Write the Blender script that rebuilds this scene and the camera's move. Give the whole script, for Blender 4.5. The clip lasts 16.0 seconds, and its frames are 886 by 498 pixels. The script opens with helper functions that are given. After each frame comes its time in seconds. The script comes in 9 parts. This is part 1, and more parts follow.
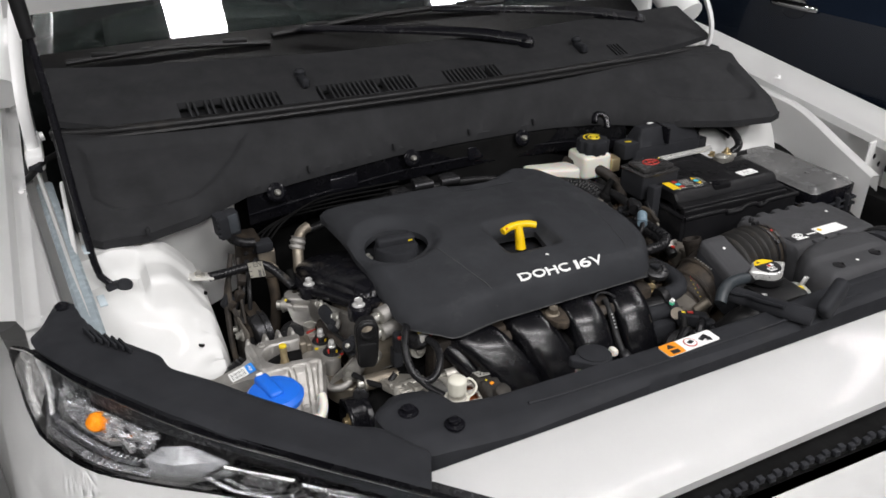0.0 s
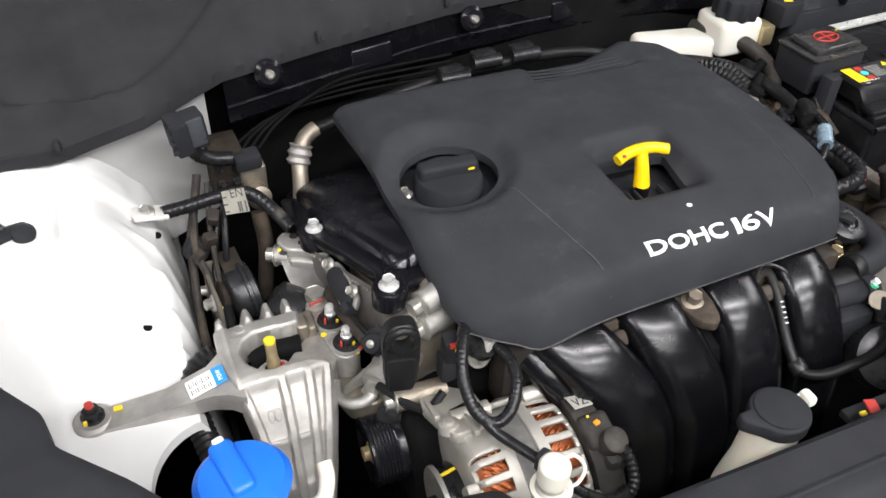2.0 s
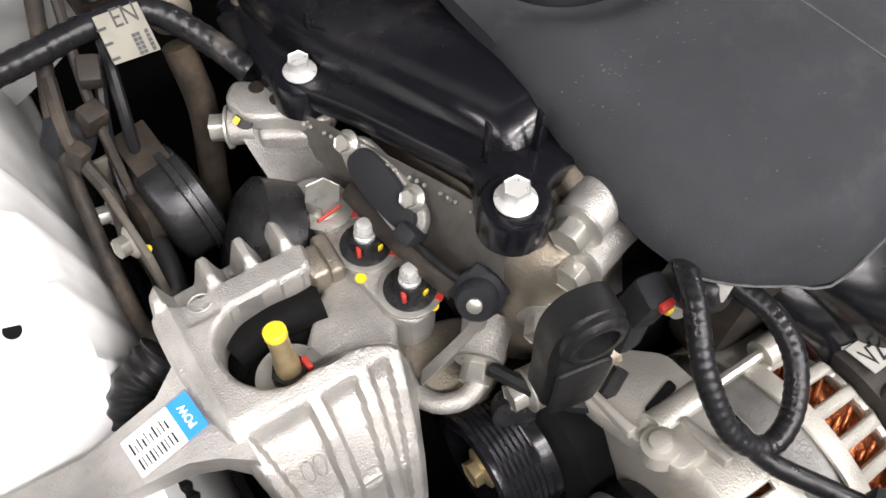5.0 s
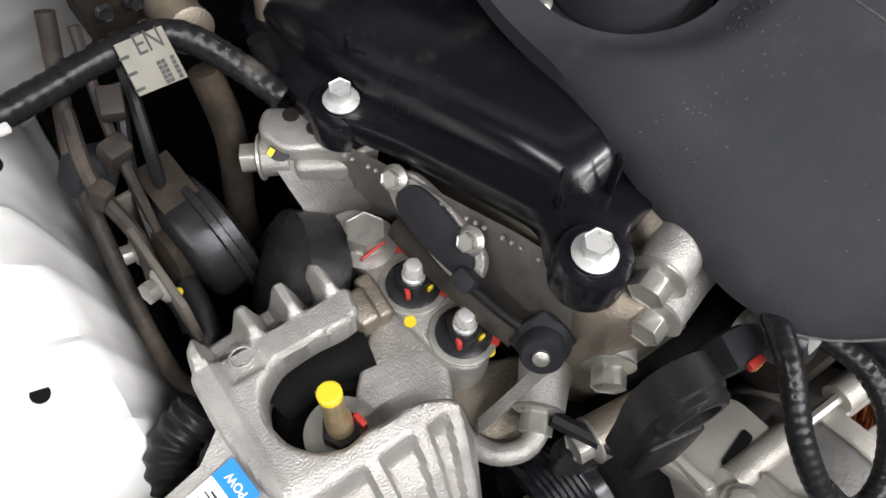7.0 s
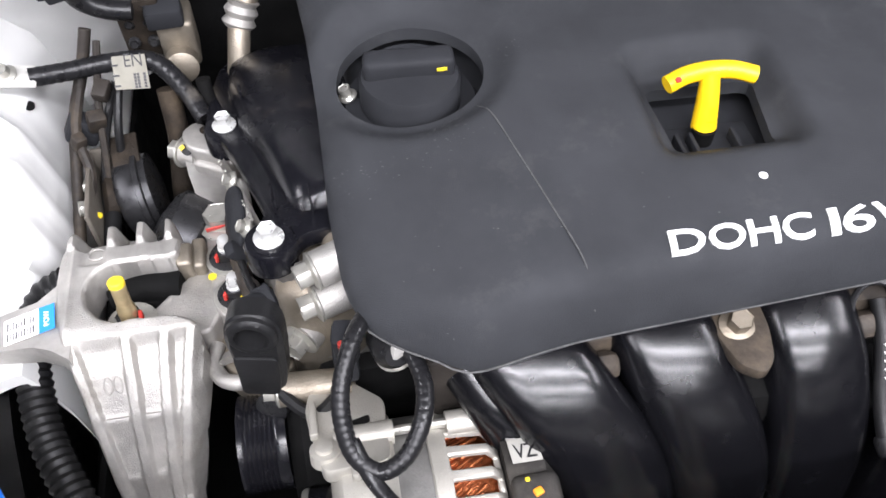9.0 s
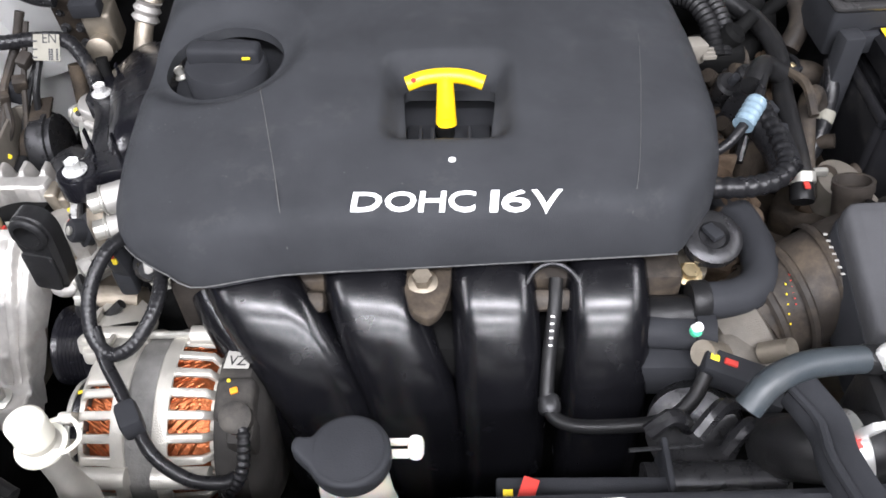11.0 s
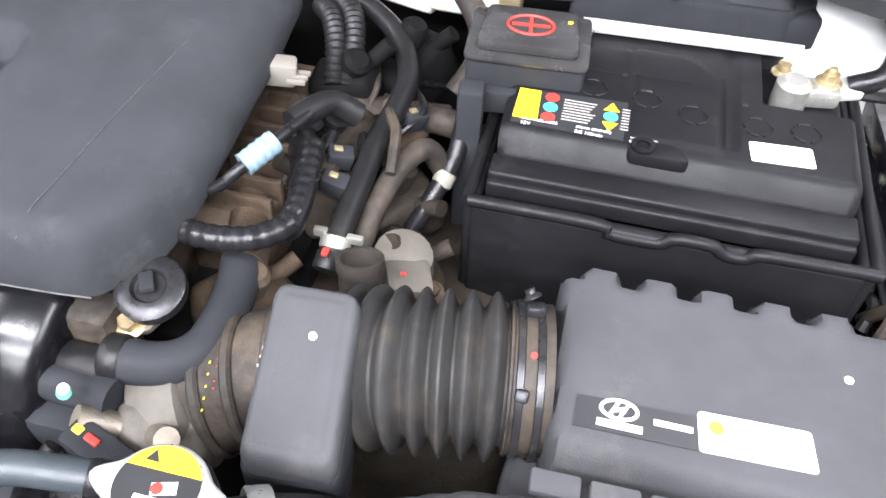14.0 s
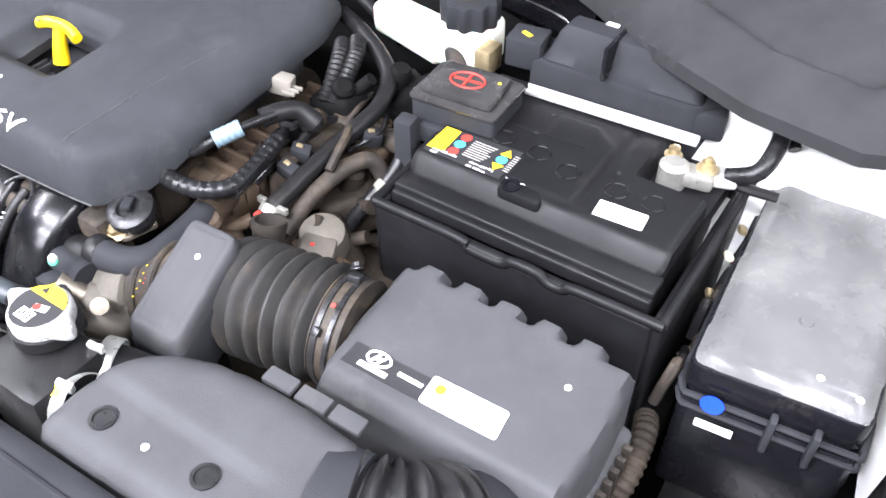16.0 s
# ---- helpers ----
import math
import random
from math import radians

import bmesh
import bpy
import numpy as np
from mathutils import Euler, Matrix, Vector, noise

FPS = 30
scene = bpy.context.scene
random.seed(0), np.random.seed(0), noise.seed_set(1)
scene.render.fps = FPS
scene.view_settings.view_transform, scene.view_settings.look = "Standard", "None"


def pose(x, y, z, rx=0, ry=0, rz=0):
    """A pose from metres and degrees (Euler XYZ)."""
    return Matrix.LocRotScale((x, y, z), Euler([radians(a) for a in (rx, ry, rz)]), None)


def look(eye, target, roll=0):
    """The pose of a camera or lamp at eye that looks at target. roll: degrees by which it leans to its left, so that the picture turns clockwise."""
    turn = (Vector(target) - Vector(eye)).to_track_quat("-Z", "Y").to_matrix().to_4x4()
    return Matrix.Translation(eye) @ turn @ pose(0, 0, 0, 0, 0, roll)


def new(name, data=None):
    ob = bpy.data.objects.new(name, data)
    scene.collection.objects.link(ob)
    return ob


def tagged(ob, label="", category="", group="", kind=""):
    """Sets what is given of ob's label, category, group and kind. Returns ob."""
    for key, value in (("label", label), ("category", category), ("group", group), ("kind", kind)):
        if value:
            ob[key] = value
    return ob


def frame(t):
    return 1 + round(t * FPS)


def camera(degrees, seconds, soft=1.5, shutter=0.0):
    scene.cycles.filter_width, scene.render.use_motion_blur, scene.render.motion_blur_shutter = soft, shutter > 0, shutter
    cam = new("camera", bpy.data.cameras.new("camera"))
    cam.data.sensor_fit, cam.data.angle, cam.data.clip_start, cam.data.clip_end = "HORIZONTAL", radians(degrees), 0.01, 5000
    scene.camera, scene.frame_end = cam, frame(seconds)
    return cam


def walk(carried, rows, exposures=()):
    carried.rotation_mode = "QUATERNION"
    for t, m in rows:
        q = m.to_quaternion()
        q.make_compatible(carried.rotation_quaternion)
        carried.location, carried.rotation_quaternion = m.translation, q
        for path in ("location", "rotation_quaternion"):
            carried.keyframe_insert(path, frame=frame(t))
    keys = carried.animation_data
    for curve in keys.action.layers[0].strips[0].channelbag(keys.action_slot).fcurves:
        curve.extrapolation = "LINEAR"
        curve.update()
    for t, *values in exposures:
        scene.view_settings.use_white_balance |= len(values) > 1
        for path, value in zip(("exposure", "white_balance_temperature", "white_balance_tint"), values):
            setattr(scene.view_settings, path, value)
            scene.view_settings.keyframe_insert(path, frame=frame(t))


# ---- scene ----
cam = camera(56.3, 16.0, soft=1.6, shutter=0.0)
PATH = [
    (0, (-0.006, 0.059, 1.536), (0.76, 1.661, 0.616), 0.2),
    (0.5, (0.079, 0.181, 1.499), (0.819, 1.748, 0.502), 0.7),
    (1, (0.16, 0.276, 1.472), (0.844, 1.799, 0.37), 2.0),
    (1.5, (0.163, 0.386, 1.44), (0.795, 1.859, 0.243), 2.7),
    (2, (0.155, 0.52, 1.419), (0.763, 1.926, 0.133), 1.3),
    (2.5, (0.176, 0.587, 1.387), (0.772, 1.916, 0.015), 0.7),
    (3, (0.225, 0.628, 1.343), (0.775, 1.914, -0.088), 2.1),
    (3.5, (0.235, 0.673, 1.316), (0.719, 1.909, -0.18), 2.7),
    (4, (0.215, 0.768, 1.273), (0.668, 1.929, -0.291), 0.4),
    (4.5, (0.195, 0.861, 1.232), (0.726, 1.854, -0.42), -0.5),
    (5, (0.186, 0.902, 1.195), (0.8, 1.768, -0.5), 2.7),
    (5.2, (0.183, 0.92, 1.184), (0.809, 1.773, -0.514), 2.7),
    (7.3, (0.181, 0.963, 1.19), (0.797, 1.739, -0.548), 4.6),
    (7.5, (0.197, 0.94, 1.205), (0.79, 1.742, -0.528), 4.5),
    (8, (0.278, 0.854, 1.239), (0.731, 1.884, -0.414), 2.3),
    (8.2, (0.314, 0.83, 1.249), (0.713, 1.92, -0.379), 2.5),
    (10.3, (0.513, 0.568, 1.346), (0.536, 1.919, -0.129), -4.1),
    (10.5, (0.564, 0.567, 1.346), (0.559, 1.92, -0.126), -3.3),
    (11, (0.649, 0.561, 1.339), (0.59, 1.916, -0.131), -2.6),
    (11.5, (0.712, 0.569, 1.346), (0.63, 1.895, -0.149), -2.2),
    (12, (0.78, 0.579, 1.348), (0.677, 1.901, -0.15), -2.9),
    (12.5, (0.855, 0.618, 1.337), (0.736, 1.948, -0.152), -3.8),
    (13, (0.923, 0.665, 1.316), (0.798, 1.998, -0.17), -3.6),
    (13.5, (0.976, 0.695, 1.308), (0.83, 2.027, -0.177), -1.2),
    (14, (1.086, 0.712, 1.289), (0.819, 2.028, -0.193), 2.8),
    (14.5, (1.154, 0.716, 1.295), (0.703, 1.977, -0.19), 1.4),
    (15, (1.223, 0.678, 1.317), (0.629, 1.916, -0.138), -0.9),
    (15.5, (1.31, 0.642, 1.361), (0.649, 1.874, -0.069), -1.2),
    (16, (1.401, 0.682, 1.378), (0.599, 1.873, -0.014), -0.4),
]
EXPOSURES = [(0, -0.75, 6850, 15), (0.5, -0.8, 6850, 15), (1, -0.55, 6800, 15), (1.5, -0.1, 6800, 15), (2, 0.08, 6800, 15), (3.5, 0.25, 6900, 16), (5, 0.36, 7000, 17), (5.2, 0.36, 7000, 17), (7.3, -0.05, 6700, 15), (8, 0.22, 6550, 19), (10.5, 0.65, 6500, 17), (11, 0.62, 6500, 17), (11.5, 0.82, 6500, 16), (12.5, 1.12, 6480, 18), (13.5, 1.42, 6450, 18), (14, 1.48, 6430, 17), (14.5, 1.5, 6400, 17), (16, 1.6, 6350, 18)]
walk(cam, [(t, look(eye, target, roll)) for t, eye, target, roll in PATH], EXPOSURES)

# ---- world and lights: a closed showroom under ceiling lights ----
world = bpy.data.worlds.new("showroom_air")
scene.world = world
world.use_nodes = True
world.node_tree.nodes["Background"].inputs[0].default_value = (0.75, 0.82, 0.9, 1)
world.node_tree.nodes["Background"].inputs[1].default_value = 0.06


def strip_lamp(x, y, z, sx, sy, power):
    data = bpy.data.lights.new("ceiling_lamp", "AREA")
    data.shape, data.size, data.size_y, data.energy, data.color = "RECTANGLE", sx, sy, power, (0.93, 0.97, 1.0)
    ob = new("ceiling_lamp", data)
    ob.location = (x, y, z)
    return ob


# The last two, along the sides, are added fill with no known fitting.
LAMPS = [(0.7, -0.55, 3.6, 0.20, 140), (0.7, -1.75, 3.6, 0.20, 150), (0.7, -3.2, 3.6, 0.20, 120), (0.345, 2.48, 0.34, 0.34, 26), (2.10, 2.42, 0.30, 0.30, 26), (-2.4, 0.4, 0.25, 2.6, 95), (3.6, 0.6, 0.25, 2.6, 85)]
for lx, ly, lw, ld, power in LAMPS:
    strip_lamp(lx, ly, 3.28, lw, ld, power)

# ---- mesh helpers ----
PLACE = {}


def BM():
    return bmesh.new()


def thing(name, loc, label, category, group="", kind=""):
    """An Empty at the base of a thing; its parts hang under it."""
    ob = new(name)
    ob.empty_display_size = 0.05
    ob.location = loc
    PLACE[ob.name] = Vector(loc)
    return tagged(ob, label, category, group, kind)


def part(name, bm, material, parent=None, label="", smooth=38, kind=""):
    """Links a bmesh, drawn in world metres, as one mesh under its thing."""
    base = PLACE[parent.name] if parent else Vector((0, 0, 0))
    bmesh.ops.translate(bm, verts=bm.verts, vec=-base)
    me = bpy.data.meshes.new(name)
    bm.normal_update()
    bm.to_mesh(me)
    bm.free()
    me.materials.append(material)
    if len(me.polygons):
        me.shade_smooth()
        me.set_sharp_from_angle(angle=radians(smooth))
    ob = new(name, me)
    if parent:
        ob.parent = parent
    PLACE[ob.name] = base
    return tagged(ob, label, kind=kind)


def solo(name, bm, material, label, category, group="", kind="", smooth=38):
    """A thing that is a single mesh."""
    return tagged(part(name, bm, material, None, "", smooth), label, category, group, kind)


def merge(bm, tmp, m=None):
    vs = [bm.verts.new(m @ v.co if m else v.co) for v in tmp.verts]
    tmp.verts.index_update()
    for f in tmp.faces:
        try:
            bm.faces.new([vs[v.index] for v in f.verts])
        except ValueError:
            pass
    tmp.free()


def bevel_all(tmp, width, segments=2, angle=25):
    edges = [e for e in tmp.edges if len(e.link_faces) == 2 and e.calc_face_angle(0) > radians(angle)]
    if width > 0 and edges:
        bmesh.ops.bevel(tmp, geom=edges, offset=width, segments=segments, profile=0.5, affect="EDGES", clamp_overlap=True)


def box(bm, c, s, rot=(0, 0, 0), bev=0.003, seg=2, taper=1.0):
    """A rounded block: centre, size, turn in degrees; taper narrows its top."""
    tmp = BM()
    bmesh.ops.create_cube(tmp, size=1)
    for v in tmp.verts:
        k = taper if v.co.z > 0 else 1
        v.co = Vector((v.co.x * s[0] * k, v.co.y * s[1] * k, v.co.z * s[2]))
    bevel_all(tmp, bev, seg)
    merge(bm, tmp, pose(*c, *rot))


def rnd(poly, r=0.01, n=4):
    """The outline with its corners rounded."""
    out, k = [], len(poly)
    for i in range(k):
        p, a, b = Vector(poly[i]), Vector(poly[i - 1]), Vector(poly[(i + 1) % k])
        ra = min(r, (a - p).length * 0.45)
        rb = min(r, (b - p).length * 0.45)
        s, e = p + (a - p).normalized() * ra, p + (b - p).normalized() * rb
        for j in range(n + 1):
            t = j / n
            out.append(tuple(s * (1 - t) ** 2 + p * 2 * t * (1 - t) + e * t * t))
    return out


def slab(bm, poly, z0, z1, bev=0.002, seg=2, m=None):
    """An outline in x, y raised from z0 to z1."""
    tmp = BM()
    lo = [tmp.verts.new((p[0], p[1], z0)) for p in poly]
    hi = [tmp.verts.new((p[0], p[1], z1)) for p in poly]
    tmp.faces.new(hi)
    tmp.faces.new(lo[::-1])
    k = len(poly)
    for i in range(k):
        tmp.faces.new((lo[i], lo[(i + 1) % k], hi[(i + 1) % k], hi[i]))
    bmesh.ops.recalc_face_normals(tmp, faces=tmp.faces)
    bevel_all(tmp, bev, seg, 50)
    merge(bm, tmp, m)


def axis_frame(axis):
    return Vector(axis).to_track_quat("Z", "Y").to_matrix().to_4x4()


def lathe(bm, profile, loc, axis=(0, 0, 1), n=28, caps=True, squash=1.0):
    """Turns (radius, height) pairs round an axis."""
    m = Matrix.Translation(loc) @ axis_frame(axis)
    rings = []
    for r, h in profile:
        rings.append([bm.verts.new(m @ Vector((r * math.cos(2 * math.pi * i / n), squash * r * math.sin(2 * math.pi * i / n), h))) for i in range(n)])
    for a, b in zip(rings, rings[1:]):
        for i in range(n):
            bm.faces.new((a[i], a[(i + 1) % n], b[(i + 1) % n], b[i]))
    if caps:
        bm.faces.new(rings[0][::-1])
        bm.faces.new(rings[-1])


def spline(points, step=0.006):
    """Evenly spaced points on a smooth curve through the given ones."""
    p = [Vector(q) for q in points]
    p = [2 * p[0] - p[1]] + p + [2 * p[-1] - p[-2]]
    fine = []
    for i in range(1, len(p) - 2):
        a, b, c, d = p[i - 1:i + 3]
        for j in range(24):
            t = j / 24
            fine.append(0.5 * ((2 * b) + (c - a) * t + (2 * a - 5 * b + 4 * c - d) * t * t + (3 * b - a - 3 * c + d) * t ** 3))
    fine.append(p[-2])
    out, left = [fine[0]], step
    for a, b in zip(fine, fine[1:]):
        l = (b - a).length
        while l > 1e-9 and left <= l:
            out.append(a.lerp(b, left / l))
            left += step
        left -= l
    if (out[-1] - fine[-1]).length > step * 0.3:
        out.append(fine[-1])
    else:
        out[-1] = fine[-1]
    return out


def tube(bm, points, r, n=14, step=0.006, ribs=None, ends=None, flat=1.0):
    """A hose along a smooth curve. ribs: (pitch, share of the radius); ends: radius at start and end, for a taper."""
    if ribs:
        step = min(step, ribs[0] / 6)
    path = spline(points, step)
    k = len(path)
    tangents = [(path[min(i + 1, k - 1)] - path[max(i - 1, 0)]).normalized() for i in range(k)]
    u = tangents[0].orthogonal().normalized()
    rings, s = [], 0.0
    for i in range(k):
        u = (u - tangents[i] * u.dot(tangents[i])).normalized()
        w = tangents[i].cross(u)
        if i:
            s += (path[i] - path[i - 1]).length
        rr = r if not ends else ends[0] + (ends[1] - ends[0]) * i / (k - 1)
        if ribs:
            rr *= 1 + ribs[1] * math.cos(2 * math.pi * s / ribs[0])
        rings.append([bm.verts.new(path[i] + rr * (u * math.cos(2 * math.pi * j / n) + flat * w * math.sin(2 * math.pi * j / n))) for j in range(n)])
    for a, b in zip(rings, rings[1:]):
        for j in range(n):
            bm.faces.new((a[j], a[(j + 1) % n], b[(j + 1) % n], b[j]))
    bm.faces.new(rings[0][::-1])
    bm.faces.new(rings[-1])


def loft(bm, rings, close=True, caps=True):
    """Skins rings of points, all with as many points."""
    vs = [[bm.verts.new(p) for p in r] for r in rings]
    n = len(vs[0])
    for a, b in zip(vs, vs[1:]):
        for i in range(n if close else n - 1):
            bm.faces.new((a[i], a[(i + 1) % n], b[(i + 1) % n], b[i]))
    if caps and close:
        bm.faces.new(vs[0][::-1])
        bm.faces.new(vs[-1])


def hex_bolt(bm, loc, axis=(0, 0, 1), af=0.012, h=0.007, flange=True, stud=0.0):
    m = Matrix.Translation(loc) @ axis_frame(axis)
    z = 0.0
    if flange:
        lathe(bm, [(af * 0.86, 0), (af * 0.88, 0.0012), (af * 0.62, 0.003)], loc, axis, 24)
        z = 0.0025
    tmp = BM()
    lo = [tmp.verts.new((af * 0.577 * math.cos(math.pi * i / 3), af * 0.577 * math.sin(math.pi * i / 3), z - 0.001)) for i in range(6)]
    hi = [tmp.verts.new((v.co.x, v.co.y, z + h)) for v in lo]
    for i in range(6):
        tmp.faces.new((lo[i], lo[(i + 1) % 6], hi[(i + 1) % 6], hi[i]))
    top = tmp.faces.new(hi)
    inner = bmesh.ops.inset_region(tmp, faces=[top], thickness=af * 0.14)
    for v in top.verts:
        v.co.z -= 0.0012
    bevel_all(tmp, 0.0005, 1)
    merge(bm, tmp, m)
    if stud:
        r = af * 0.3
        prof = []
        for i in range(int(stud / 0.0008)):
            prof.append((r * (1 - 0.07 * (i % 2)), z + h - 0.001 + i * 0.0008))
        prof += [(r * 0.8, z + h + stud), (r * 0.3, z + h + stud + 0.0006)]
        lathe(bm, prof, loc, axis, 16)


def edge_distance(px, py, poly):
    """How far points lie from an outline, and the nearest points on it."""
    best = np.full(px.shape, 1e9)
    bx, by = np.zeros(px.shape), np.zeros(px.shape)
    for (ax, ay), (cx, cy) in zip(poly, poly[1:] + poly[:1]):
        dx, dy = cx - ax, cy - ay
        t = np.clip(((px - ax) * dx + (py - ay) * dy) / max(dx * dx + dy * dy, 1e-12), 0, 1)
        qx, qy = ax + t * dx, ay + t * dy
        d = np.hypot(px - qx, py - qy)
        near = d < best
        best = np.where(near, d, best)
        bx, by = np.where(near, qx, bx), np.where(near, qy, by)
    return best, bx, by


def within(px, py, poly):
    inside = np.zeros(px.shape, bool)
    for (ax, ay), (cx, cy) in zip(poly, poly[1:] + poly[:1]):
        cross = (ay > py) != (cy > py)
        xs = (cx - ax) * (py - ay) / np.where(cy == ay, 1e-12, cy - ay) + ax
        inside ^= cross & (px < xs)
    return inside


def sheet(bm, outline, height, step=0.006, holes=(), skirt=0.008, m=None, turn_in=0.0):
    """A moulded panel: a grid over the outline, with height(x, y, d) in metres, d the way to its edge, holes cut through and the rim turned down."""
    outline = [tuple(p[:2]) for p in outline]
    xs = [p[0] for p in outline]
    ys = [p[1] for p in outline]
    nx, ny = int((max(xs) - min(xs)) / step) + 2, int((max(ys) - min(ys)) / step) + 2
    gx = min(xs) - step * 0.3 + np.arange(nx + 1) * step
    gy = min(ys) - step * 0.3 + np.arange(ny + 1) * step
    X, Y = np.meshgrid(gx, gy, indexing="ij")
    cx, cy = (X[:-1, :-1] + step / 2), (Y[:-1, :-1] + step / 2)
    keep = within(cx, cy, outline)
    for h in holes:
        keep &= ~within(cx, cy, h)
    count = np.zeros(X.shape, int)
    for i in (0, 1):
        for j in (0, 1):
            count[i:X.shape[0] - 1 + i, j:X.shape[1] - 1 + j] += keep
    rim = (count > 0) & (count < 4)
    best = np.full(X.shape, 1e9)
    SX, SY = X.copy(), Y.copy()
    for loop in (outline, *holes):
        d, qx, qy = edge_distance(X, Y, list(loop))
        near = rim & (d < best)
        SX, SY = np.where(near, qx, SX), np.where(near, qy, SY)
        best = np.where(rim, np.minimum(best, d), best)
    D, _, _ = edge_distance(SX, SY, outline)
    Z = height(SX, SY, D)
    tmp = BM()
    vs = {}
    for i, j in zip(*np.nonzero(count > 0)):
        vs[i, j] = tmp.verts.new((SX[i, j], SY[i, j], Z[i, j]))
    for i, j in zip(*np.nonzero(keep)):
        tmp.faces.new((vs[i, j], vs[i + 1, j], vs[i + 1, j + 1], vs[i, j + 1]))
    if skirt:
        open_edges = [e for e in tmp.edges if len(e.link_faces) == 1]
        lower = {}
        for e in open_edges:
            for v in e.verts:
                if v not in lower:
                    lower[v] = tmp.verts.new(v.co - Vector((0, 0, skirt)))
        for e in open_edges:
            loop = e.link_loops[0]
            a, b = loop.vert, loop.link_loop_next.vert
            tmp.faces.new((b, a, lower[a], lower[b]))
    merge(bm, tmp, m)


def step_in(x, a, b):
    t = np.clip((x - a) / (b - a), 0, 1)
    return t * t * (3 - 2 * t)


def ellipse(cx, cy, rx, ry, n=40):
    return [(cx + rx * math.cos(2 * math.pi * i / n), cy + ry * math.sin(2 * math.pi * i / n)) for i in range(n)]


def lettering(bm, text, loc, width, m=None, bold=0.0, depth=0.0006, height=None):
    """Raised letters, flat in x and y, of a given width, from their lower left corner."""
    curve = bpy.data.curves.new("letters", "FONT")
    curve.body, curve.size, curve.extrude, curve.offset, curve.resolution_u = text, 1.0, 0.0, bold, 3
    ob = bpy.data.objects.new("letters", curve)
    scene.collection.objects.link(ob)
    me = bpy.data.meshes.new_from_object(ob.evaluated_get(bpy.context.evaluated_depsgraph_get()))
    bpy.data.objects.remove(ob)
    tmp = BM()
    tmp.from_mesh(me)
    bpy.data.meshes.remove(me)
    lo = Vector([min(v.co[i] for v in tmp.verts) for i in range(2)])
    hi = Vector([max(v.co[i] for v in tmp.verts) for i in range(2)])
    kx = width / (hi.x - lo.x)
    ky = height / (hi.y - lo.y) if height else kx
    for v in tmp.verts:
        v.co = Vector(((v.co.x - lo.x) * kx, (v.co.y - lo.y) * ky, 0))
    bmesh.ops.solidify(tmp, geom=tmp.faces[:], thickness=depth) if depth else None
    merge(bm, tmp, Matrix.Translation(loc) @ (m if m else Matrix.Identity(4)))


# ---- materials ----
def paint(name, color, rough=0.5, metal=0.0, var=0.15, scale=18.0, bump=0.0, grain=900.0, dust=0.0, dust_color=(0.35, 0.31, 0.26), coat=0.0, wear=0.12, trans=0.0, ior=1.45, sss=0.0, dust_scale=14.0, spec=0.5):
    """A surface with broad stains, fine grain, dust in patches and a little relief."""
    ma = bpy.data.materials.new(name)
    ma.use_nodes = True
    nt = ma.node_tree
    b = nt.nodes["Principled BSDF"]
    co = nt.nodes.new("ShaderNodeTexCoord")

    def noise_node(s, detail=4.0, rough_=0.6):
        nd = nt.nodes.new("ShaderNodeTexNoise")
        nd.inputs["Scale"].default_value, nd.inputs["Detail"].default_value, nd.inputs["Roughness"].default_value = s, detail, rough_
        nt.links.new(co.outputs["Object"], nd.inputs["Vector"])
        return nd

    def ramp(src, a, c, lo=0.0, hi=1.0):
        r = nt.nodes.new("ShaderNodeMapRange")
        r.inputs["From Min"].default_value, r.inputs["From Max"].default_value = a, c
        r.inputs["To Min"].default_value, r.inputs["To Max"].default_value = lo, hi
        nt.links.new(src, r.inputs["Value"])
        return r.outputs["Result"]

    def mix(fac, c1, c2):
        mx = nt.nodes.new("ShaderNodeMix")
        mx.data_type = "RGBA"
        nt.links.new(fac, mx.inputs["Factor"])
        for sock, c in ((mx.inputs["A"], c1), (mx.inputs["B"], c2)):
            if isinstance(c, tuple):
                sock.default_value = (*c, 1)
            else:
                nt.links.new(c, sock)
        return mx.outputs["Result"]

    big = noise_node(scale)
    dark = tuple(v * (1 - var) for v in color)
    light = tuple(min(1, v * (1 + var)) for v in color)
    col = mix(ramp(big.outputs["Fac"], 0.3, 0.7), dark, light)
    if dust > 0:
        spots = noise_node(dust_scale, 7.0, 0.72)
        col = mix(ramp(spots.outputs["Fac"], 0.62 - 0.3 * dust, 0.80, 0, min(1, 0.25 + dust)), col, dust_color)
    nt.links.new(col, b.inputs["Base Color"])
    mid = noise_node(scale * 2.3, 5.0)
    nt.links.new(ramp(mid.outputs["Fac"], 0.3, 0.7, max(0.02, rough - wear), min(1, rough + wear)), b.inputs["Roughness"])
    b.inputs["Metallic"].default_value, b.inputs["Coat Weight"].default_value = metal, coat
    b.inputs["Transmission Weight"].default_value, b.inputs["IOR"].default_value = trans, ior
    b.inputs["Specular IOR Level"].default_value = spec
    if sss:
        b.inputs["Subsurface Weight"].default_value, b.inputs["Subsurface Scale"].default_value = sss, 0.01
    if bump > 0:
        fine = noise_node(grain, 2.0)
        bp = nt.nodes.new("ShaderNodeBump")
        bp.inputs["Strength"].default_value, bp.inputs["Distance"].default_value = bump, 0.0008
        nt.links.new(fine.outputs["Fac"], bp.inputs["Height"])
        nt.links.new(bp.outputs["Normal"], b.inputs["Normal"])
    return ma


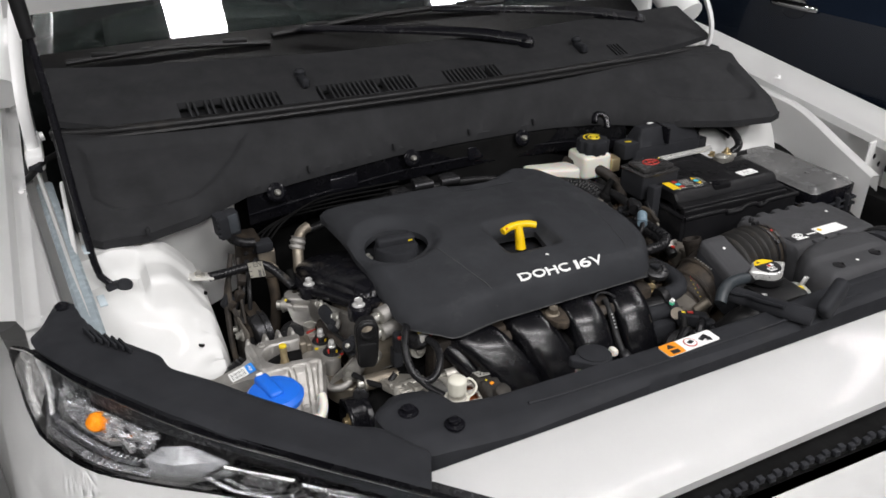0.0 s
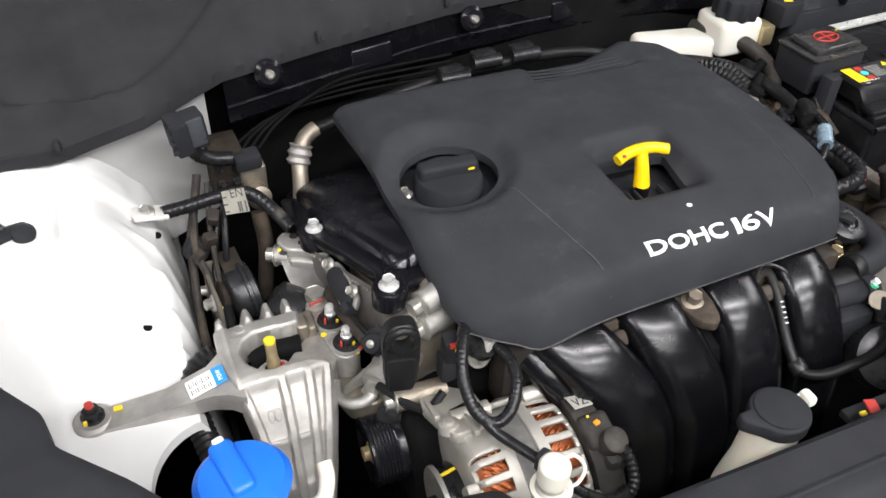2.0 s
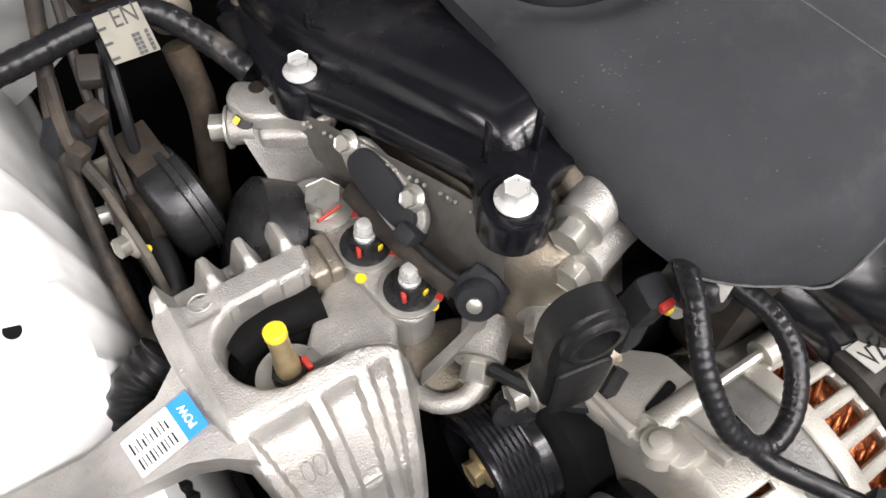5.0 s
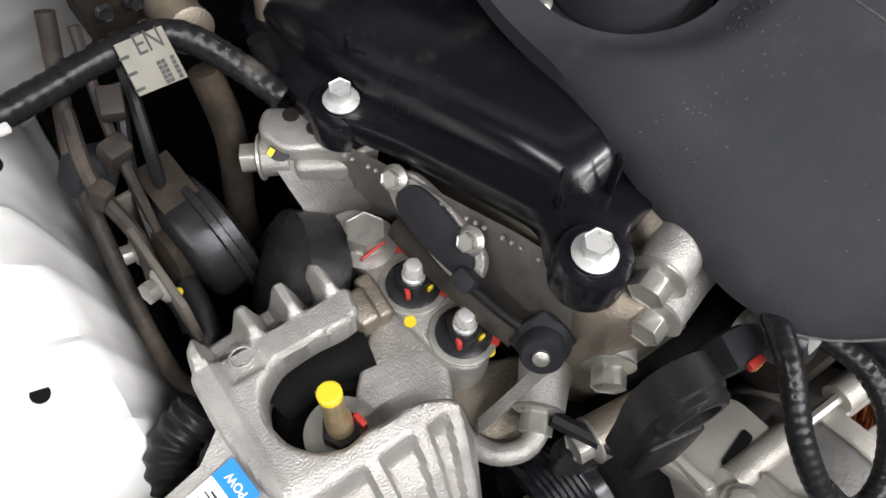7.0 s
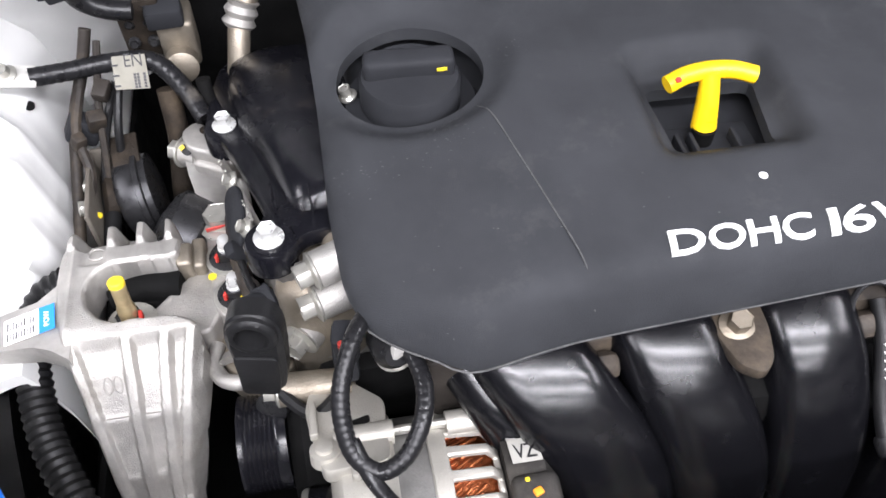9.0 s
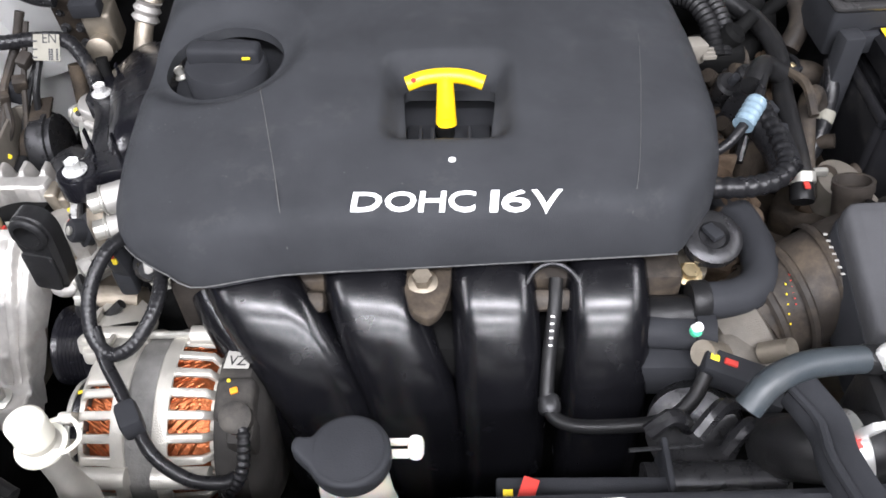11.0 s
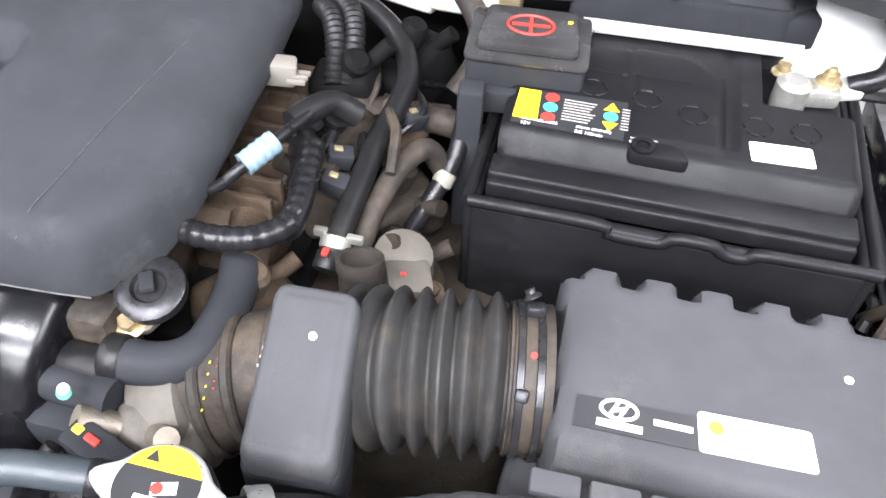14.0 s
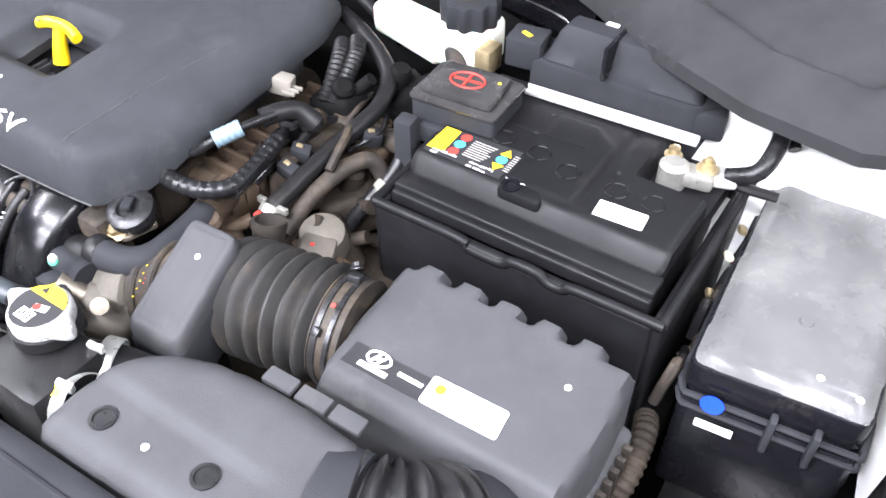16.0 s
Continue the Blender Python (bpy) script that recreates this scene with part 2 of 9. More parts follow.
BLACK = paint("black_plastic", (0.026, 0.027, 0.030), 0.46, spec=0.06, var=0.14, bump=0.35, dust=0.12, dust_color=(0.06, 0.058, 0.055))
COVER = paint("engine_cover_plastic", (0.0355, 0.037, 0.0405), 0.54, var=0.14, bump=0.5, grain=1300, dust=0.20, dust_color=(0.085, 0.085, 0.085), dust_scale=26, spec=0.06)
GLOSS = paint("glossy_black_plastic", (0.006, 0.006, 0.008), 0.24, var=0.1, bump=0.06, grain=400, dust=0.06, dust_color=(0.10, 0.085, 0.07), wear=0.08)
COWL = paint("cowl_plastic", (0.030, 0.0305, 0.032), 0.62, spec=0.03, var=0.15, bump=0.3, dust=0.04, dust_color=(0.035, 0.035, 0.035))
RUBBER = paint("black_rubber", (0.010, 0.010, 0.0105), 0.40, spec=0.3, var=0.2, bump=0.3, dust=0.18, dust_color=(0.045, 0.038, 0.03), scale=40)
DUSTY = paint("dusty_rubber", (0.026, 0.022, 0.019), 0.55, spec=0.25, var=0.3, bump=0.3, dust=0.5, dust_color=(0.15, 0.115, 0.08), scale=40)
TAPE = paint("black_tape", (0.010, 0.010, 0.011), 0.32, spec=0.35, var=0.2, bump=0.5, grain=160, dust=0.1, scale=50)
ALU = paint("cast_aluminium", (0.43, 0.415, 0.39), 0.50, metal=0.72, var=0.20, bump=0.8, grain=900, dust=0.34, dust_color=(0.27, 0.235, 0.19), scale=34, dust_scale=20)
ALU_DIRTY = paint("stained_aluminium", (0.30, 0.265, 0.215), 0.5, metal=0.8, var=0.22, bump=0.6, grain=600, dust=0.5, dust_color=(0.20, 0.15, 0.10), scale=25)
ALT_ALU = paint("alternator_aluminium", (0.46, 0.44, 0.395), 0.46, metal=0.6, var=0.08, bump=0.5, grain=800, dust=0.12, dust_color=(0.45, 0.40, 0.33), scale=30)
STEEL = paint("zinc_steel", (0.46, 0.45, 0.41), 0.38, metal=0.75, var=0.12, bump=0.1, scale=120)
SILVER = paint("satin_silver_metal", (0.68, 0.68, 0.66), 0.34, metal=0.55, var=0.05, scale=80)
STEEL_DARK = paint("dark_steel", (0.035, 0.035, 0.037), 0.32, metal=0.6, var=0.2, bump=0.2, scale=60, dust=0.15)
BRASS = paint("plated_yellow_steel", (0.55, 0.44, 0.26), 0.38, metal=0.8, var=0.2, scale=80)
RUST = paint("brown_iron", (0.066, 0.044, 0.028), 0.72, metal=0.3, var=0.35, bump=0.8, grain=350, dust=0.4, dust_color=(0.24, 0.19, 0.14), scale=40)
GRIME = paint("grimy_casting", (0.030, 0.024, 0.019), 0.7, spec=0.2, metal=0.3, var=0.4, bump=0.9, grain=300, dust=0.42, dust_color=(0.115, 0.085, 0.055), scale=35)
# Near-black for recesses, gaps and holes: their shade is put into the colour.
DARK = paint("recess_shade_black", (0.005, 0.005, 0.005), 0.75, spec=0.1, var=0.4, bump=0.6, grain=200, dust=0.2, dust_color=(0.012, 0.011, 0.010), scale=20)
WHITE = paint("white_car_paint", (0.88, 0.88, 0.87), 0.34, var=0.02, coat=0.25, wear=0.05, scale=6)
PRIMER = paint("white_apron_paint", (0.70, 0.70, 0.685), 0.38, var=0.04, bump=0.12, grain=60, coat=0.2, wear=0.08, scale=12)
YELLOW = paint("yellow_plastic", (0.86, 0.55, 0.008), 0.36, var=0.05, bump=0.1, scale=60)
BLUE = paint("blue_plastic", (0.008, 0.14, 0.66), 0.4, var=0.05, bump=0.12, scale=40)
COPPER = paint("copper_wire", (0.42, 0.13, 0.05), 0.36, metal=0.85, var=0.35, bump=1.0, grain=500, scale=300)
TANK = paint("translucent_tank_plastic", (0.82, 0.78, 0.66), 0.42, var=0.05, sss=0.35, bump=0.1, scale=15)
TANK_WHITE = paint("white_tank_plastic", (0.72, 0.70, 0.63), 0.38, var=0.03, sss=0.3, scale=15)
PAPER = paint("white_label", (0.86, 0.86, 0.84), 0.5, var=0.02)
INK = paint("black_ink", (0.02, 0.02, 0.022), 0.5, var=0.05)
GREY_INK = paint("grey_ink", (0.22, 0.22, 0.23), 0.5, var=0.1)
ORANGE = paint("orange_label", (0.90, 0.30, 0.02), 0.45, var=0.03)
LABEL_YELLOW = paint("yellow_label", (0.93, 0.62, 0.02), 0.45, var=0.03)
LABEL_BLUE = paint("blue_label", (0.015, 0.24, 0.75), 0.45, var=0.03)
RED = paint("red_marker", (0.48, 0.04, 0.03), 0.5, var=0.15)
MARK = paint("yellow_marker", (0.80, 0.60, 0.03), 0.5, var=0.1)
CYAN = paint("cyan_print", (0.05, 0.55, 0.66), 0.5, var=0.03)
GREEN = paint("green_marker", (0.05, 0.45, 0.25), 0.5, var=0.1)
CHROME = paint("bright_metal", (0.82, 0.82, 0.82), 0.12, metal=1.0, var=0.03, wear=0.06)
GREY_PLASTIC = paint("grey_plastic", (0.36, 0.35, 0.33), 0.5, var=0.1, bump=0.2, dust=0.2)
SILVER_TAPE = paint("pale_blue_sleeve", (0.17, 0.24, 0.29), 0.3, var=0.1, scale=90)
NAVY = paint("dark_blue_car_paint", (0.006, 0.010, 0.018), 0.16, var=0.1, coat=0.8, wear=0.05)
CLEAR = paint("clear_polycarbonate", (0.95, 0.96, 0.97), 0.03, trans=1.0, ior=1.12, var=0.01, wear=0.02)
SMOKED = paint("dusty_clear_plastic", (0.10, 0.10, 0.10), 0.25, var=0.25, dust=0.42, dust_color=(0.27, 0.265, 0.25), dust_scale=7, scale=9, wear=0.15)
WINDOW = paint("windscreen_glass", (0.35, 0.46, 0.44), 0.01, trans=1.0, ior=1.35, var=0.01, wear=0.01)
FLOORING = paint("grey_floor_tile", (0.24, 0.24, 0.235), 0.25, var=0.08, scale=2, bump=0.05)
CEILING = paint("dark_ceiling_paint", (0.05, 0.05, 0.052), 0.8, var=0.1, scale=2)
# Unseen walls, kept a dim grey so that less light bounces back.
PLASTER = paint("dim_wall_grey", (0.20, 0.20, 0.195), 0.8, var=0.04, scale=2, bump=0.1)
BOWL = paint("grey_lamp_housing", (0.10, 0.10, 0.105), 0.25, metal=0.4, var=0.2, scale=60)
AMBER = paint("amber_lens", (0.75, 0.22, 0.01), 0.2, var=0.1)
REFLECTOR = paint("lamp_reflector", (0.75, 0.75, 0.76), 0.22, metal=0.9, var=0.1, scale=90)
SEAT = paint("dark_seat_fabric", (0.015, 0.018, 0.018), 0.9, var=0.2)


def bolt(parent, loc, axis=(0, 0, 1), af=0.012, h=0.007, material=STEEL, name="bolt", label="", flange=True, stud=0.0):
    bm = BM()
    hex_bolt(bm, loc, axis, af, h, flange, stud)
    return part(name, bm, material, parent, label)
RUNNER = paint("glossy_moulded_nylon", (0.004, 0.004, 0.005), 0.24, var=0.1, bump=0.05, grain=300, dust=0.02, dust_color=(0.06, 0.05, 0.04), wear=0.05)
DULL_LABEL = paint("soiled_white_label", (0.36, 0.35, 0.32), 0.6, var=0.08, scale=60)
CAP_WHITE = paint("yellowed_white_plastic", (0.66, 0.64, 0.55), 0.45, var=0.05, scale=30)
TERMINAL = paint("tinned_copper_lug", (0.72, 0.71, 0.67), 0.45, metal=0.25, var=0.08, scale=80)
STAY = paint("dusty_grey_steel", (0.11, 0.098, 0.082), 0.6, metal=0.2, var=0.3, bump=0.4, dust=0.4, dust_color=(0.16, 0.13, 0.10), scale=25)
RELAY_FACE = paint("slate_grey_plastic", (0.055, 0.062, 0.070), 0.35, var=0.1, scale=60)
CRYSTAL = paint("cut_clear_plastic", (0.62, 0.63, 0.64), 0.10, metal=0.55, var=0.15, bump=0.8, grain=90, scale=40)
SMOKED_DARK = paint("smoked_clear_plastic", (0.035, 0.034, 0.034), 0.22, var=0.3, dust=0.3, dust_color=(0.12, 0.115, 0.11), dust_scale=12, scale=20, wear=0.12)
HOSE_GREY = paint("blue_grey_rubber", (0.030, 0.037, 0.042), 0.45, var=0.15, bump=0.2, dust=0.15, dust_color=(0.08, 0.075, 0.07), scale=40)
BEIGE = paint("beige_plug_plastic", (0.19, 0.175, 0.15), 0.5, var=0.12, bump=0.2, dust=0.25, dust_color=(0.12, 0.10, 0.08))
BELLOWS = paint("dusty_grey_rubber", (0.030, 0.029, 0.028), 0.50, spec=0.25, var=0.2, bump=0.3, dust=0.35, dust_color=(0.085, 0.068, 0.05), scale=40, dust_scale=30)
FILM = paint("pale_blue_film", (0.52, 0.60, 0.64), 0.25, var=0.06, scale=30, coat=0.3)
# For the added bonnet liner, dark so that it reflects little.
LINER = paint("added_dark_liner", (0.05, 0.05, 0.05), 0.95, spec=0.1, var=0.2, scale=9)
TAG = paint("cream_paper", (0.21, 0.20, 0.165), 0.7, var=0.12, scale=60)
# Unseen back wall, made dark to cut low-angle reflections in the bay.
NORTH = paint("unseen_dark_wall", (0.035, 0.04, 0.042), 0.5, spec=0.2, var=0.1, scale=2)
SCUFF = paint("pale_scuff", (0.055, 0.055, 0.056), 0.7, var=0.4, scale=400)
DEEP_BLUE = paint("deep_blue_sticker", (0.004, 0.04, 0.5), 0.45, var=0.05, scale=40)
BATTERY = paint("black_battery_case", (0.008, 0.008, 0.009), 0.42, spec=0.2, var=0.2, bump=0.3, dust=0.14, dust_color=(0.07, 0.066, 0.06))
STATOR = paint("laminated_steel", (0.20, 0.195, 0.185), 0.5, metal=0.5, var=0.2, bump=0.6, grain=500, scale=60)
CAP_DUSTY = paint("dusty_black_plastic", (0.030, 0.028, 0.026), 0.6, spec=0.2, var=0.25, bump=0.4, dust=0.38, dust_color=(0.13, 0.115, 0.095), scale=30)
# Paler than the cover, for its crease lines and its rim highlight.
CREASE = paint("pale_edge_line", (0.068, 0.068, 0.068), 0.7, var=0.4, scale=200)
HOUSING = paint("grey_black_housing", (0.054, 0.0545, 0.0575), 0.46, spec=0.09, var=0.12, bump=0.35, dust=0.16, dust_color=(0.15, 0.14, 0.125), dust_scale=11)

# ---- the showroom ----
bm = BM(); box(bm, (0.7, 0.5, -0.05), (15, 15, 0.1), bev=0)
solo("floor", bm, FLOORING, "polished grey showroom floor under the cars", "floor", kind="structure")
bm = BM(); box(bm, (0.7, 0.5, 3.40), (15, 15, 0.1), bev=0)
solo("ceiling", bm, CEILING, "dark grey showroom ceiling with light fittings", "ceiling", kind="structure")
for nm, c, s in (("wall_north", (0.7, 8.05, 1.7), (15, 0.12, 3.4)), ("wall_south", (0.7, -7.05, 1.7), (15, 0.12, 3.4)),
                 ("wall_east", (8.25, 0.5, 1.7), (0.12, 15, 3.4)), ("wall_west", (-6.85, 0.5, 1.7), (0.12, 15, 3.4))):
    bm = BM(); box(bm, c, s, bev=0)
    solo(nm, bm, NORTH if nm == "wall_north" else PLASTER, "dark showroom wall, unseen, toned to cut reflections" if nm == "wall_north" else "plain grey showroom wall, unseen, dimmed to cut bounced light", "wall", kind="structure")
for x, y, lw, ld, power in LAMPS:
    fitting = thing("ceiling_light", (x, y, 3.35), "ceiling light fitting; the two along the sides are added", "light", "ceiling lights")
    bm = BM(); box(bm, (x, y, 3.325), (lw + 0.1, ld + 0.1, 0.05), bev=0.01)
    part("housing", bm, PLASTER, fitting)

# ---- the white car's body ----
CX = 0.69   # middle of the car


def mirror(p):
    return [(1.50 - a, b) for a, b in p][::-1]


def wing(side):
    """One front wing: rounded crown, inner gutter flange, outer side and wheel arch lip."""
    ob = thing("front_wing", (CX + side * 0.85, 1.1, 0.3), "white painted front wing of the car", "car wing", "front wings")
    shift = 0.10 if side > 0 else -0.028
    bm = BM()
    rings = []
    for i in range(25):
        y = (0.98 if side > 0 else 1.085) + i * 0.042
        k = min(1, (y - 0.98) / 0.9)
        top = (0.938 if side > 0 else 0.968) + 0.10 * k
        out = 0.20 - 0.05 * (1 - k) ** 2 * 1.4
        prof = [(0.745, top - 0.020), (0.765, top - 0.020), (0.772, top - 0.004), (0.79, top), (0.81 + out * 0.15, top - 0.008),
                (0.80 + out * 0.42, top - 0.055), (0.80 + out * 0.52, top - 0.13), (0.80 + out * 0.55, top - 0.30), (0.80 + out * 0.5, top - 0.42)]
        if side > 0:
            prof[:5] = [(0.738, top - 0.028), (0.742, top - 0.012), (0.785, top - 0.010), (0.815, top - 0.001), (0.84 + out * 0.1, top)]
        rings.append([(CX + shift + side * px, y, pz) for px, pz in (prof if side > 0 else prof[::-1])])
    loft(bm, rings, close=False)
    bmesh.ops.solidify(bm, geom=bm.faces[:], thickness=0.003)
    part("panel", bm, WHITE, ob)
    for y in (1.12, 1.46, 1.80):
        bolt(ob, (CX + shift + side * 0.752, y, 0.937 + 0.11 * min(1, (y - 0.98) / 0.9)), af=0.010, material=WHITE)
    bm = BM()
    pts = [(CX + shift + side * 0.90, 0.98 + 0.36 + 0.36 * math.cos(a), 0.34 + 0.36 * math.sin(a)) for a in np.linspace(0.1, math.pi - 0.1, 20)]
    tube(bm, pts, 0.03, n=8, step=0.03)
    part("arch_moulding", bm, BLACK, ob, "black plastic wheel arch moulding")
    return ob


wing(-1)
wing(1)


def apron_height(x, y, d):
    """The pressed inner apron with the strut turret behind and the low front shelf."""
    tower = step_in(y, 1.115, 1.225)
    z = 0.792 + (0.112 * tower + 0.044 * step_in(y, 1.262, 1.285)) * (1 - step_in(x, 0.075, 0.17) * 0.62)
    z = z - 0.08 * step_in(x, 0.142, 0.168) - 0.10 * step_in(x, 0.160, 0.172)
    z = z + 0.030 * step_in(x, 0.050, 0.066) * step_in(y, 1.195, 1.215) * (1 - step_in(y, 1.262, 1.285)) * (1 - step_in(x, 0.09, 0.16))
    z = z - 0.02 * (1 - step_in(x, -0.02, 0.03)) * (1 - tower)
    ribs = np.maximum(0, np.sin((y - 1.13) * 2 * math.pi / 0.032)) * step_in(x, 0.10, 0.14) * step_in(y, 1.12, 1.14) * (1 - step_in(y, 1.235, 1.25))
    z = z + 0.010 * ribs
    pad = np.exp(-((x - 0.012) ** 2 + (y - 1.25) ** 2) / 0.0009) * 0.006
    for x0, x1 in ((0.066, 0.082), (0.092, 0.124)):
        z = z + 0.003 * step_in(y, 1.292, 1.295) * step_in(x, x0, x0 + 0.003) * (1 - step_in(x, x1, x1 + 0.003))
    return z + pad + 0.004 * np.sin(x * 60) * tower


def apron_left():
    ob = thing("inner_apron", (0.05, 1.2, 0.5), "white painted pressed steel inner apron and strut turret", "car panel", "inner aprons")
    out = rnd([(-0.040, 0.90), (0.172, 0.90), (0.172, 1.50), (-0.040, 1.50)], 0.01)
    bm = BM(); sheet(bm, out, apron_height, 0.005, [ellipse(0.150, 0.985, 0.060, 0.072)], skirt=0.012)
    part("turret", bm, PRIMER, ob)
    # The shade below the apron is given by this wall's near-black.
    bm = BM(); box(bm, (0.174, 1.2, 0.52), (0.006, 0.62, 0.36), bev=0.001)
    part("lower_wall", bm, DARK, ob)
    bm = BM()
    rings = []
    for y, x, z in ((1.055, -0.020, 0.952), (1.10, -0.024, 0.956), (1.25, -0.036, 0.966), (1.45, -0.052, 0.985), (1.62, -0.068, 1.01)):
        rings.append([(x + 0.006, y, z - 0.16), (x + 0.001, y, z - 0.004), (x - 0.002, y, z), (x - 0.006, y, z - 0.002), (x - 0.009, y, z - 0.055), (x - 0.024, y, z - 0.060), (x - 0.030, y, z - 0.012), (x - 0.034, y, z - 0.008), (x - 0.080, y, z - 0.004)])
    loft(bm, rings, close=False)
    bmesh.ops.solidify(bm, geom=bm.faces[:], thickness=0.002)
    part("gutter_wall", bm, WHITE, ob)
    for x, y, z in ((0.145, 1.269, 0.848), (0.116, 1.162, 0.8)):
        zz = float(apron_height(np.array([x]), np.array([y]), 0)[0])
        bm = BM(); lathe(bm, [(0.0045, 0), (0.0045, 0.0012)], (x, y, zz + 0.0012), (0.35, -0.3, 1), 14)
        part("drain_hole", bm, DARK, ob, "small dark drain hole")
    bm = BM(); tube(bm, [(-0.03, 1.06, 0.935), (-0.03, 1.3, 0.965), (-0.03, 1.5, 0.99)], 0.004, n=8, step=0.02); part("seam_bead", bm, WHITE, ob)
    return ob


def right_height(x, y, d):
    return 0.80 + 0.125 * step_in(y, 1.33, 1.40) - 0.05 * (1 - step_in(y, 1.28, 1.34)) + 0.004 * np.sin(x * 70)


def apron_right():
    ob = thing("inner_apron", (1.4, 1.4, 0.5), "white painted inner apron behind the fuse box", "car panel", "inner aprons")
    bm = BM(); sheet(bm, rnd([(1.13, 1.33), (1.47, 1.33), (1.47, 1.60), (1.13, 1.60)], 0.01), right_height, 0.006, skirt=0.10)
    part("turret", bm, PRIMER, ob)
    bm = BM()
    path = [(1.500, 1.77, 1.010), (1.480, 1.62, 1.003), (1.465, 1.50, 0.995), (1.470, 1.42, 0.985), (1.484, 1.35, 0.973), (1.485, 1.29, 0.955), (1.480, 1.22, 0.930), (1.484, 1.17, 0.908), (1.497, 1.12, 0.880)]
    loft(bm, [[(x - 0.010, y, z - 0.10), (x - 0.006, y, z - 0.004), (x, y, z), (x + 0.018, y, z - 0.003), (x + 0.022, y, z - 0.04)] for x, y, z in spline(path, 0.03)], close=False)
    bmesh.ops.solidify(bm, geom=bm.faces[:], thickness=0.002)
    part("inner_rail", bm, WHITE, ob, "white painted curved inner rail")
    # Near-black wall, so the gap beside the rail looks shaded.
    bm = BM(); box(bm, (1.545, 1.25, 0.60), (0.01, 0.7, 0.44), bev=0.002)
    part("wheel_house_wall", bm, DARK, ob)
    # Added block: its near-black stands for the shade between rail and wing.
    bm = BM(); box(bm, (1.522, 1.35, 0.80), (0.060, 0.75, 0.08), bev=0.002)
    part("gap_shade", bm, DARK, ob, "near-black block added as the shade below the wing edge")
    bm = BM(); box(bm, (1.555, 1.165, 0.86), (0.10, 0.006, 0.16), (0, 0, 14), bev=0.002)
    part("bracket_plate", bm, PRIMER, ob, "white bracket plate with holes")
    for dx, dz in ((-0.022, 0.045), (0.008, 0.02), (0.02, 0.055)):
        bm = BM(); lathe(bm, [(0.006, 0), (0.006, 0.001)], (1.555 + dx, 1.1615 + dx * 0.25, 0.86 + dz), (0.24, -1, 0), 14)
        part("bracket_hole", bm, DARK, ob, "dark round hole")
    bm = BM(); box(bm, (1.53, 1.02, 0.84), (0.07, 0.012, 0.16), (0, 0, -10), bev=0.003)
    part("front_bracket", bm, PRIMER, ob)


left_apron = apron_left()
apron_right()

# side walls and floor of the bay, and the bulkhead, with shade in their black
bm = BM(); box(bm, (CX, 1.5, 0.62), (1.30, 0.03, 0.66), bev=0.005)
part_wall = solo("bulkhead", bm, DARK, "bulkhead behind the engine, near-black for the shade there", "bulkhead", kind="structure")
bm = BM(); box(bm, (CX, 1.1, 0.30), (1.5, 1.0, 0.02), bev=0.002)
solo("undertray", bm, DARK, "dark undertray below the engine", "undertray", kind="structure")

# ---- cowl ----
cowl = thing("cowl_panel", (CX, 1.5, 0.98), "black plastic cowl panel with air vents below the windscreen", "cowl panel")
FRONT = [(-0.030, 1.60), (-0.026, 1.388), (-0.011, 1.318), (0.012, 1.292), (0.077, 1.291), (0.160, 1.325), (0.222, 1.373), (0.255, 1.397), (0.300, 1.409), (0.379, 1.430), (0.466, 1.450), (0.565, 1.472), (0.700, 1.485), (0.830, 1.490),
         (0.930, 1.484), (1.035, 1.462), (1.090, 1.430), (1.160, 1.383), (1.285, 1.328), (1.385, 1.313), (1.425, 1.330), (1.445, 1.400), (1.452, 1.500), (1.462, 1.600)]
outline = FRONT + [(1.462, 1.61), (-0.030, 1.61)]
WELLS = [[(0.002, 1.52), (0.300, 1.505), (0.262, 1.455), (0.205, 1.390), (0.160, 1.350), (0.100, 1.333), (0.035, 1.340), (0.008, 1.372)],
         [(1.130, 1.500), (1.175, 1.425), (1.285, 1.372), (1.375, 1.358), (1.405, 1.385), (1.412, 1.500)]]


def cowl_height(x, y, d):
    """Slopes up from the front lip to the weatherstrip, with a shallow sunken well at each side."""
    front = np.interp(x, [p[0] for p in FRONT[1:-1]], [p[1] for p in FRONT[1:-1]])
    k = np.clip((y - front - 0.004) / (1.520 - front), 0, 1)
    z = 0.972 + 0.080 * k ** 0.75
    for well in WELLS:
        far, _, _ = edge_distance(x, y, well)
        z = z - 0.013 * within(x, y, well) * step_in(far, 0.0, 0.016)
    return z - 0.006 * (1 - step_in(d, 0.003, 0.010)) * (y < 1.58)


bm = BM(); sheet(bm, outline, cowl_height, 0.007, skirt=0.014)
part("lower_tray", bm, COWL, cowl)
# weatherstrip ridge
bm = BM()
tube(bm, [(-0.03, 1.590, 1.048), (0.07, 1.545, 1.054), (0.3, 1.527, 1.057), (0.6, 1.525, 1.057), (0.9, 1.532, 1.057), (1.1, 1.547, 1.056), (1.34, 1.580, 1.050), (1.43, 1.605, 1.045)], 0.009, n=10, step=0.02)
part("weatherstrip", bm, RUBBER, cowl, "black rubber weatherstrip")
bm = BM()
tube(bm, [(-0.03, 1.570, 1.044), (0.07, 1.527, 1.050), (0.3, 1.509, 1.053), (0.6, 1.507, 1.053), (0.9, 1.514, 1.053), (1.1, 1.529, 1.052), (1.34, 1.562, 1.046), (1.43, 1.587, 1.041)], 0.005, n=8, step=0.02)
part("weatherstrip_lip", bm, RUBBER, cowl)


def upper_z(y):
    return 1.060 + (y - 1.535) * 0.30


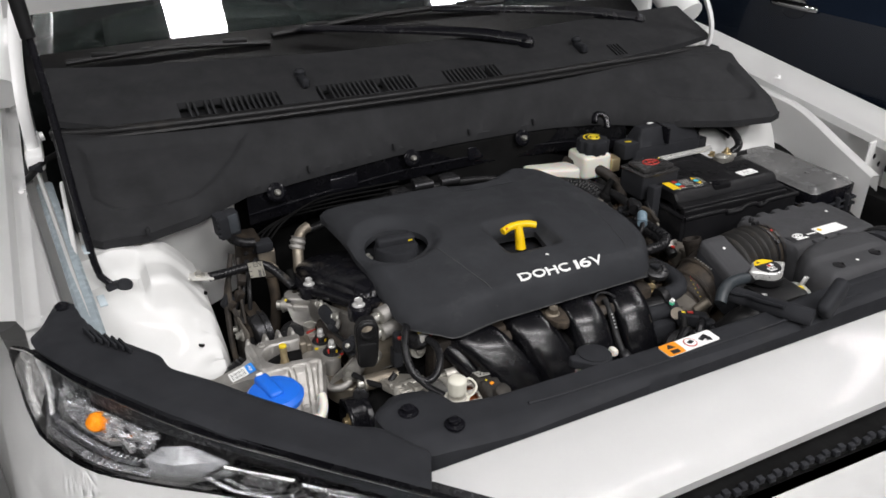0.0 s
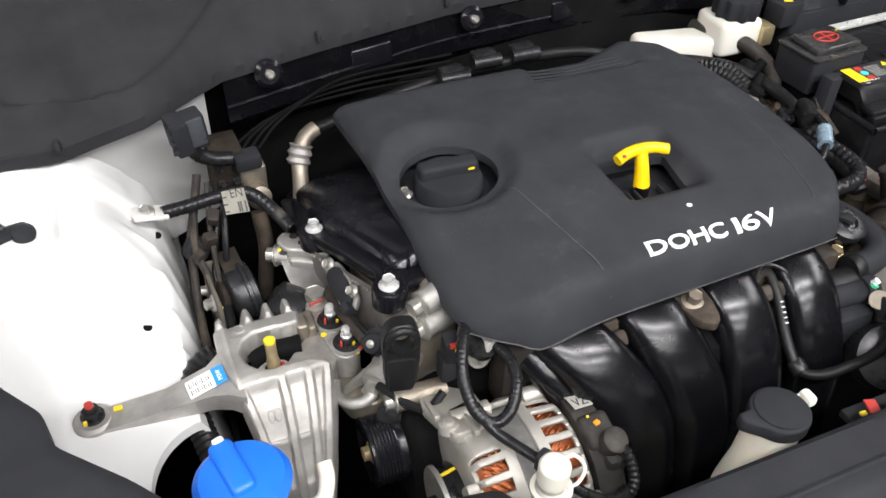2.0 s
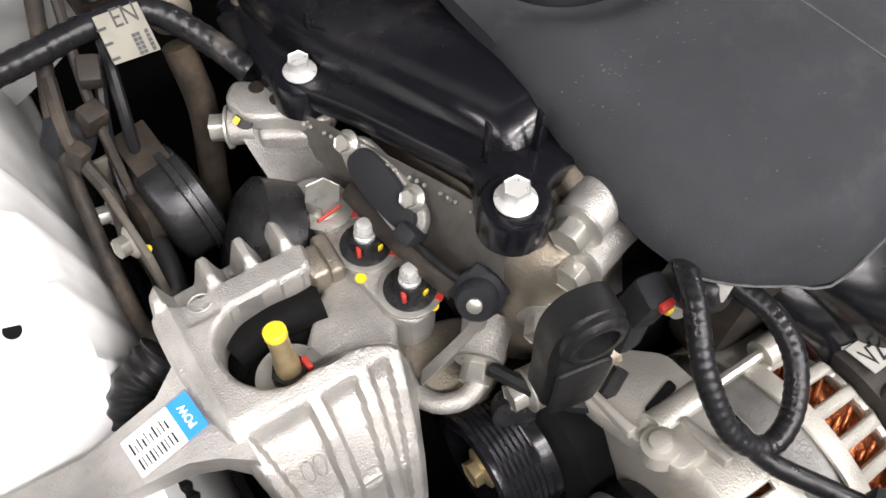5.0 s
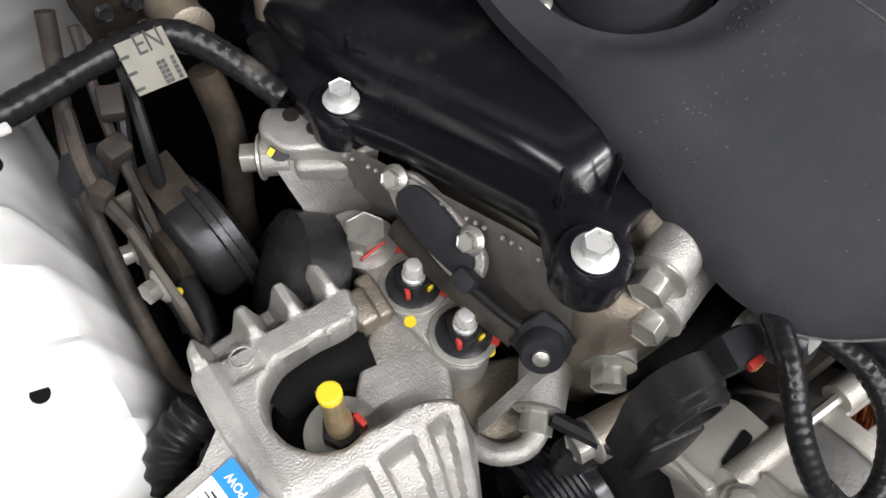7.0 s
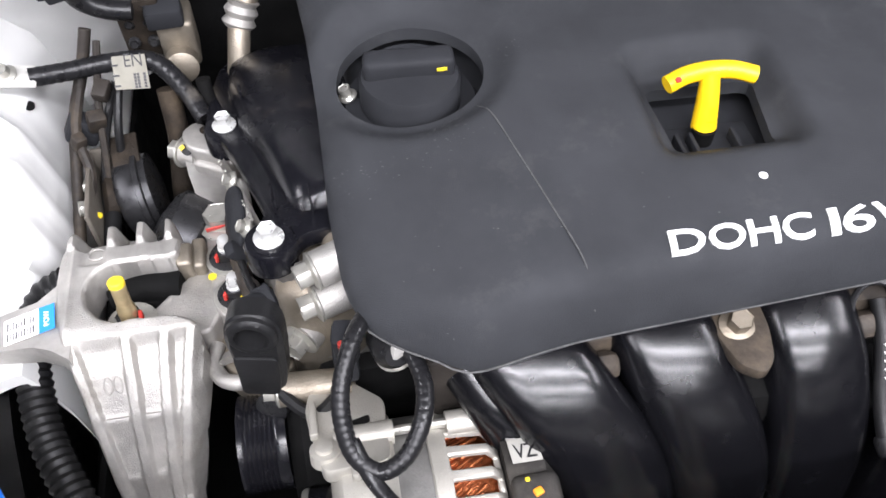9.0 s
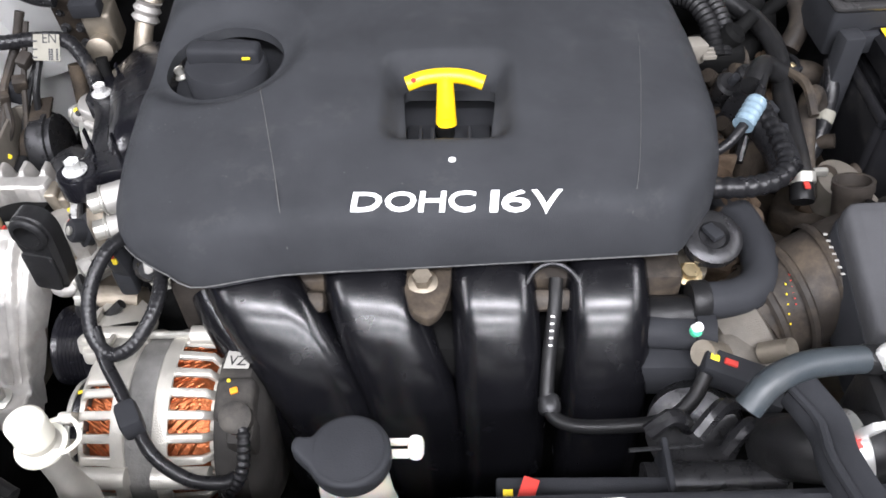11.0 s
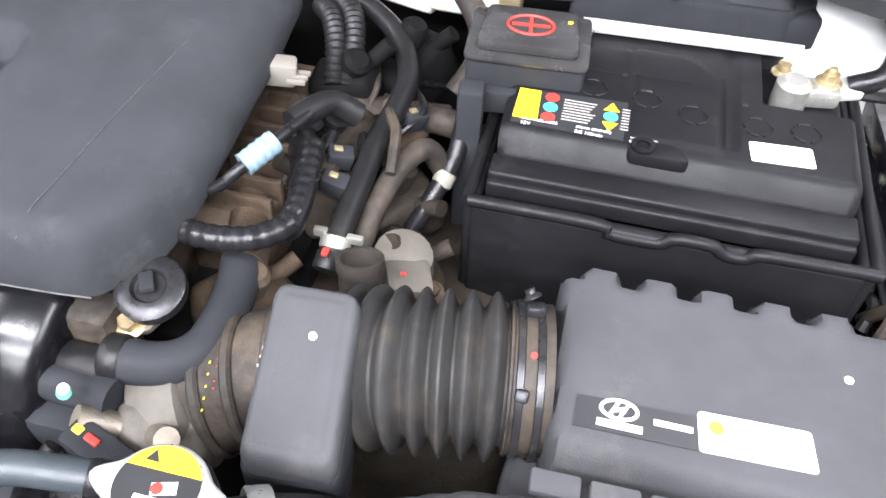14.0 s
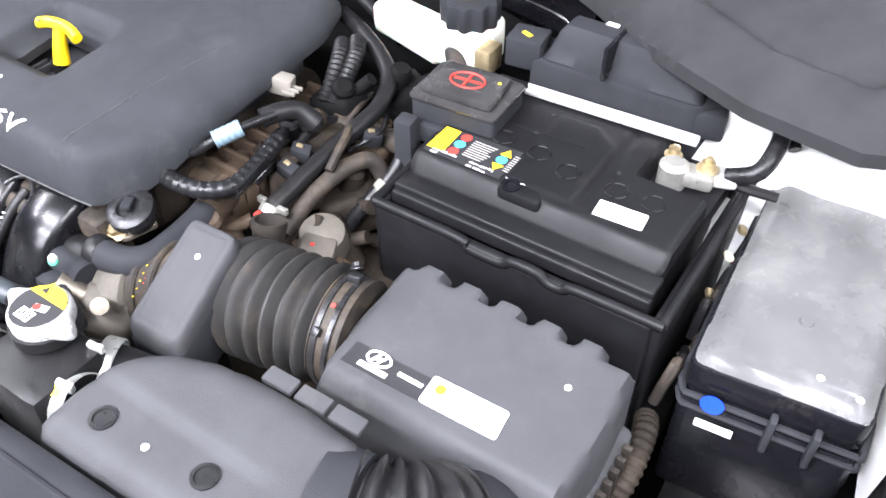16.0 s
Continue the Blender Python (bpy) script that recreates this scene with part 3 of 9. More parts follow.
# upper panel behind the ridge, with slotted vents
bm = BM()
vents = [(0.185, 0.375, 18), (0.445, 0.650, 20), (0.717, 0.846, 13), (1.143, 1.179, 4)]
holes = []
for a, b, n in vents:
    w = (b - a) / n
    for i in range(n):
        y0 = 1.541 + (0.02 if a > 1 else 0)
        holes.append([(a + i * w, y0), (a + i * w + w * 0.62, y0), (a + i * w + w * 0.62, y0 + 0.047), (a + i * w, y0 + 0.047)])
poly = [(-0.03, 1.585), (0.07, 1.542), (0.3, 1.525), (0.6, 1.523), (0.9, 1.529), (1.1, 1.544), (1.34, 1.577), (1.44, 1.60), (1.45, 1.74), (1.25, 1.73), (0.9, 1.70), (0.5, 1.70), (0.1, 1.73), (-0.03, 1.75)]
sheet(bm, poly, lambda x, y, d: upper_z(y), 0.0045, holes, skirt=0.012)
part("vent_panel", bm, COWL, cowl)
# Block below the slots; the shade inside the vents is its near-black.
bm = BM(); box(bm, (0.71, 1.62, 1.012), (1.40, 0.12, 0.02), bev=0.002)
part("air_channel", bm, DARK, cowl, "near-black block for the shade below the vents")
for x, y in ((0.428, 1.600), (1.070, 1.600)):
    jet = thing("washer_jet", (x, y, 1.07), "black windscreen washer nozzle on the cowl", "washer nozzle", "washer nozzles")
    bm = BM(); box(bm, (x, y, upper_z(y) + 0.006), (0.016, 0.045, 0.020), bev=0.006, seg=3); lathe(bm, [(0.009, 0), (0.011, 0.008), (0.007, 0.014)], (x, y + 0.018, upper_z(y) + 0.012))
    part("nozzle", bm, BLACK, jet)

# black front face under the tray with its push clips
bm = BM()
face = [(x, y) for x, y in FRONT if 0.23 < x < 1.14]
loft(bm, [[(x, y + 0.014, 0.966), (x, y + 0.006, 0.950), (x, y - 0.004, 0.90), (x, y + 0.03, 0.86)] for x, y in face], close=False)
bmesh.ops.solidify(bm, geom=bm.faces[:], thickness=0.004)
side_bm = BM()
loft(side_bm, [[(p.x, p.y + 0.012, 0.966), (p.x, p.y + 0.015, 0.93), (p.x, p.y + 0.020, 0.86), (p.x, p.y + 0.022, 0.78)] for p in spline([(-0.02, 1.33, 0), (0.012, 1.304, 0), (0.077, 1.300, 0), (0.160, 1.332, 0), (0.205, 1.362, 0), (0.232, 1.384, 0)], 0.012)], close=False)
bmesh.ops.solidify(side_bm, geom=side_bm.faces[:], thickness=0.003)
part("rear_wall", side_bm, PRIMER, left_apron, "white painted wall below the end of the cowl")
shield = thing("bulkhead_cover", (0.7, 1.49, 0.86), "glossy black sound shield on the bulkhead under the cowl", "heat shield")
part("shield", bm, GLOSS, shield)
bm = BM(); tube(bm, [(x, y - 0.001, 0.918) for x, y in face], 0.0025, n=6, step=0.02)
part("pressed_bead", bm, GLOSS, shield)
for x, y in ((0.45, 1.447), (0.76, 1.488)):
    bm = BM(); box(bm, (x, y + 0.002, 0.925), (0.06, 0.010, 0.030), (-8, 0, 10), bev=0.004, seg=3)
    part("pressed_pad", bm, GLOSS, shield)
for x, y, z in ((0.309, 1.403, 0.950), (0.598, 1.466, 0.945), (0.855, 1.478, 0.944)):
    clip = thing("push_clip", (x, y, z), "round black push clip with a bright centre", "clip", "push clips")
    bm = BM(); lathe(bm, [(0.017, 0), (0.017, 0.004), (0.012, 0.008)], (x, y, z), (0, -1, 0.3), 24)
    part("collar", bm, GLOSS, clip)
    bm = BM(); lathe(bm, [(0.0055, 0.006), (0.0055, 0.014), (0.003, 0.017)], (x, y, z), (0, -1, 0.3), 16)
    part("pin", bm, STEEL, clip, "bright steel pin")
for x, y in ((0.077, 1.290), (0.379, 1.433), (0.563, 1.474), (0.735, 1.490), (0.887, 1.489)):
    bm = BM(); box(bm, (x, y - 0.003, 0.972), (0.006, 0.012, 0.012), bev=0.002)
    part("tab", bm, COWL, cowl)

# ---- windscreen, dashboard, wipers ----
screen = thing("windscreen", (CX, 1.9, 1.1), "tinted windscreen with a black lower border", "windscreen")
bm = BM()
rings = []
for v in np.linspace(0, 1, 8):
    rings.append([(CX + (0.74 - 0.12 * v) * u, 1.76 + 0.80 * v + 0.07 * (1 - u * u) * -1 + 0.07, 1.085 + 0.50 * v - 0.03 * u * u) for u in np.linspace(-1, 1, 17)])
loft(bm, rings, close=False)
bmesh.ops.solidify(bm, geom=bm.faces[:], thickness=0.005)
glass = part("glass", bm, WINDOW, screen)
glass.visible_shadow = False
bm = BM()
loft(bm, [[(CX + 0.742 * u, 1.752 + 0.085 * v + 0.07 * u * u, 1.092 + 0.05 * v - 0.03 * u * u) for u in np.linspace(-1, 1, 17)] for v in (0, 1)], close=False)
bmesh.ops.solidify(bm, geom=bm.faces[:], thickness=0.002)
part("border", bm, RUBBER, screen, "black lower border")
bm = BM(); box(bm, (CX, 2.25, 1.03), (1.40, 0.80, 0.16), bev=0.05, seg=4)
solo("dashboard", bm, SEAT, "dark dashboard behind the windscreen", "dashboard")
for sx in (-0.36, 0.36):
    seat = thing("cabin_seat", (CX + sx, 3.1, 0.02), "dark front seat inside the cabin", "seat", "cabin seats")
    bm = BM(); box(bm, (CX + sx, 3.1, 1.0), (0.50, 0.14, 0.62), (-12, 0, 0), bev=0.06, seg=4)
    part("backrest", bm, SEAT, seat)
    bm = BM(); box(bm, (CX + sx, 2.95, 0.36), (0.50, 0.50, 0.72), bev=0.06, seg=4)
    part("cushion", bm, SEAT, seat)
    bm = BM(); box(bm, (CX + sx, 3.17, 1.40), (0.27, 0.09, 0.18), (-10, 0, 0), bev=0.04, seg=4)
    part("headrest", bm, SEAT, seat)
bm = BM(); box(bm, (CX, 3.5, 0.8), (1.6, 0.03, 1.4), bev=0)
solo("cabin_bulkhead", bm, SEAT, "dark cabin interior", "cabin", kind="structure")
bm = BM(); box(bm, (CX, 3.0, 1.66), (1.25, 1.15, 0.05), bev=0.03, seg=3)
solo("roof", bm, WHITE, "white painted car roof", "car roof", kind="structure")
for sd in (-1, 1):
    bm = BM(); tube(bm, [(CX + sd * 0.80, 1.74, 1.09), (CX + sd * 0.745, 2.1, 1.34), (CX + sd * 0.66, 2.62, 1.62)], 0.045, n=12, step=0.03)
    solo("windscreen_pillar", bm, WHITE, "white painted windscreen pillar", "car pillar", "windscreen pillars")
    bm = BM(); box(bm, (CX + sd * 0.84, 2.75, 0.72), (0.06, 1.60, 0.80), bev=0.03, seg=3)
    solo("car_side", bm, WHITE, "white painted side of the car", "car side", "car sides", kind="structure")
    bm = BM(); lathe(bm, [(0.15, -0.1), (0.31, -0.11), (0.33, -0.07), (0.33, 0.07), (0.31, 0.11), (0.15, 0.1)], (CX + sd * 0.76, 1.34, 0.33), (1, 0, 0), 36)
    wheel = thing("road_wheel", (CX + sd * 0.76, 1.34, 0.0), "black tyre on a grey rim under the wing", "wheel", "front wheels")
    part("tyre", bm, RUBBER, wheel)
    bm = BM(); lathe(bm, [(0.02, -0.09), (0.21, -0.09), (0.21, 0.09), (0.02, 0.09)], (CX + sd * 0.76, 1.34, 0.33), (1, 0, 0), 36)
    part("rim", bm, STEEL_DARK, wheel)


def wiper(pivot, arm_end, blade_a, blade_b):
    ob = thing("wiper", pivot, "black windscreen wiper arm and blade at rest", "wiper", "wipers")
    p, e, a, b = Vector(pivot), Vector(arm_end), Vector(blade_a), Vector(blade_b)
    bm = BM(); lathe(bm, [(0.018, 0), (0.018, 0.012), (0.012, 0.018)], pivot, (0, -0.2, 1), 20)
    part("pivot_cap", bm, GLOSS, ob)
    bm = BM(); tube(bm, [p + Vector((0, 0, 0.012)), p.lerp(e, 0.25) + Vector((0, 0, 0.022)), p.lerp(e, 0.6) + Vector((0, 0, 0.02)), e + Vector((0, 0, 0.014))], 0.010, n=8, step=0.015, ends=(0.015, 0.007), flat=0.6)
    part("arm", bm, GLOSS, ob)
    bm = BM()
    tube(bm, [a, a.lerp(b, 0.5) + Vector((0, 0, 0.010)), b], 0.006, n=8, step=0.015)
    for t in (0.18, 0.42, 0.58, 0.82):
        q = a.lerp(b, t)
        box(bm, q + Vector((0, 0, 0.010)), (0.05, 0.010, 0.010), (0, 0, math.degrees(math.atan2(b.y - a.y, b.x - a.x))), bev=0.003)
    part("blade", bm, RUBBER, ob)


wiper((0.955, 1.645, 1.092), (0.48, 1.80, 1.128), (0.43, 1.82, 1.128), (1.00, 1.835, 1.150))
wiper((1.30, 1.70, 1.10), (0.80, 1.81, 1.14), (0.02, 1.85, 1.105), (0.42, 1.80, 1.118))

# ---- bonnet, propped open, and its hinges ----
bonnet = thing("bonnet", (CX, 1.78, 1.20), "white bonnet propped wide open over the engine bay", "bonnet")
bm = BM()
hinge, ang = Vector((0, 1.80, 1.24)), radians(53)
rings = []
for v in np.linspace(0, 1, 9):
    w = 0.76 - 0.06 * v
    rings.append([(CX + w * u, hinge.y - math.cos(ang) * 0.98 * v - math.sin(ang) * 0.05 * (1 - u * u), hinge.z + math.sin(ang) * 0.98 * v - 0.03 * u * u) for u in np.linspace(-1, 1, 15)])
loft(bm, rings, close=False)
bmesh.ops.solidify(bm, geom=bm.faces[:], thickness=0.02)
part("panel", bm, WHITE, bonnet)
# Unseen liner, added so the white underside doesn't brighten the bay.
bm = BM()
loft(bm, [[(CX + (0.60 - 0.06 * v) * u, hinge.y - math.cos(ang) * 0.98 * v - math.sin(ang) * 0.05 * (1 - u * u) + 0.018, hinge.z + math.sin(ang) * 0.98 * v - 0.03 * u * u - 0.03) for u in np.linspace(-1, 1, 11)] for v in np.linspace(0.10, 0.92, 7)], close=False)
bmesh.ops.solidify(bm, geom=bm.faces[:], thickness=0.008)
part("liner", bm, LINER, bonnet, "unseen dark liner added to cut reflections in the bay")
for sd in (-1, 1):
    arm = thing("hinge_bracket", (CX + sd * 0.735, 1.65, 1.03), "white painted steel bonnet hinge arm", "hinge", "bonnet hinges")
    bm = BM()
    x = CX + sd * 0.755
    tube(bm, [(x, 1.62, 1.00), (x, 1.60, 1.10), (x - sd * 0.01, 1.66, 1.20), (x - sd * 0.03, 1.74, 1.28)], 0.014, n=8, step=0.015, flat=0.45)
    box(bm, (x, 1.63, 1.005), (0.03, 0.12, 0.03), bev=0.006)
    part("arm", bm, WHITE, arm)
    bm = BM(); hex_bolt(bm, (x - sd * 0.012, 1.64, 1.03), (-sd, 0, 0.2), 0.014)
    part("bolt", bm, WHITE, arm)

film = thing("protective_strip", (-0.04, 1.28, 0.95), "pale blue translucent protective strip along the wing gutter", "strip")
bm = BM()
loft(bm, [[(x, y, z), (x - 0.004, y, z + 0.003), (x - 0.022, y, z + 0.002), (x - 0.026, y, z - 0.002)] for x, y, z in ((-0.010, 1.045, 0.950), (-0.017, 1.15, 0.956), (-0.025, 1.26, 0.962), (-0.036, 1.40, 0.972), (-0.045, 1.53, 0.982))], close=False)
bmesh.ops.solidify(bm, geom=bm.faces[:], thickness=0.002)
part("film", bm, FILM, film)
for y in (1.12, 1.27, 1.42):
    bm = BM(); box(bm, (0.012 - 0.045 * (y - 0.7), y, 0.960 + 0.06 * (y - 1.12)), (0.010, 0.030, 0.003), (0, 0, 5), bev=0.001)
    part("fold", bm, FILM, film)
hose = thing("bonnet_hose", (-0.08, 1.53, 0.99), "thin black hose clipped across the wing to the hinge", "hose")
bm = BM(); tube(bm, [(-0.20, 1.44, 0.985), (-0.128, 1.478, 0.992), (-0.082, 1.52, 0.998), (-0.055, 1.575, 1.004), (-0.02, 1.61, 1.008)], 0.0055, n=10, step=0.01)
part("tube", bm, RUBBER, hose)
for c in ((-0.105, 1.498, 0.996), (-0.066, 1.552, 1.002)):
    bm = BM(); box(bm, c, (0.020, 0.014, 0.016), (0, 0, 48), bev=0.003)
    part("clip", bm, BLACK, hose)

rod = thing("prop_rod", (0.05, 1.207, 0.925), "thin black bonnet prop rod standing in its rubber base", "prop rod")
bm = BM(); tube(bm, [(0.010, 1.250, 0.914), (-0.004, 1.256, 0.935), (-0.012, 1.266, 1.03), (-0.030, 1.285, 1.327), (-0.085, 1.32, 1.78)], 0.0055, n=10, step=0.02)
part("rod", bm, GLOSS, rod)
bm = BM(); tube(bm, [(-0.027, 1.282, 1.28), (-0.038, 1.291, 1.40), (-0.052, 1.30, 1.52)], 0.010, n=10, step=0.02)
part("grip", bm, RUBBER, rod, "black rubber grip sleeve")
bm = BM(); box(bm, (0.018, 1.246, 0.909), (0.032, 0.020, 0.018), (0, 0, 10), bev=0.005); lathe(bm, [(0.011, 0), (0.011, 0.014), (0.006, 0.018)], (0.026, 1.243, 0.905), (0.3, -0.5, 1))
part("base", bm, BLACK, rod, "black plastic pivot base")

# ---- radiator cover, lamp trims, bumper front ----
trim = thing("radiator_cover", (CX, 0.74, 0.90), "black plastic radiator cover along the front of the bay", "radiator cover")
back = [(0.250, 0.778), (0.287, 0.824), (0.333, 0.818), (0.340, 0.788), (0.348, 0.766), (0.44, 0.767), (0.60, 0.768), (0.72, 0.771), (0.82, 0.773), (0.92, 0.778), (1.10, 0.785), (1.16, 0.775)]
front = [(1.16, 0.728), (1.032, 0.724), (0.837, 0.717), (0.637, 0.711), (0.46, 0.701), (0.330, 0.692), (0.285, 0.694), (0.268, 0.717), (0.254, 0.742)]


def trim_height(x, y, d):
    z = 0.916 + 0.006 * step_in(x, 0.85, 0.95) + 0.013 * (1 - step_in(x, 0.30, 0.42))
    return z - 0.005 * (1 - step_in(d, 0.0, 0.006)) - 0.006 * (1 - step_in(y, 0.70, 0.722)) - 0.016 * step_in(y, 0.78, 0.825) * (x < 0.36)


bm = BM(); sheet(bm, rnd(back[::-1] + front[::-1], 0.005), trim_height, 0.006, skirt=0.03)
part("panel", bm, BLACK, trim)
for pts in ([(0.43, 0.732, 0.9165), (0.50, 0.730, 0.9165), (0.75, 0.735, 0.9165), (1.0, 0.742, 0.9225)], [(0.96, 0.762, 0.9222), (1.10, 0.766, 0.9222)]):
    bm = BM(); tube(bm, pts, 0.0022, n=6, step=0.02)
    part("groove_bead", bm, BLACK, trim)
for x, y in ((0.287, 0.763), (0.326, 0.721)):
    bm = BM(); lathe(bm, [(0.012, 0), (0.012, 0.003), (0.007, 0.004), (0.007, 0.009), (0.004, 0.010)], (x, y, 0.9275), n=16)
    part("push_pin", bm, GLOSS, trim, "black push pin")
bm = BM(); slab(bm, rnd([(0.645, 0.735), (0.735, 0.741), (0.734, 0.766), (0.644, 0.760)], 0.004), 0.9165, 0.9175, bev=0)
tagl = part("caution_label", bm, PAPER, trim, "white caution sticker with an orange end")
bm = BM(); slab(bm, rnd([(0.645, 0.735), (0.674, 0.737), (0.673, 0.762), (0.644, 0.760)], 0.003), 0.9176, 0.9180, bev=0)
part("orange_field", bm, ORANGE, tagl, "orange warning field")
bm = BM(); slab(bm, [(0.652, 0.749), (0.666, 0.750), (0.659, 0.759)], 0.9181, 0.9184, bev=0); box(bm, (0.6595, 0.742, 0.9183), (0.013, 0.007, 0.0004), bev=0)
part("warning_sign", bm, INK, tagl)
bm = BM(); lathe(bm, [(0.0095, 0.0178), (0.0095, 0.0183)], (0.691, 0.7505, 0.9), n=24); part("ring", bm, RED, tagl)
bm = BM(); lathe(bm, [(0.0080, 0.0180), (0.0080, 0.0187)], (0.691, 0.7505, 0.9), n=24); part("ring_field", bm, PAPER, tagl)
bm = BM(); box(bm, (0.691, 0.7505, 0.9189), (0.009, 0.006, 0.0004), (0, 0, 20), bev=0); box(bm, (0.7145, 0.753, 0.9180), (0.016, 0.007, 0.0004), (0, 0, 25), bev=0); box(bm, (0.72, 0.748, 0.9180), (0.008, 0.008, 0.0004), (0, 0, -15), bev=0)
part("pictogram", bm, INK, tagl)


def lamp_trim(side):
    ob = thing("headlamp_trim", (CX + side * 0.66, 0.95, 0.9), "black plastic trim over the top of the headlamp", "trim", "headlamp trims")
    p = [(-0.100, 1.075), (-0.085, 1.097), (-0.067, 1.149), (-0.043, 1.147), (-0.026, 1.083), (-0.013, 1.043), (0.005, 1.021), (0.045, 0.967), (0.050, 0.936), (0.095, 0.892), (0.131, 0.849), (0.189, 0.789), (0.221, 0.758), (0.242, 0.750), (0.252, 0.740), (0.265, 0.716), (0.283, 0.692), (0.256, 0.630),
         (0.246, 0.638), (0.181, 0.696), (0.134, 0.740), (0.085, 0.788), (0.035, 0.848), (-0.017, 0.921), (-0.055, 0.978), (-0.090, 1.040)]
    if side > 0:
        p = mirror([(-0.099, 1.060), (-0.016, 0.985), (0.100, 0.830), (0.20, 0.742), (0.288, 0.670), (0.25, 0.775), (0.16, 0.80), (0.06, 0.90), (-0.02, 0.99), (-0.06, 1.06)])
    bm = BM(); sheet(bm, rnd(p, 0.008, 3), lambda x, y, d: 0.9275 + 0.024 * np.clip((0.30 - (x if side < 0 else 1.50 - x)) / 0.25, 0, 1) + 0.005 * step_in(d, 0, 0.008), 0.006, skirt=0.02)
    part("panel", bm, BLACK, ob)
    if side < 0:
        for i in range(6):
            bm = BM(); box(bm, (-0.030 + 0.0075 * i, 1.036 - 0.009 * i, 0.962), (0.003, 0.034, 0.008), (0, 0, 18), bev=0.001)
            part("rib", bm, BLACK, ob)
        bm = BM(); lathe(bm, [(0.010, 0), (0.010, 0.003), (0.006, 0.006)], (-0.057, 1.130, 0.957), n=16)
        part("push_pin", bm, GLOSS, ob)
    return ob


lamp_trim(-1)
lamp_trim(1)


bumper = thing("front_bumper", (CX, 0.5, 0.3), "white front bumper skin with a dark grille slot", "bumper")


def headlamp(side):
    ob = thing("headlamp", (CX + side * 0.7, 0.9, 0.75), "clear headlamp with chrome reflectors and an amber bulb", "headlamp", "headlamps")

    def mx(x):
        return x if side < 0 else 1.50 - x
    # upper and lower edge of the lens, outboard end first
    up = [(-0.126, 1.066, 0.940), (-0.116, 1.050, 0.947), (-0.094, 1.014, 0.949), (-0.060, 0.953, 0.949), (-0.021, 0.896, 0.949), (0.031, 0.823, 0.949), (0.081, 0.763, 0.948), (0.130, 0.715, 0.946), (0.177, 0.671, 0.943), (0.242, 0.613, 0.938), (0.36, 0.51, 0.925)]
    lo = [(-0.138, 1.130, 0.885), (-0.131, 1.066, 0.880), (-0.117, 0.971, 0.874), (-0.095, 0.915, 0.874), (-0.067, 0.866, 0.874), (-0.039, 0.837, 0.874), (0.011, 0.799, 0.874), (0.070, 0.754, 0.876), (0.140, 0.690, 0.882), (0.205, 0.632, 0.888), (0.34, 0.50, 0.90)]
    U, L = spline(up, 0.03), spline(lo, 0.03)
    n = min(len(U), len(L))
    U = [U[round(i * (len(U) - 1) / (n - 1))] for i in range(n)]
    L = [L[round(i * (len(L) - 1) / (n - 1))] for i in range(n)]

    def skin(inset, a, b):
        g = []
        for u, l in zip(U, L):
            row = []
            for v in np.linspace(a, b, 7):
                p = Vector(u).lerp(Vector(l), v) + Vector((-0.35, -0.55, 0.25)) * (0.03 * v * (1 - v))
                p = p - Vector((-0.40, -0.55, 0.45)) * inset
                row.append((mx(p.x), p.y, p.z))
            g.append(row)
        return g
    bm = BM(); loft(bm, skin(0, 0, 1), close=False); bmesh.ops.solidify(bm, geom=bm.faces[:], thickness=0.002)
    lens = part("lens", bm, CLEAR, ob, "clear polycarbonate lens")
    lens.visible_shadow = False
    def at(along, across, inset=0.0):
        """A point of the lamp: along from the outboard end, across from the upper edge, inset behind the lens."""
        f = along * (len(U) - 1)
        k = min(int(f), len(U) - 2)
        u, l = Vector(U[k]).lerp(Vector(U[k + 1]), f - k), Vector(L[k]).lerp(Vector(L[k + 1]), f - k)
        p = u.lerp(l, across) + Vector((-0.35, -0.55, 0.25)) * (0.03 * across * (1 - across)) - Vector((-0.40, -0.55, 0.45)) * inset
        return Vector((mx(p.x), p.y, p.z))

    def band(a0, a1, c0, c1, i0, i1, n=14):
        """A strip of the lamp's inside between two heights, sloping from one depth to another."""
        bm = BM()
        loft(bm, [[at(a, c0 + (c1 - c0) * q, i0 + (i1 - i0) * q) for q in (0, 0.33, 0.67, 1)] for a in np.linspace(a0, a1, n)], close=False)
        bmesh.ops.solidify(bm, geom=bm.faces[:], thickness=0.002)
        return bm

    def line(points, r):
        bm = BM(); tube(bm, [at(*p) for p in points], r, n=8, step=0.01)
        return bm
    part("housing_bowl", band(-0.0, 1.0, -0.05, 1.05, 0.055, 0.060, 30), BOWL, ob, "dark grey lamp housing")
    part("upper_border", band(0.0, 1.0, -0.06, 0.055, -0.0015, -0.0015, 30), GLOSS, ob, "glossy black upper border")
    part("border_line", line([(a, 0.06, -0.002) for a in np.linspace(0.0, 1.0, 24)], 0.0013), CHROME, ob, "bright thin border line")
    part("inner_brow", band(0.03, 1.0, 0.07, 0.24, 0.004, 0.018, 24), BOWL, ob, "smoked upper brow")
    part("lower_border", band(0.0, 1.0, 0.92, 1.06, -0.0015, -0.0015, 30), GLOSS, ob, "glossy black lower border")
    part("end_border", band(0.0, 0.035, -0.03, 1.05, -0.0018, -0.0018, 6), GLOSS, ob)
    # outboard light guide, a bent pale strip
    part("light_guide", line([(0.065, 0.30, 0.006), (0.085, 0.55, 0.008), (0.125, 0.78, 0.010), (0.175, 0.88, 0.012)], 0.0036), PAPER, ob, "pale light guide")
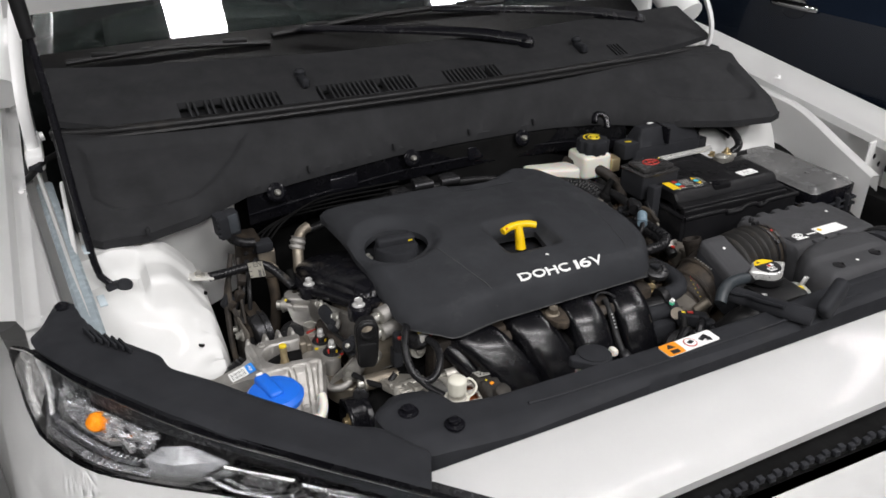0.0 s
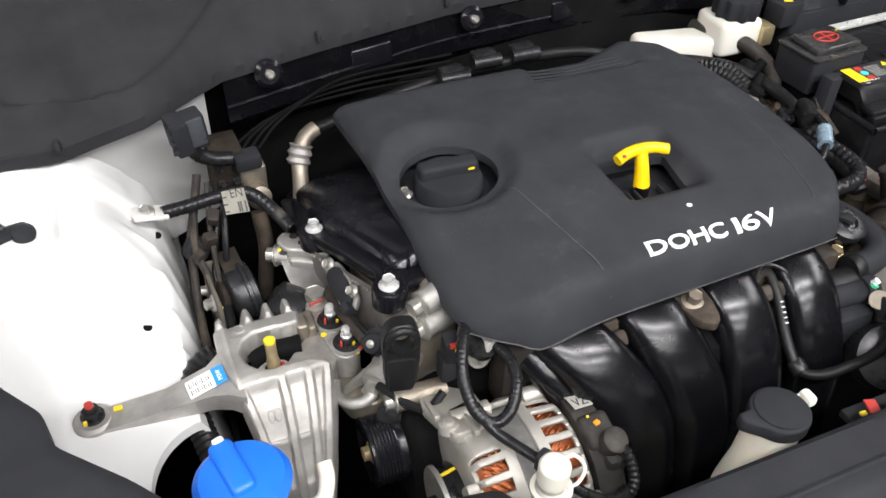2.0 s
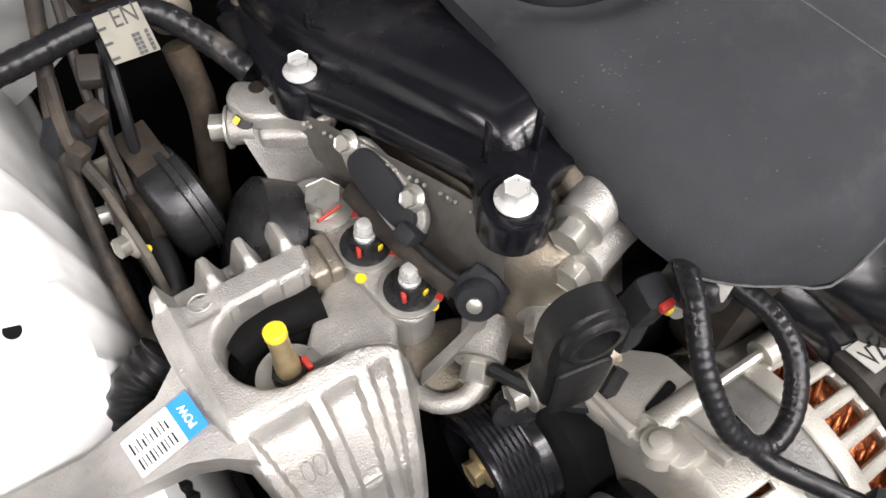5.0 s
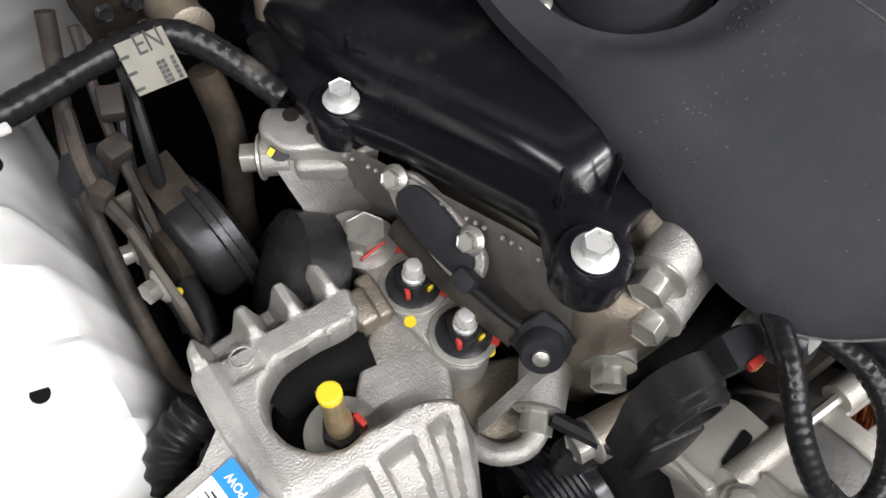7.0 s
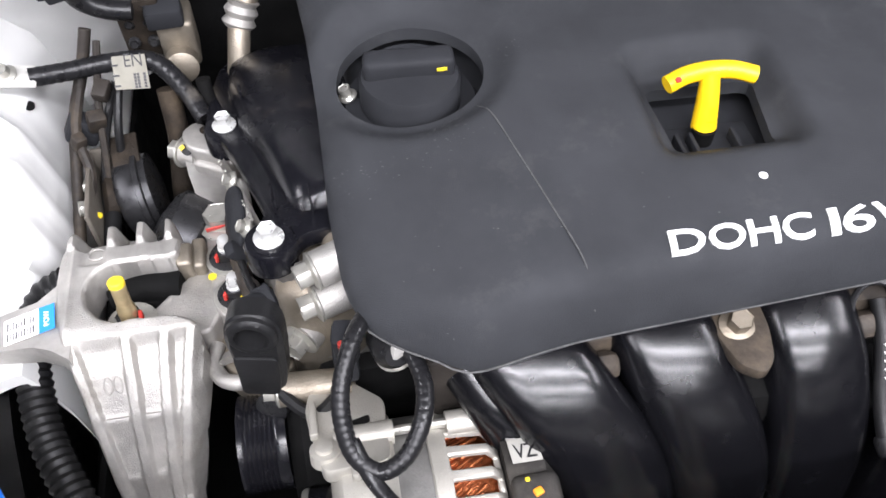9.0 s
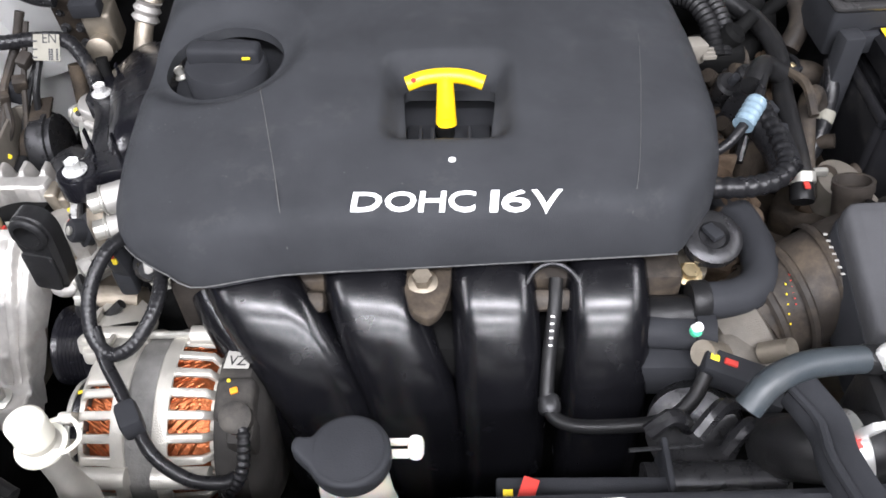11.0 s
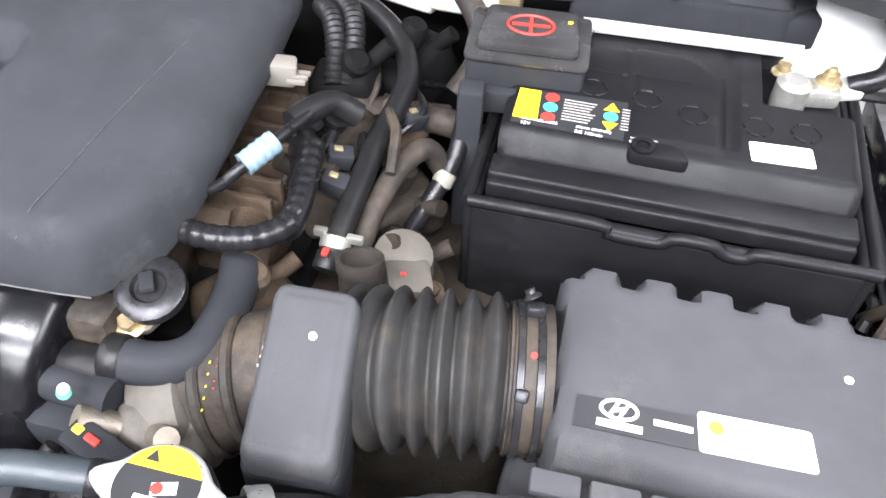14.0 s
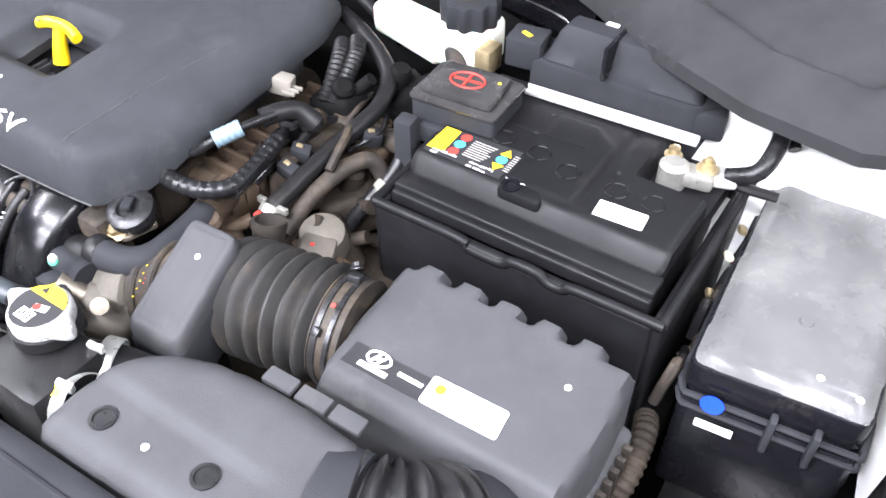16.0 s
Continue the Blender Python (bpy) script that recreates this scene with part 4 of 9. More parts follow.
    part("light_guide", line([(0.095, 0.30, 0.012), (0.115, 0.52, 0.014), (0.150, 0.72, 0.016)], 0.0022), REFLECTOR, ob)
    # indicator: facetted chrome bowl with the amber bulb
    rf = random.Random(11)
    for a in np.linspace(0.165, 0.375, 9):
        for c in (0.34, 0.45, 0.56):
            q = at(a + rf.uniform(-0.006, 0.006), c, 0.030 - 0.010 * math.sin((a - 0.165) / 0.21 * math.pi))
            bm = BM(); box(bm, q, (0.020, 0.006, 0.012), (rf.uniform(-35, 35), rf.uniform(-25, 25), side * 48 + rf.uniform(-25, 25)), bev=0.001, seg=1)
            part("facet", bm, REFLECTOR, ob)
    bm = BM(); lathe(bm, [(0.003, -0.014), (0.010, -0.010), (0.0125, 0.002), (0.009, 0.009), (0.004, 0.011)], at(0.275, 0.42, 0.014), (side * 0.4, -0.7, 0.3), 18)
    part("amber_bulb", bm, AMBER, ob, "amber indicator bulb")
    # ribbed shelves below the indicator
    for row, (c, a0, a1) in enumerate(((0.64, 0.185, 0.40), (0.77, 0.195, 0.43))):
        part("shelf", band(a0, a1, c, c + 0.10, 0.012, 0.006, 12), REFLECTOR if row else BOWL, ob, "stepped pale shelf" if row else "")
        for a in np.linspace(a0 + 0.005, a1 - 0.005, 26):
            p, q = at(a, c, 0.0105), at(a, c + 0.045, 0.0085)
            bm = BM(); tube(bm, [p, p.lerp(q, 0.5), q], 0.0013, n=5, step=0.002)
            part("shelf_rib", bm, REFLECTOR, ob)
        part("shelf_edge", line([(a, c + 0.105, 0.004) for a in np.linspace(a0, a1, 8)], 0.0016), CHROME, ob)
    # crystal block between the indicator and the lamp cells
    bm = BM()
    ring = [(0.405, 0.42), (0.445, 0.30), (0.505, 0.40), (0.520, 0.60), (0.485, 0.82), (0.430, 0.88), (0.395, 0.66)]
    hub = bm.verts.new(at(0.455, 0.58, -0.001))
    rim = [bm.verts.new(at(a, c, 0.018)) for a, c in ring]
    for a, b in zip(rim, rim[1:] + rim[:1]):
        bm.faces.new((hub, a, b))
    part("crystal", bm, CRYSTAL, ob, "facetted clear crystal block")
    # nested bright bezels of the lamp cells
    for k in range(4):
        a0, a1 = 0.510 + 0.122 * k, 0.618 + 0.122 * k
        for q, r in ((0.0, 0.0024), (0.16, 0.0015), (0.32, 0.0012)):
            w, h = (a1 - a0) * q, 0.40 * q
            loop = [(a0 + w, 0.46 + h), (a1 - w * 0.6, 0.42 + h), (a1 + 0.022 - w, 0.60), (a1 - 0.01 - w, 0.86 - h), (a0 + 0.02 + w, 0.88 - h), (a0 - 0.012 + w, 0.68)]
            bm = BM()
            for p, v in zip(loop, loop[1:] + loop[:1]):
                tube(bm, [at(*p, 0.006 + 0.03 * q), at(*v, 0.006 + 0.03 * q)], r, n=6, step=0.004)
            part("lamp_cell_bezel", bm, CHROME, ob, "bright lamp cell bezel")
        part("lamp_cell", band(a0 + 0.025, a1 - 0.012, 0.56, 0.76, 0.024, 0.016, 5), REFLECTOR, ob, "stepped chrome lamp cell")
        part("cell_backing", band(a0, a1 + 0.01, 0.40, 0.90, 0.032, 0.030, 5), GLOSS, ob)
    for child in ob.children:
        child.data.transform(Matrix.Translation((0.004 * -side, 0.026, -0.004)))
    L = [Vector(l) + Vector((0.004, 0.026, -0.004)) for l in L]
    # white bumper corner below and around the lamp
    bm = BM()
    g = []
    for l in [Vector((-0.172, 1.36, 0.925)), Vector((-0.158, 1.24, 0.915))] + L:
        n = Vector((-0.55 if l.x < 0 else -0.25, -0.8, 0)).normalized()
        g.append([(mx(q.x), q.y, q.z) for q in (l + Vector((0, 0, 0.004)), l + n * 0.012 - Vector((0, 0, 0.012)), l + n * 0.045 - Vector((0, 0, 0.05)), l + n * 0.060 - Vector((0, 0, 0.16)), l + n * 0.055 - Vector((0, 0, 0.36)))])
    loft(bm, g, close=False)
    bmesh.ops.solidify(bm, geom=bm.faces[:], thickness=0.002)
    part("bumper_corner", bm, WHITE, bumper, "white bumper corner round the lamp")
    return ob


headlamp(-1)
headlamp(1)

bm = BM()
rings = []
for u in np.linspace(-0.50, 1, 25):
    a = abs(u)
    x = CX + 0.86 * u
    yb = 0.697 + 0.033 * (x - 0.46) + 0.55 * max(0, a - 0.52) ** 1.2
    drop = max(0, a - 0.5)
    rings.append([(x, yb, 0.900 - 0.02 * drop), (x, yb - 0.006, 0.905 - 0.06 * drop), (x, yb - 0.03, 0.902 - 0.12 * drop), (x, yb - 0.065, 0.890 - 0.25 * drop), (x, yb - 0.100, 0.872 - 0.3 * drop), (x, yb - 0.114, 0.860 - 0.3 * drop), (x, yb - 0.112, 0.846 - 0.3 * drop)])
loft(bm, rings, close=False)
bmesh.ops.solidify(bm, geom=bm.faces[:], thickness=0.003)
part("upper_skin", bm, WHITE, bumper)
bm = BM()
rings = []
for u in np.linspace(-1, 1, 33):
    a = abs(u)
    x = CX + 0.87 * u
    y = 0.535 + 0.75 * max(0, a - 0.42) ** 1.5
    rings.append([(x, y + 0.03, 0.828), (x, y + 0.024, 0.838), (x, y + 0.010, 0.838), (x, y - 0.02, 0.81), (x, y - 0.04, 0.74), (x, y - 0.05, 0.62), (x, y - 0.03, 0.42), (x, y + 0.03, 0.28)])
loft(bm, rings, close=False)
bmesh.ops.solidify(bm, geom=bm.faces[:], thickness=0.003)
part("lower_skin", bm, WHITE, bumper)
bm = BM(); box(bm, (CX, 0.600, 0.815), (0.90, 0.06, 0.03), bev=0.004)
part("grille_slot", bm, DARK, bumper, "dark mesh grille slot")
bm = BM()
for i in range(60):
    box(bm, (0.30 + i * 0.0135, 0.572 + (0.004 if i % 2 else 0), 0.834), (0.009, 0.008, 0.008), bev=0.001)
part("grille_mesh", bm, BLACK, bumper, kind="stuff")

# ---- the dark car parked beside ----
other = thing("parked_car", (3.0, 2.6, 0.0), "dark blue parked car with a chrome door handle", "car")
bm = BM()
rings = []
for y in np.linspace(0.2, 5.2, 21):
    rings.append([(2.62, y, 0.30), (2.55, y, 0.45), (2.52, y, 0.75), (2.55, y, 0.92), (2.66, y, 1.0), (2.95, y, 1.45), (3.3, y, 1.52), (4.1, y, 1.52), (4.3, y, 0.3)])
loft(bm, rings, close=True)
part("body", bm, NAVY, other)
bm = BM(); lathe(bm, [(0.06, -0.002), (0.06, 0.004), (0.04, -0.006)], (2.553, 2.355, 0.915), (-1, 0, 0.2), 28, squash=0.65)
hd = part("handle_cup", bm, CHROME, other, "chrome handle cup")
bm = BM(); tube(bm, [(2.548, 2.25, 0.925), (2.520, 2.29, 0.930), (2.520, 2.42, 0.930), (2.548, 2.46, 0.925)], 0.013, n=10, step=0.01)
part("door_handle", bm, CHROME, other, "chrome door handle")
for y in (0.95, 4.2):
    bm = BM(); lathe(bm, [(0.15, -0.1), (0.31, -0.11), (0.33, -0.07), (0.33, 0.07), (0.31, 0.11), (0.15, 0.1)], (2.66, y, 0.33), (1, 0, 0), 32)
    part("wheel", bm, RUBBER, other)

# ---- engine: block, head and valve cover ----
block = thing("engine_block", (0.6, 1.15, 0.45), "grimy cast engine block and gearbox under the cover", "engine")
# Crankcase colour holds the shade under the cover.
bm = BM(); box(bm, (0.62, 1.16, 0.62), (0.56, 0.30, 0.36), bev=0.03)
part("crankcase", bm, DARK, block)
bm = BM(); box(bm, (0.585, 1.17, 0.815), (0.47, 0.26, 0.09), bev=0.015)
part("cylinder_head", bm, GRIME, block, "grimy cylinder head casting")
bm = BM(); box(bm, (0.60, 1.165, 0.872), (0.41, 0.25, 0.04), bev=0.012, seg=3)
part("valve_cover", bm, BLACK, block, "black valve cover")
bm = BM(); box(bm, (0.84, 1.18, 0.82), (0.08, 0.20, 0.06), bev=0.01)
part("head_end", bm, RUST, block, "brown stained end of the cylinder head")
for i in range(9):
    bm = BM(); box(bm, (0.855, 1.10 + 0.02 * i, 0.845), (0.05, 0.006, 0.045), bev=0.002)
    part("fin", bm, RUST, block)
bm = BM(); box(bm, (0.95, 1.14, 0.64), (0.26, 0.24, 0.26), bev=0.05, seg=3)
part("gearbox", bm, GRIME, block, "grimy gearbox casing")

# ---- engine cover ----
cover = thing("engine_cover", (0.61, 1.15, 0.88), "dark grey plastic engine cover with raised white lettering", "engine cover")
edge = [(0.364, 1.340), (0.371, 1.24), (0.373, 1.15), (0.372, 1.065), (0.375, 1.020), (0.384, 0.993), (0.400, 0.978), (0.425, 0.965), (0.447, 0.957), (0.512, 0.964), (0.646, 0.970), (0.772, 0.976), (0.807, 0.982),
        (0.838, 1.021), (0.849, 1.058), (0.852, 1.100), (0.849, 1.20), (0.840, 1.285), (0.818, 1.345), (0.765, 1.368), (0.735, 1.366), (0.695, 1.346), (0.500, 1.346)]
OIL = (0.440, 1.168)
oil_hole = ellipse(OIL[0], OIL[1], 0.052, 0.050)
dip_hole = rnd([(0.602, 1.064), (0.668, 1.062), (0.675, 1.126), (0.597, 1.128)], 0.008)


def cover_height(x, y, d):
    z = np.interp(y, (1.03, 1.09, 1.16, 1.25, 1.38), (0.931, 0.9375, 0.9415, 0.9415, 0.937)) - 0.16 * np.maximum(0, 1.03 - y)
    # shoulders left and right of the middle panel
    left = np.maximum(0, 0.478 + (1.10 - y) * 0.30 - x)
    z = z - 0.05 * left - 0.9 * left ** 2
    right = np.maximum(0, x - (0.772 + 0.10 * step_in(y, 0.96, 1.10) * 0.12))
    z = z - 0.12 * right - 0.8 * right ** 2
    # rolled rim, tall and steep along the front
    front_ = 1 - step_in(y, 0.99, 1.11)
    z = z - (0.010 + 0.022 * front_ * step_in(x, 0.385, 0.47)) * (1 - np.clip(d / 0.011, 0, 1)) ** 1.4 - 0.004 * (1 - step_in(d, 0.008, 0.022))
    # dish round the oil cap
    r = np.hypot((x - OIL[0]), (y - OIL[1] - 0.004) * 0.96)
    z = z - 0.014 * (1 - step_in(r, 0.052, 0.078))
    # bowl behind and around the dipstick window
    u = np.maximum(np.abs(x - 0.635) - 0.034, 0)
    v = np.maximum(np.maximum(1.058 - y, y - 1.135), 0)
    q = np.hypot(u, v)
    z = z - 0.020 * (1 - step_in(q, 0.002, 0.022)) * step_in(y, 1.045, 1.075)
    # raised band along the back middle, with a stepped edge
    band = step_in(y, 1.285, 1.30) * step_in(x, 0.60, 0.62) * (1 - step_in(x, 0.735, 0.765))
    return z - 0.008 * band


bm = BM(); sheet(bm, rnd(edge, 0.010), cover_height, 0.0045, [oil_hole, dip_hole], skirt=0.010)
part("shell", bm, COVER, cover)


def cz(x, y):
    d, _, _ = edge_distance(np.array([x]), np.array([y]), edge)
    return float(cover_height(np.array([x]), np.array([y]), d)[0])


def draped(bm, points, r, n=6, step=0.006, lift=0.0):
    tube(bm, [(x, y, cz(x, y) + lift) for x, y in points], r, n=n, step=step)


bm = BM(); draped(bm, [(0.479, 1.122), (0.484, 1.105), (0.492, 1.075), (0.506, 1.02), (0.514, 0.985), (0.518, 0.968)], 0.0005, step=0.004, lift=0.0002)
part("crease", bm, CREASE, cover, "pale crease line")
bm = BM(); draped(bm, [(0.797, 1.175), (0.792, 1.13), (0.786, 1.085), (0.778, 1.03), (0.772, 1.00), (0.768, 0.984)], 0.0003, step=0.004, lift=0.0002)
part("crease", bm, CREASE, cover, "faint crease line")
for k in range(4):
    bm = BM(); draped(bm, [(0.605, 1.292 + 0.0085 * k), (0.66, 1.296 + 0.0085 * k), (0.735, 1.300 + 0.0085 * k)], 0.0011, step=0.008, lift=0.0)
    part("stepped_ridge", bm, COVER, cover)
rs = random.Random(5)
for cx, cy, n, sp in ((0.452, 1.095, 60, 0.012), (0.400, 1.075, 30, 0.009), (0.505, 1.165, 26, 0.009), (0.53, 1.285, 24, 0.016), (0.575, 1.22, 14, 0.016), (0.44, 1.00, 10, 0.02), (0.55, 1.02, 8, 0.03)):
    bm = BM()
    for i in range(n):
        x, y, r = rs.gauss(cx, sp), rs.gauss(cy, sp), rs.uniform(0.0003, 0.0010)
        a0 = rs.uniform(0, 6.28)
        bm.faces.new([bm.verts.new((x + r * k * math.cos(a0 + 1.05 * q), y + r * k * 0.7 * math.sin(a0 + 1.05 * q), cz(x, y) + 0.0003)) for q, k in enumerate(rs.uniform(0.5, 1.3) for _ in range(6))])
    part("scuff", bm, SCUFF, cover, "pale dusty scuff", kind="stuff")
# the letters follow the fall of the cover
bm = BM()
for ch, x0, x1 in (("D", 0.0, 54.0), ("O", 59.0, 115.0), ("H", 120.0, 167.0), ("C", 172.0, 220.0), ("1", 246.0, 261.0), ("6", 266.0, 317.0), ("V", 318.0, 373.0)):
    lettering(bm, ch, (0.5660 + x0 * 0.1515 / 373, 0.9825, 0), (x1 - x0) * 0.1515 / 373, None, bold={"1": -0.012, "6": 0.004, "V": 0.004}.get(ch, 0.012), depth=0, height=0.0155)
bmesh.ops.triangulate(bm, faces=bm.faces[:])
for _ in range(2):
    bmesh.ops.subdivide_edges(bm, edges=[e for e in bm.edges if e.calc_length() > 0.003], cuts=1, use_grid_fill=False)
    bmesh.ops.triangulate(bm, faces=bm.faces[:])
for v in bm.verts:
    v.co.x += (v.co.y - 0.99) * 0.10
    v.co.z = cz(v.co.x, v.co.y) + 0.0012
bmesh.ops.solidify(bm, geom=bm.faces[:], thickness=0.0016)
part("lettering", bm, PAPER, cover, "raised white letters")
bm = BM(); lathe(bm, [(0.0028, 0), (0.0028, 0.0005)], (0.6385, 1.0275, cz(0.6385, 1.0275)), n=14)
part("paint_dot", bm, PAPER, cover, "white paint dot")
# thin lower rim line, an edge highlight put into the colour
bm = BM(); tube(bm, [(x, y, cz(x, y) - 0.0095) for x, y in ((0.384, 0.9925), (0.400, 0.9775), (0.425, 0.9645), (0.447, 0.9565), (0.512, 0.9637), (0.646, 0.9702), (0.772, 0.9757), (0.807, 0.9817))], 0.0007, n=6, step=0.01)
part("rim_edge", bm, CREASE, cover, "pale line for the highlight along the lower edge")

cap = thing("oil_filler_cap", (OIL[0], OIL[1], 0.895), "round black oil filler cap with a grip bar", "oil cap")
bm = BM(); lathe(bm, [(0.036, 0), (0.036, 0.020), (0.034, 0.024), (0.012, 0.026)], (OIL[0], OIL[1], 0.902), n=36)
part("cap", bm, BLACK, cap)
bm = BM(); box(bm, (OIL[0], OIL[1] + 0.004, 0.930), (0.064, 0.020, 0.020), (0, 0, -3), bev=0.005, seg=3)
part("grip_bar", bm, BLACK, cap)
bm = BM(); box(bm, (OIL[0] + 0.0215, OIL[1] - 0.0085, 0.9335), (0.007, 0.0012, 0.002), bev=0)
part("mark", bm, MARK, cap, "small yellow paint mark")
bm = BM(); lathe(bm, [(0.050, 0), (0.047, 0.006), (0.040, 0.006)], (OIL[0], OIL[1], 0.897), n=36)
part("neck", bm, BLACK, cap)
bm = BM(); hex_bolt(bm, (OIL[0] - 0.044, OIL[1] + 0.008, 0.905), (-0.3, 0, 1), 0.008)
part("neck_bolt", bm, STEEL, cap)

dip = thing("dipstick", (0.632, 1.11, 0.88), "yellow plastic T-handle of the oil dipstick", "dipstick")
bm = BM()
tube(bm, [(0.602, 1.106, 0.9425), (0.616, 1.110, 0.9455), (0.633, 1.1115, 0.9465), (0.650, 1.110, 0.9455), (0.664, 1.106, 0.9425)], 0.0062, n=12, step=0.003, flat=0.85)
part("handle", bm, YELLOW, dip)
bm = BM(); tube(bm, [(0.633, 1.110, 0.946), (0.633, 1.104, 0.930), (0.633, 1.098, 0.908)], 0.0075, n=14, step=0.004, ends=(0.0065, 0.0088))
part("stem", bm, YELLOW, dip)
bm = BM(); lathe(bm, [(0.0022, 0), (0.0022, 0.0006)], (0.608, 1.1035, 0.9480), (-0.1, -0.3, 1), n=10)
part("red_dot", bm, RED, dip)
bm = BM(); lathe(bm, [(0.008, 0), (0.008, 0.03)], (0.632, 1.095, 0.880), n=16)
part("tube_top", bm, DARK, dip, "dark dipstick tube")
# what shows below the window in the cover
bm = BM(); box(bm, (0.635, 1.085, 0.893), (0.07, 0.05, 0.012), bev=0.003)
for x in (0.612, 0.622, 0.652):
    box(bm, (x, 1.078, 0.901), (0.003, 0.034, 0.014), bev=0.001)
part("coil_rail", bm, BLACK, block, "black ignition coil rail")
bm = BM(); hex_bolt(bm, (0.608, 1.066, 0.900), af=0.009); part("coil_bolt", bm, STEEL, block)

# ---- timing side: cast front case, valve cover end, bolts ----
case = thing("timing_case", (0.30, 1.10, 0.70), "cast aluminium timing case with bolts and cast ribs", "timing case")
CASE_TOP = [(0.276, 1.236, 0.840), (0.288, 1.210, 0.845), (0.303, 1.170, 0.853), (0.317, 1.124, 0.864), (0.328, 1.086, 0.873), (0.331, 1.060, 0.880), (0.340, 1.046, 0.884), (0.356, 1.050, 0.884), (0.400, 1.060, 0.884)]
CASE_LOW = [(0.272, 1.222, 0.800), (0.280, 1.198, 0.800), (0.305, 1.168, 0.800), (0.313, 1.122, 0.800), (0.320, 1.080, 0.796), (0.326, 1.054, 0.796), (0.338, 1.038, 0.796), (0.356, 1.030, 0.796), (0.400, 1.030, 0.796)]
bm = BM()
rows = []
for k in (0.0, 0.05, 0.3, 0.6, 0.85, 1.0):
    rows.append([Vector(a).lerp(Vector(b), k) + Vector((-0.001, -0.001, 0.0)) * math.sin(math.pi * min(1, k * 1.3)) for a, b in zip(spline(CASE_TOP, 0.006), [Vector(q) for q in spline(CASE_LOW, 0.006 * 0.985)])])
loft(bm, rows, close=False)
bmesh.ops.solidify(bm, geom=bm.faces[:], thickness=0.005)
part("slanted_face", bm, ALU, case, "smooth slanted aluminium face")
edge_line = spline(CASE_TOP[1:6], 0.0052)
for i, q in enumerate(edge_line[4:-2]):
    if i % 4 != 2:
        bm = BM(); lathe(bm, [(0.0013, 0), (0.0008, 0.0010)], q + Vector((-0.0032, -0.0015, -0.0035)), (-0.7, -0.3, 0.6), n=8)
        part("pip", bm, STEEL, case)
bm = BM(); box(bm, (0.365, 1.115, 0.80), (0.07, 0.17, 0.15), bev=0.02, seg=3)
box(bm, (0.385, 1.060, 0.862), (0.040, 0.036, 0.060), (0, 0, -10), bev=0.010, seg=3)
part("casting", bm, ALU_DIRTY, case)
bm = BM()
loft(bm, [[(0.262, 1.214, 0.838), (0.276, 1.210, 0.841), (0.292, 1.198, 0.845), (0.309, 1.182, 0.850)], [(0.264, 1.200, 0.826), (0.277, 1.196, 0.828), (0.292, 1.188, 0.831), (0.305, 1.178, 0.834)], [(0.269, 1.182, 0.804), (0.278, 1.184, 0.804), (0.290, 1.182, 0.804), (0.299, 1.174, 0.804)]], close=False)
bmesh.ops.solidify(bm, geom=bm.faces[:], thickness=0.003)
bmesh.ops.translate(bm, verts=bm.verts[:], vec=(0, 0.002, -0.004))
bmesh.ops.recalc_face_normals(bm, faces=bm.faces[:])
part("sloping_web", bm, ALU, case, "smooth sloping aluminium web")
bm = BM(); slab(bm, rnd([(0.262, 1.228), (0.274, 1.240), (0.294, 1.222), (0.310, 1.204), (0.313, 1.186), (0.300, 1.184), (0.286, 1.199), (0.268, 1.208)], 0.007), 0.834, 0.846, bev=0.003, seg=3)
box(bm, (0.287, 1.204, 0.806), (0.030, 0.020, 0.058), (0, 0, -30), bev=0.004, seg=3)
part("upper_lug", bm, ALU, case)
for x, y in ((0.282, 1.226), (0.288, 1.212)):
    bm = BM(); lathe(bm, [(0.0045, 0), (0.0045, 0.0008), (0.0028, 0.0009)], (x, y, 0.8458), n=16)
    part("bolt_hole", bm, GRIME, case, "small dark threaded hole")
bm = BM(); lathe(bm, [(0.0105, 0), (0.0105, 0.014), (0.0095, 0.015)], (0.274, 1.216, 0.829), (-0.85, 0.5, -0.1), 20)
part("side_boss", bm, ALU, case)
bolt(case, (0.2615, 1.2235, 0.8275), (-0.85, 0.5, -0.1), 0.0145, 0.009, label="zinc plated hex bolt")
bm = BM(); lathe(bm, [(0.006, 0), (0.006, 0.0012)], (0.2665, 1.2125, 0.8395), (-0.5, -0.3, 0.8), 14, squash=0.7); part("ink_stain", bm, INK, case, "black ink stamp")
bm = BM(); box(bm, (0.263, 1.214, 0.8412), (0.004, 0.003, 0.0012), (20, -30, 20), bev=0); part("yellow_mark", bm, MARK, case)
# bosses with their bolts
for foot_, tip, r, af in (((0.396, 1.052, 0.887), (0.358, 1.039, 0.884), 0.0125, 0.0150), ((0.396, 1.043, 0.863), (0.357, 1.031, 0.861), 0.0125, 0.0150), ((0.356, 1.048, 0.822), (0.342, 1.032, 0.821), 0.0130, 0.0150), ((0.326, 1.054, 0.797), (0.309, 1.038, 0.794), 0.0130, 0.0150)):
    way = Vector(tip) - Vector(foot_)
    bm = BM(); lathe(bm, [(r * 1.12, 0), (r, way.length * 0.4), (r, way.length - 0.001), (r * 0.9, way.length)], foot_, way, 24); part("boss", bm, ALU, case)
    bolt(case, tip, way, af, 0.010, label="zinc plated hex bolt")
bm = BM(); slab(bm, rnd([(0.279, 1.086), (0.307, 1.080), (0.328, 1.072), (0.334, 1.040), (0.308, 1.026), (0.284, 1.040), (0.276, 1.064)], 0.008), 0.745, 0.776, bev=0.004, seg=3); part("ledge", bm, ALU_DIRTY, case, "brown stained cast ledge")
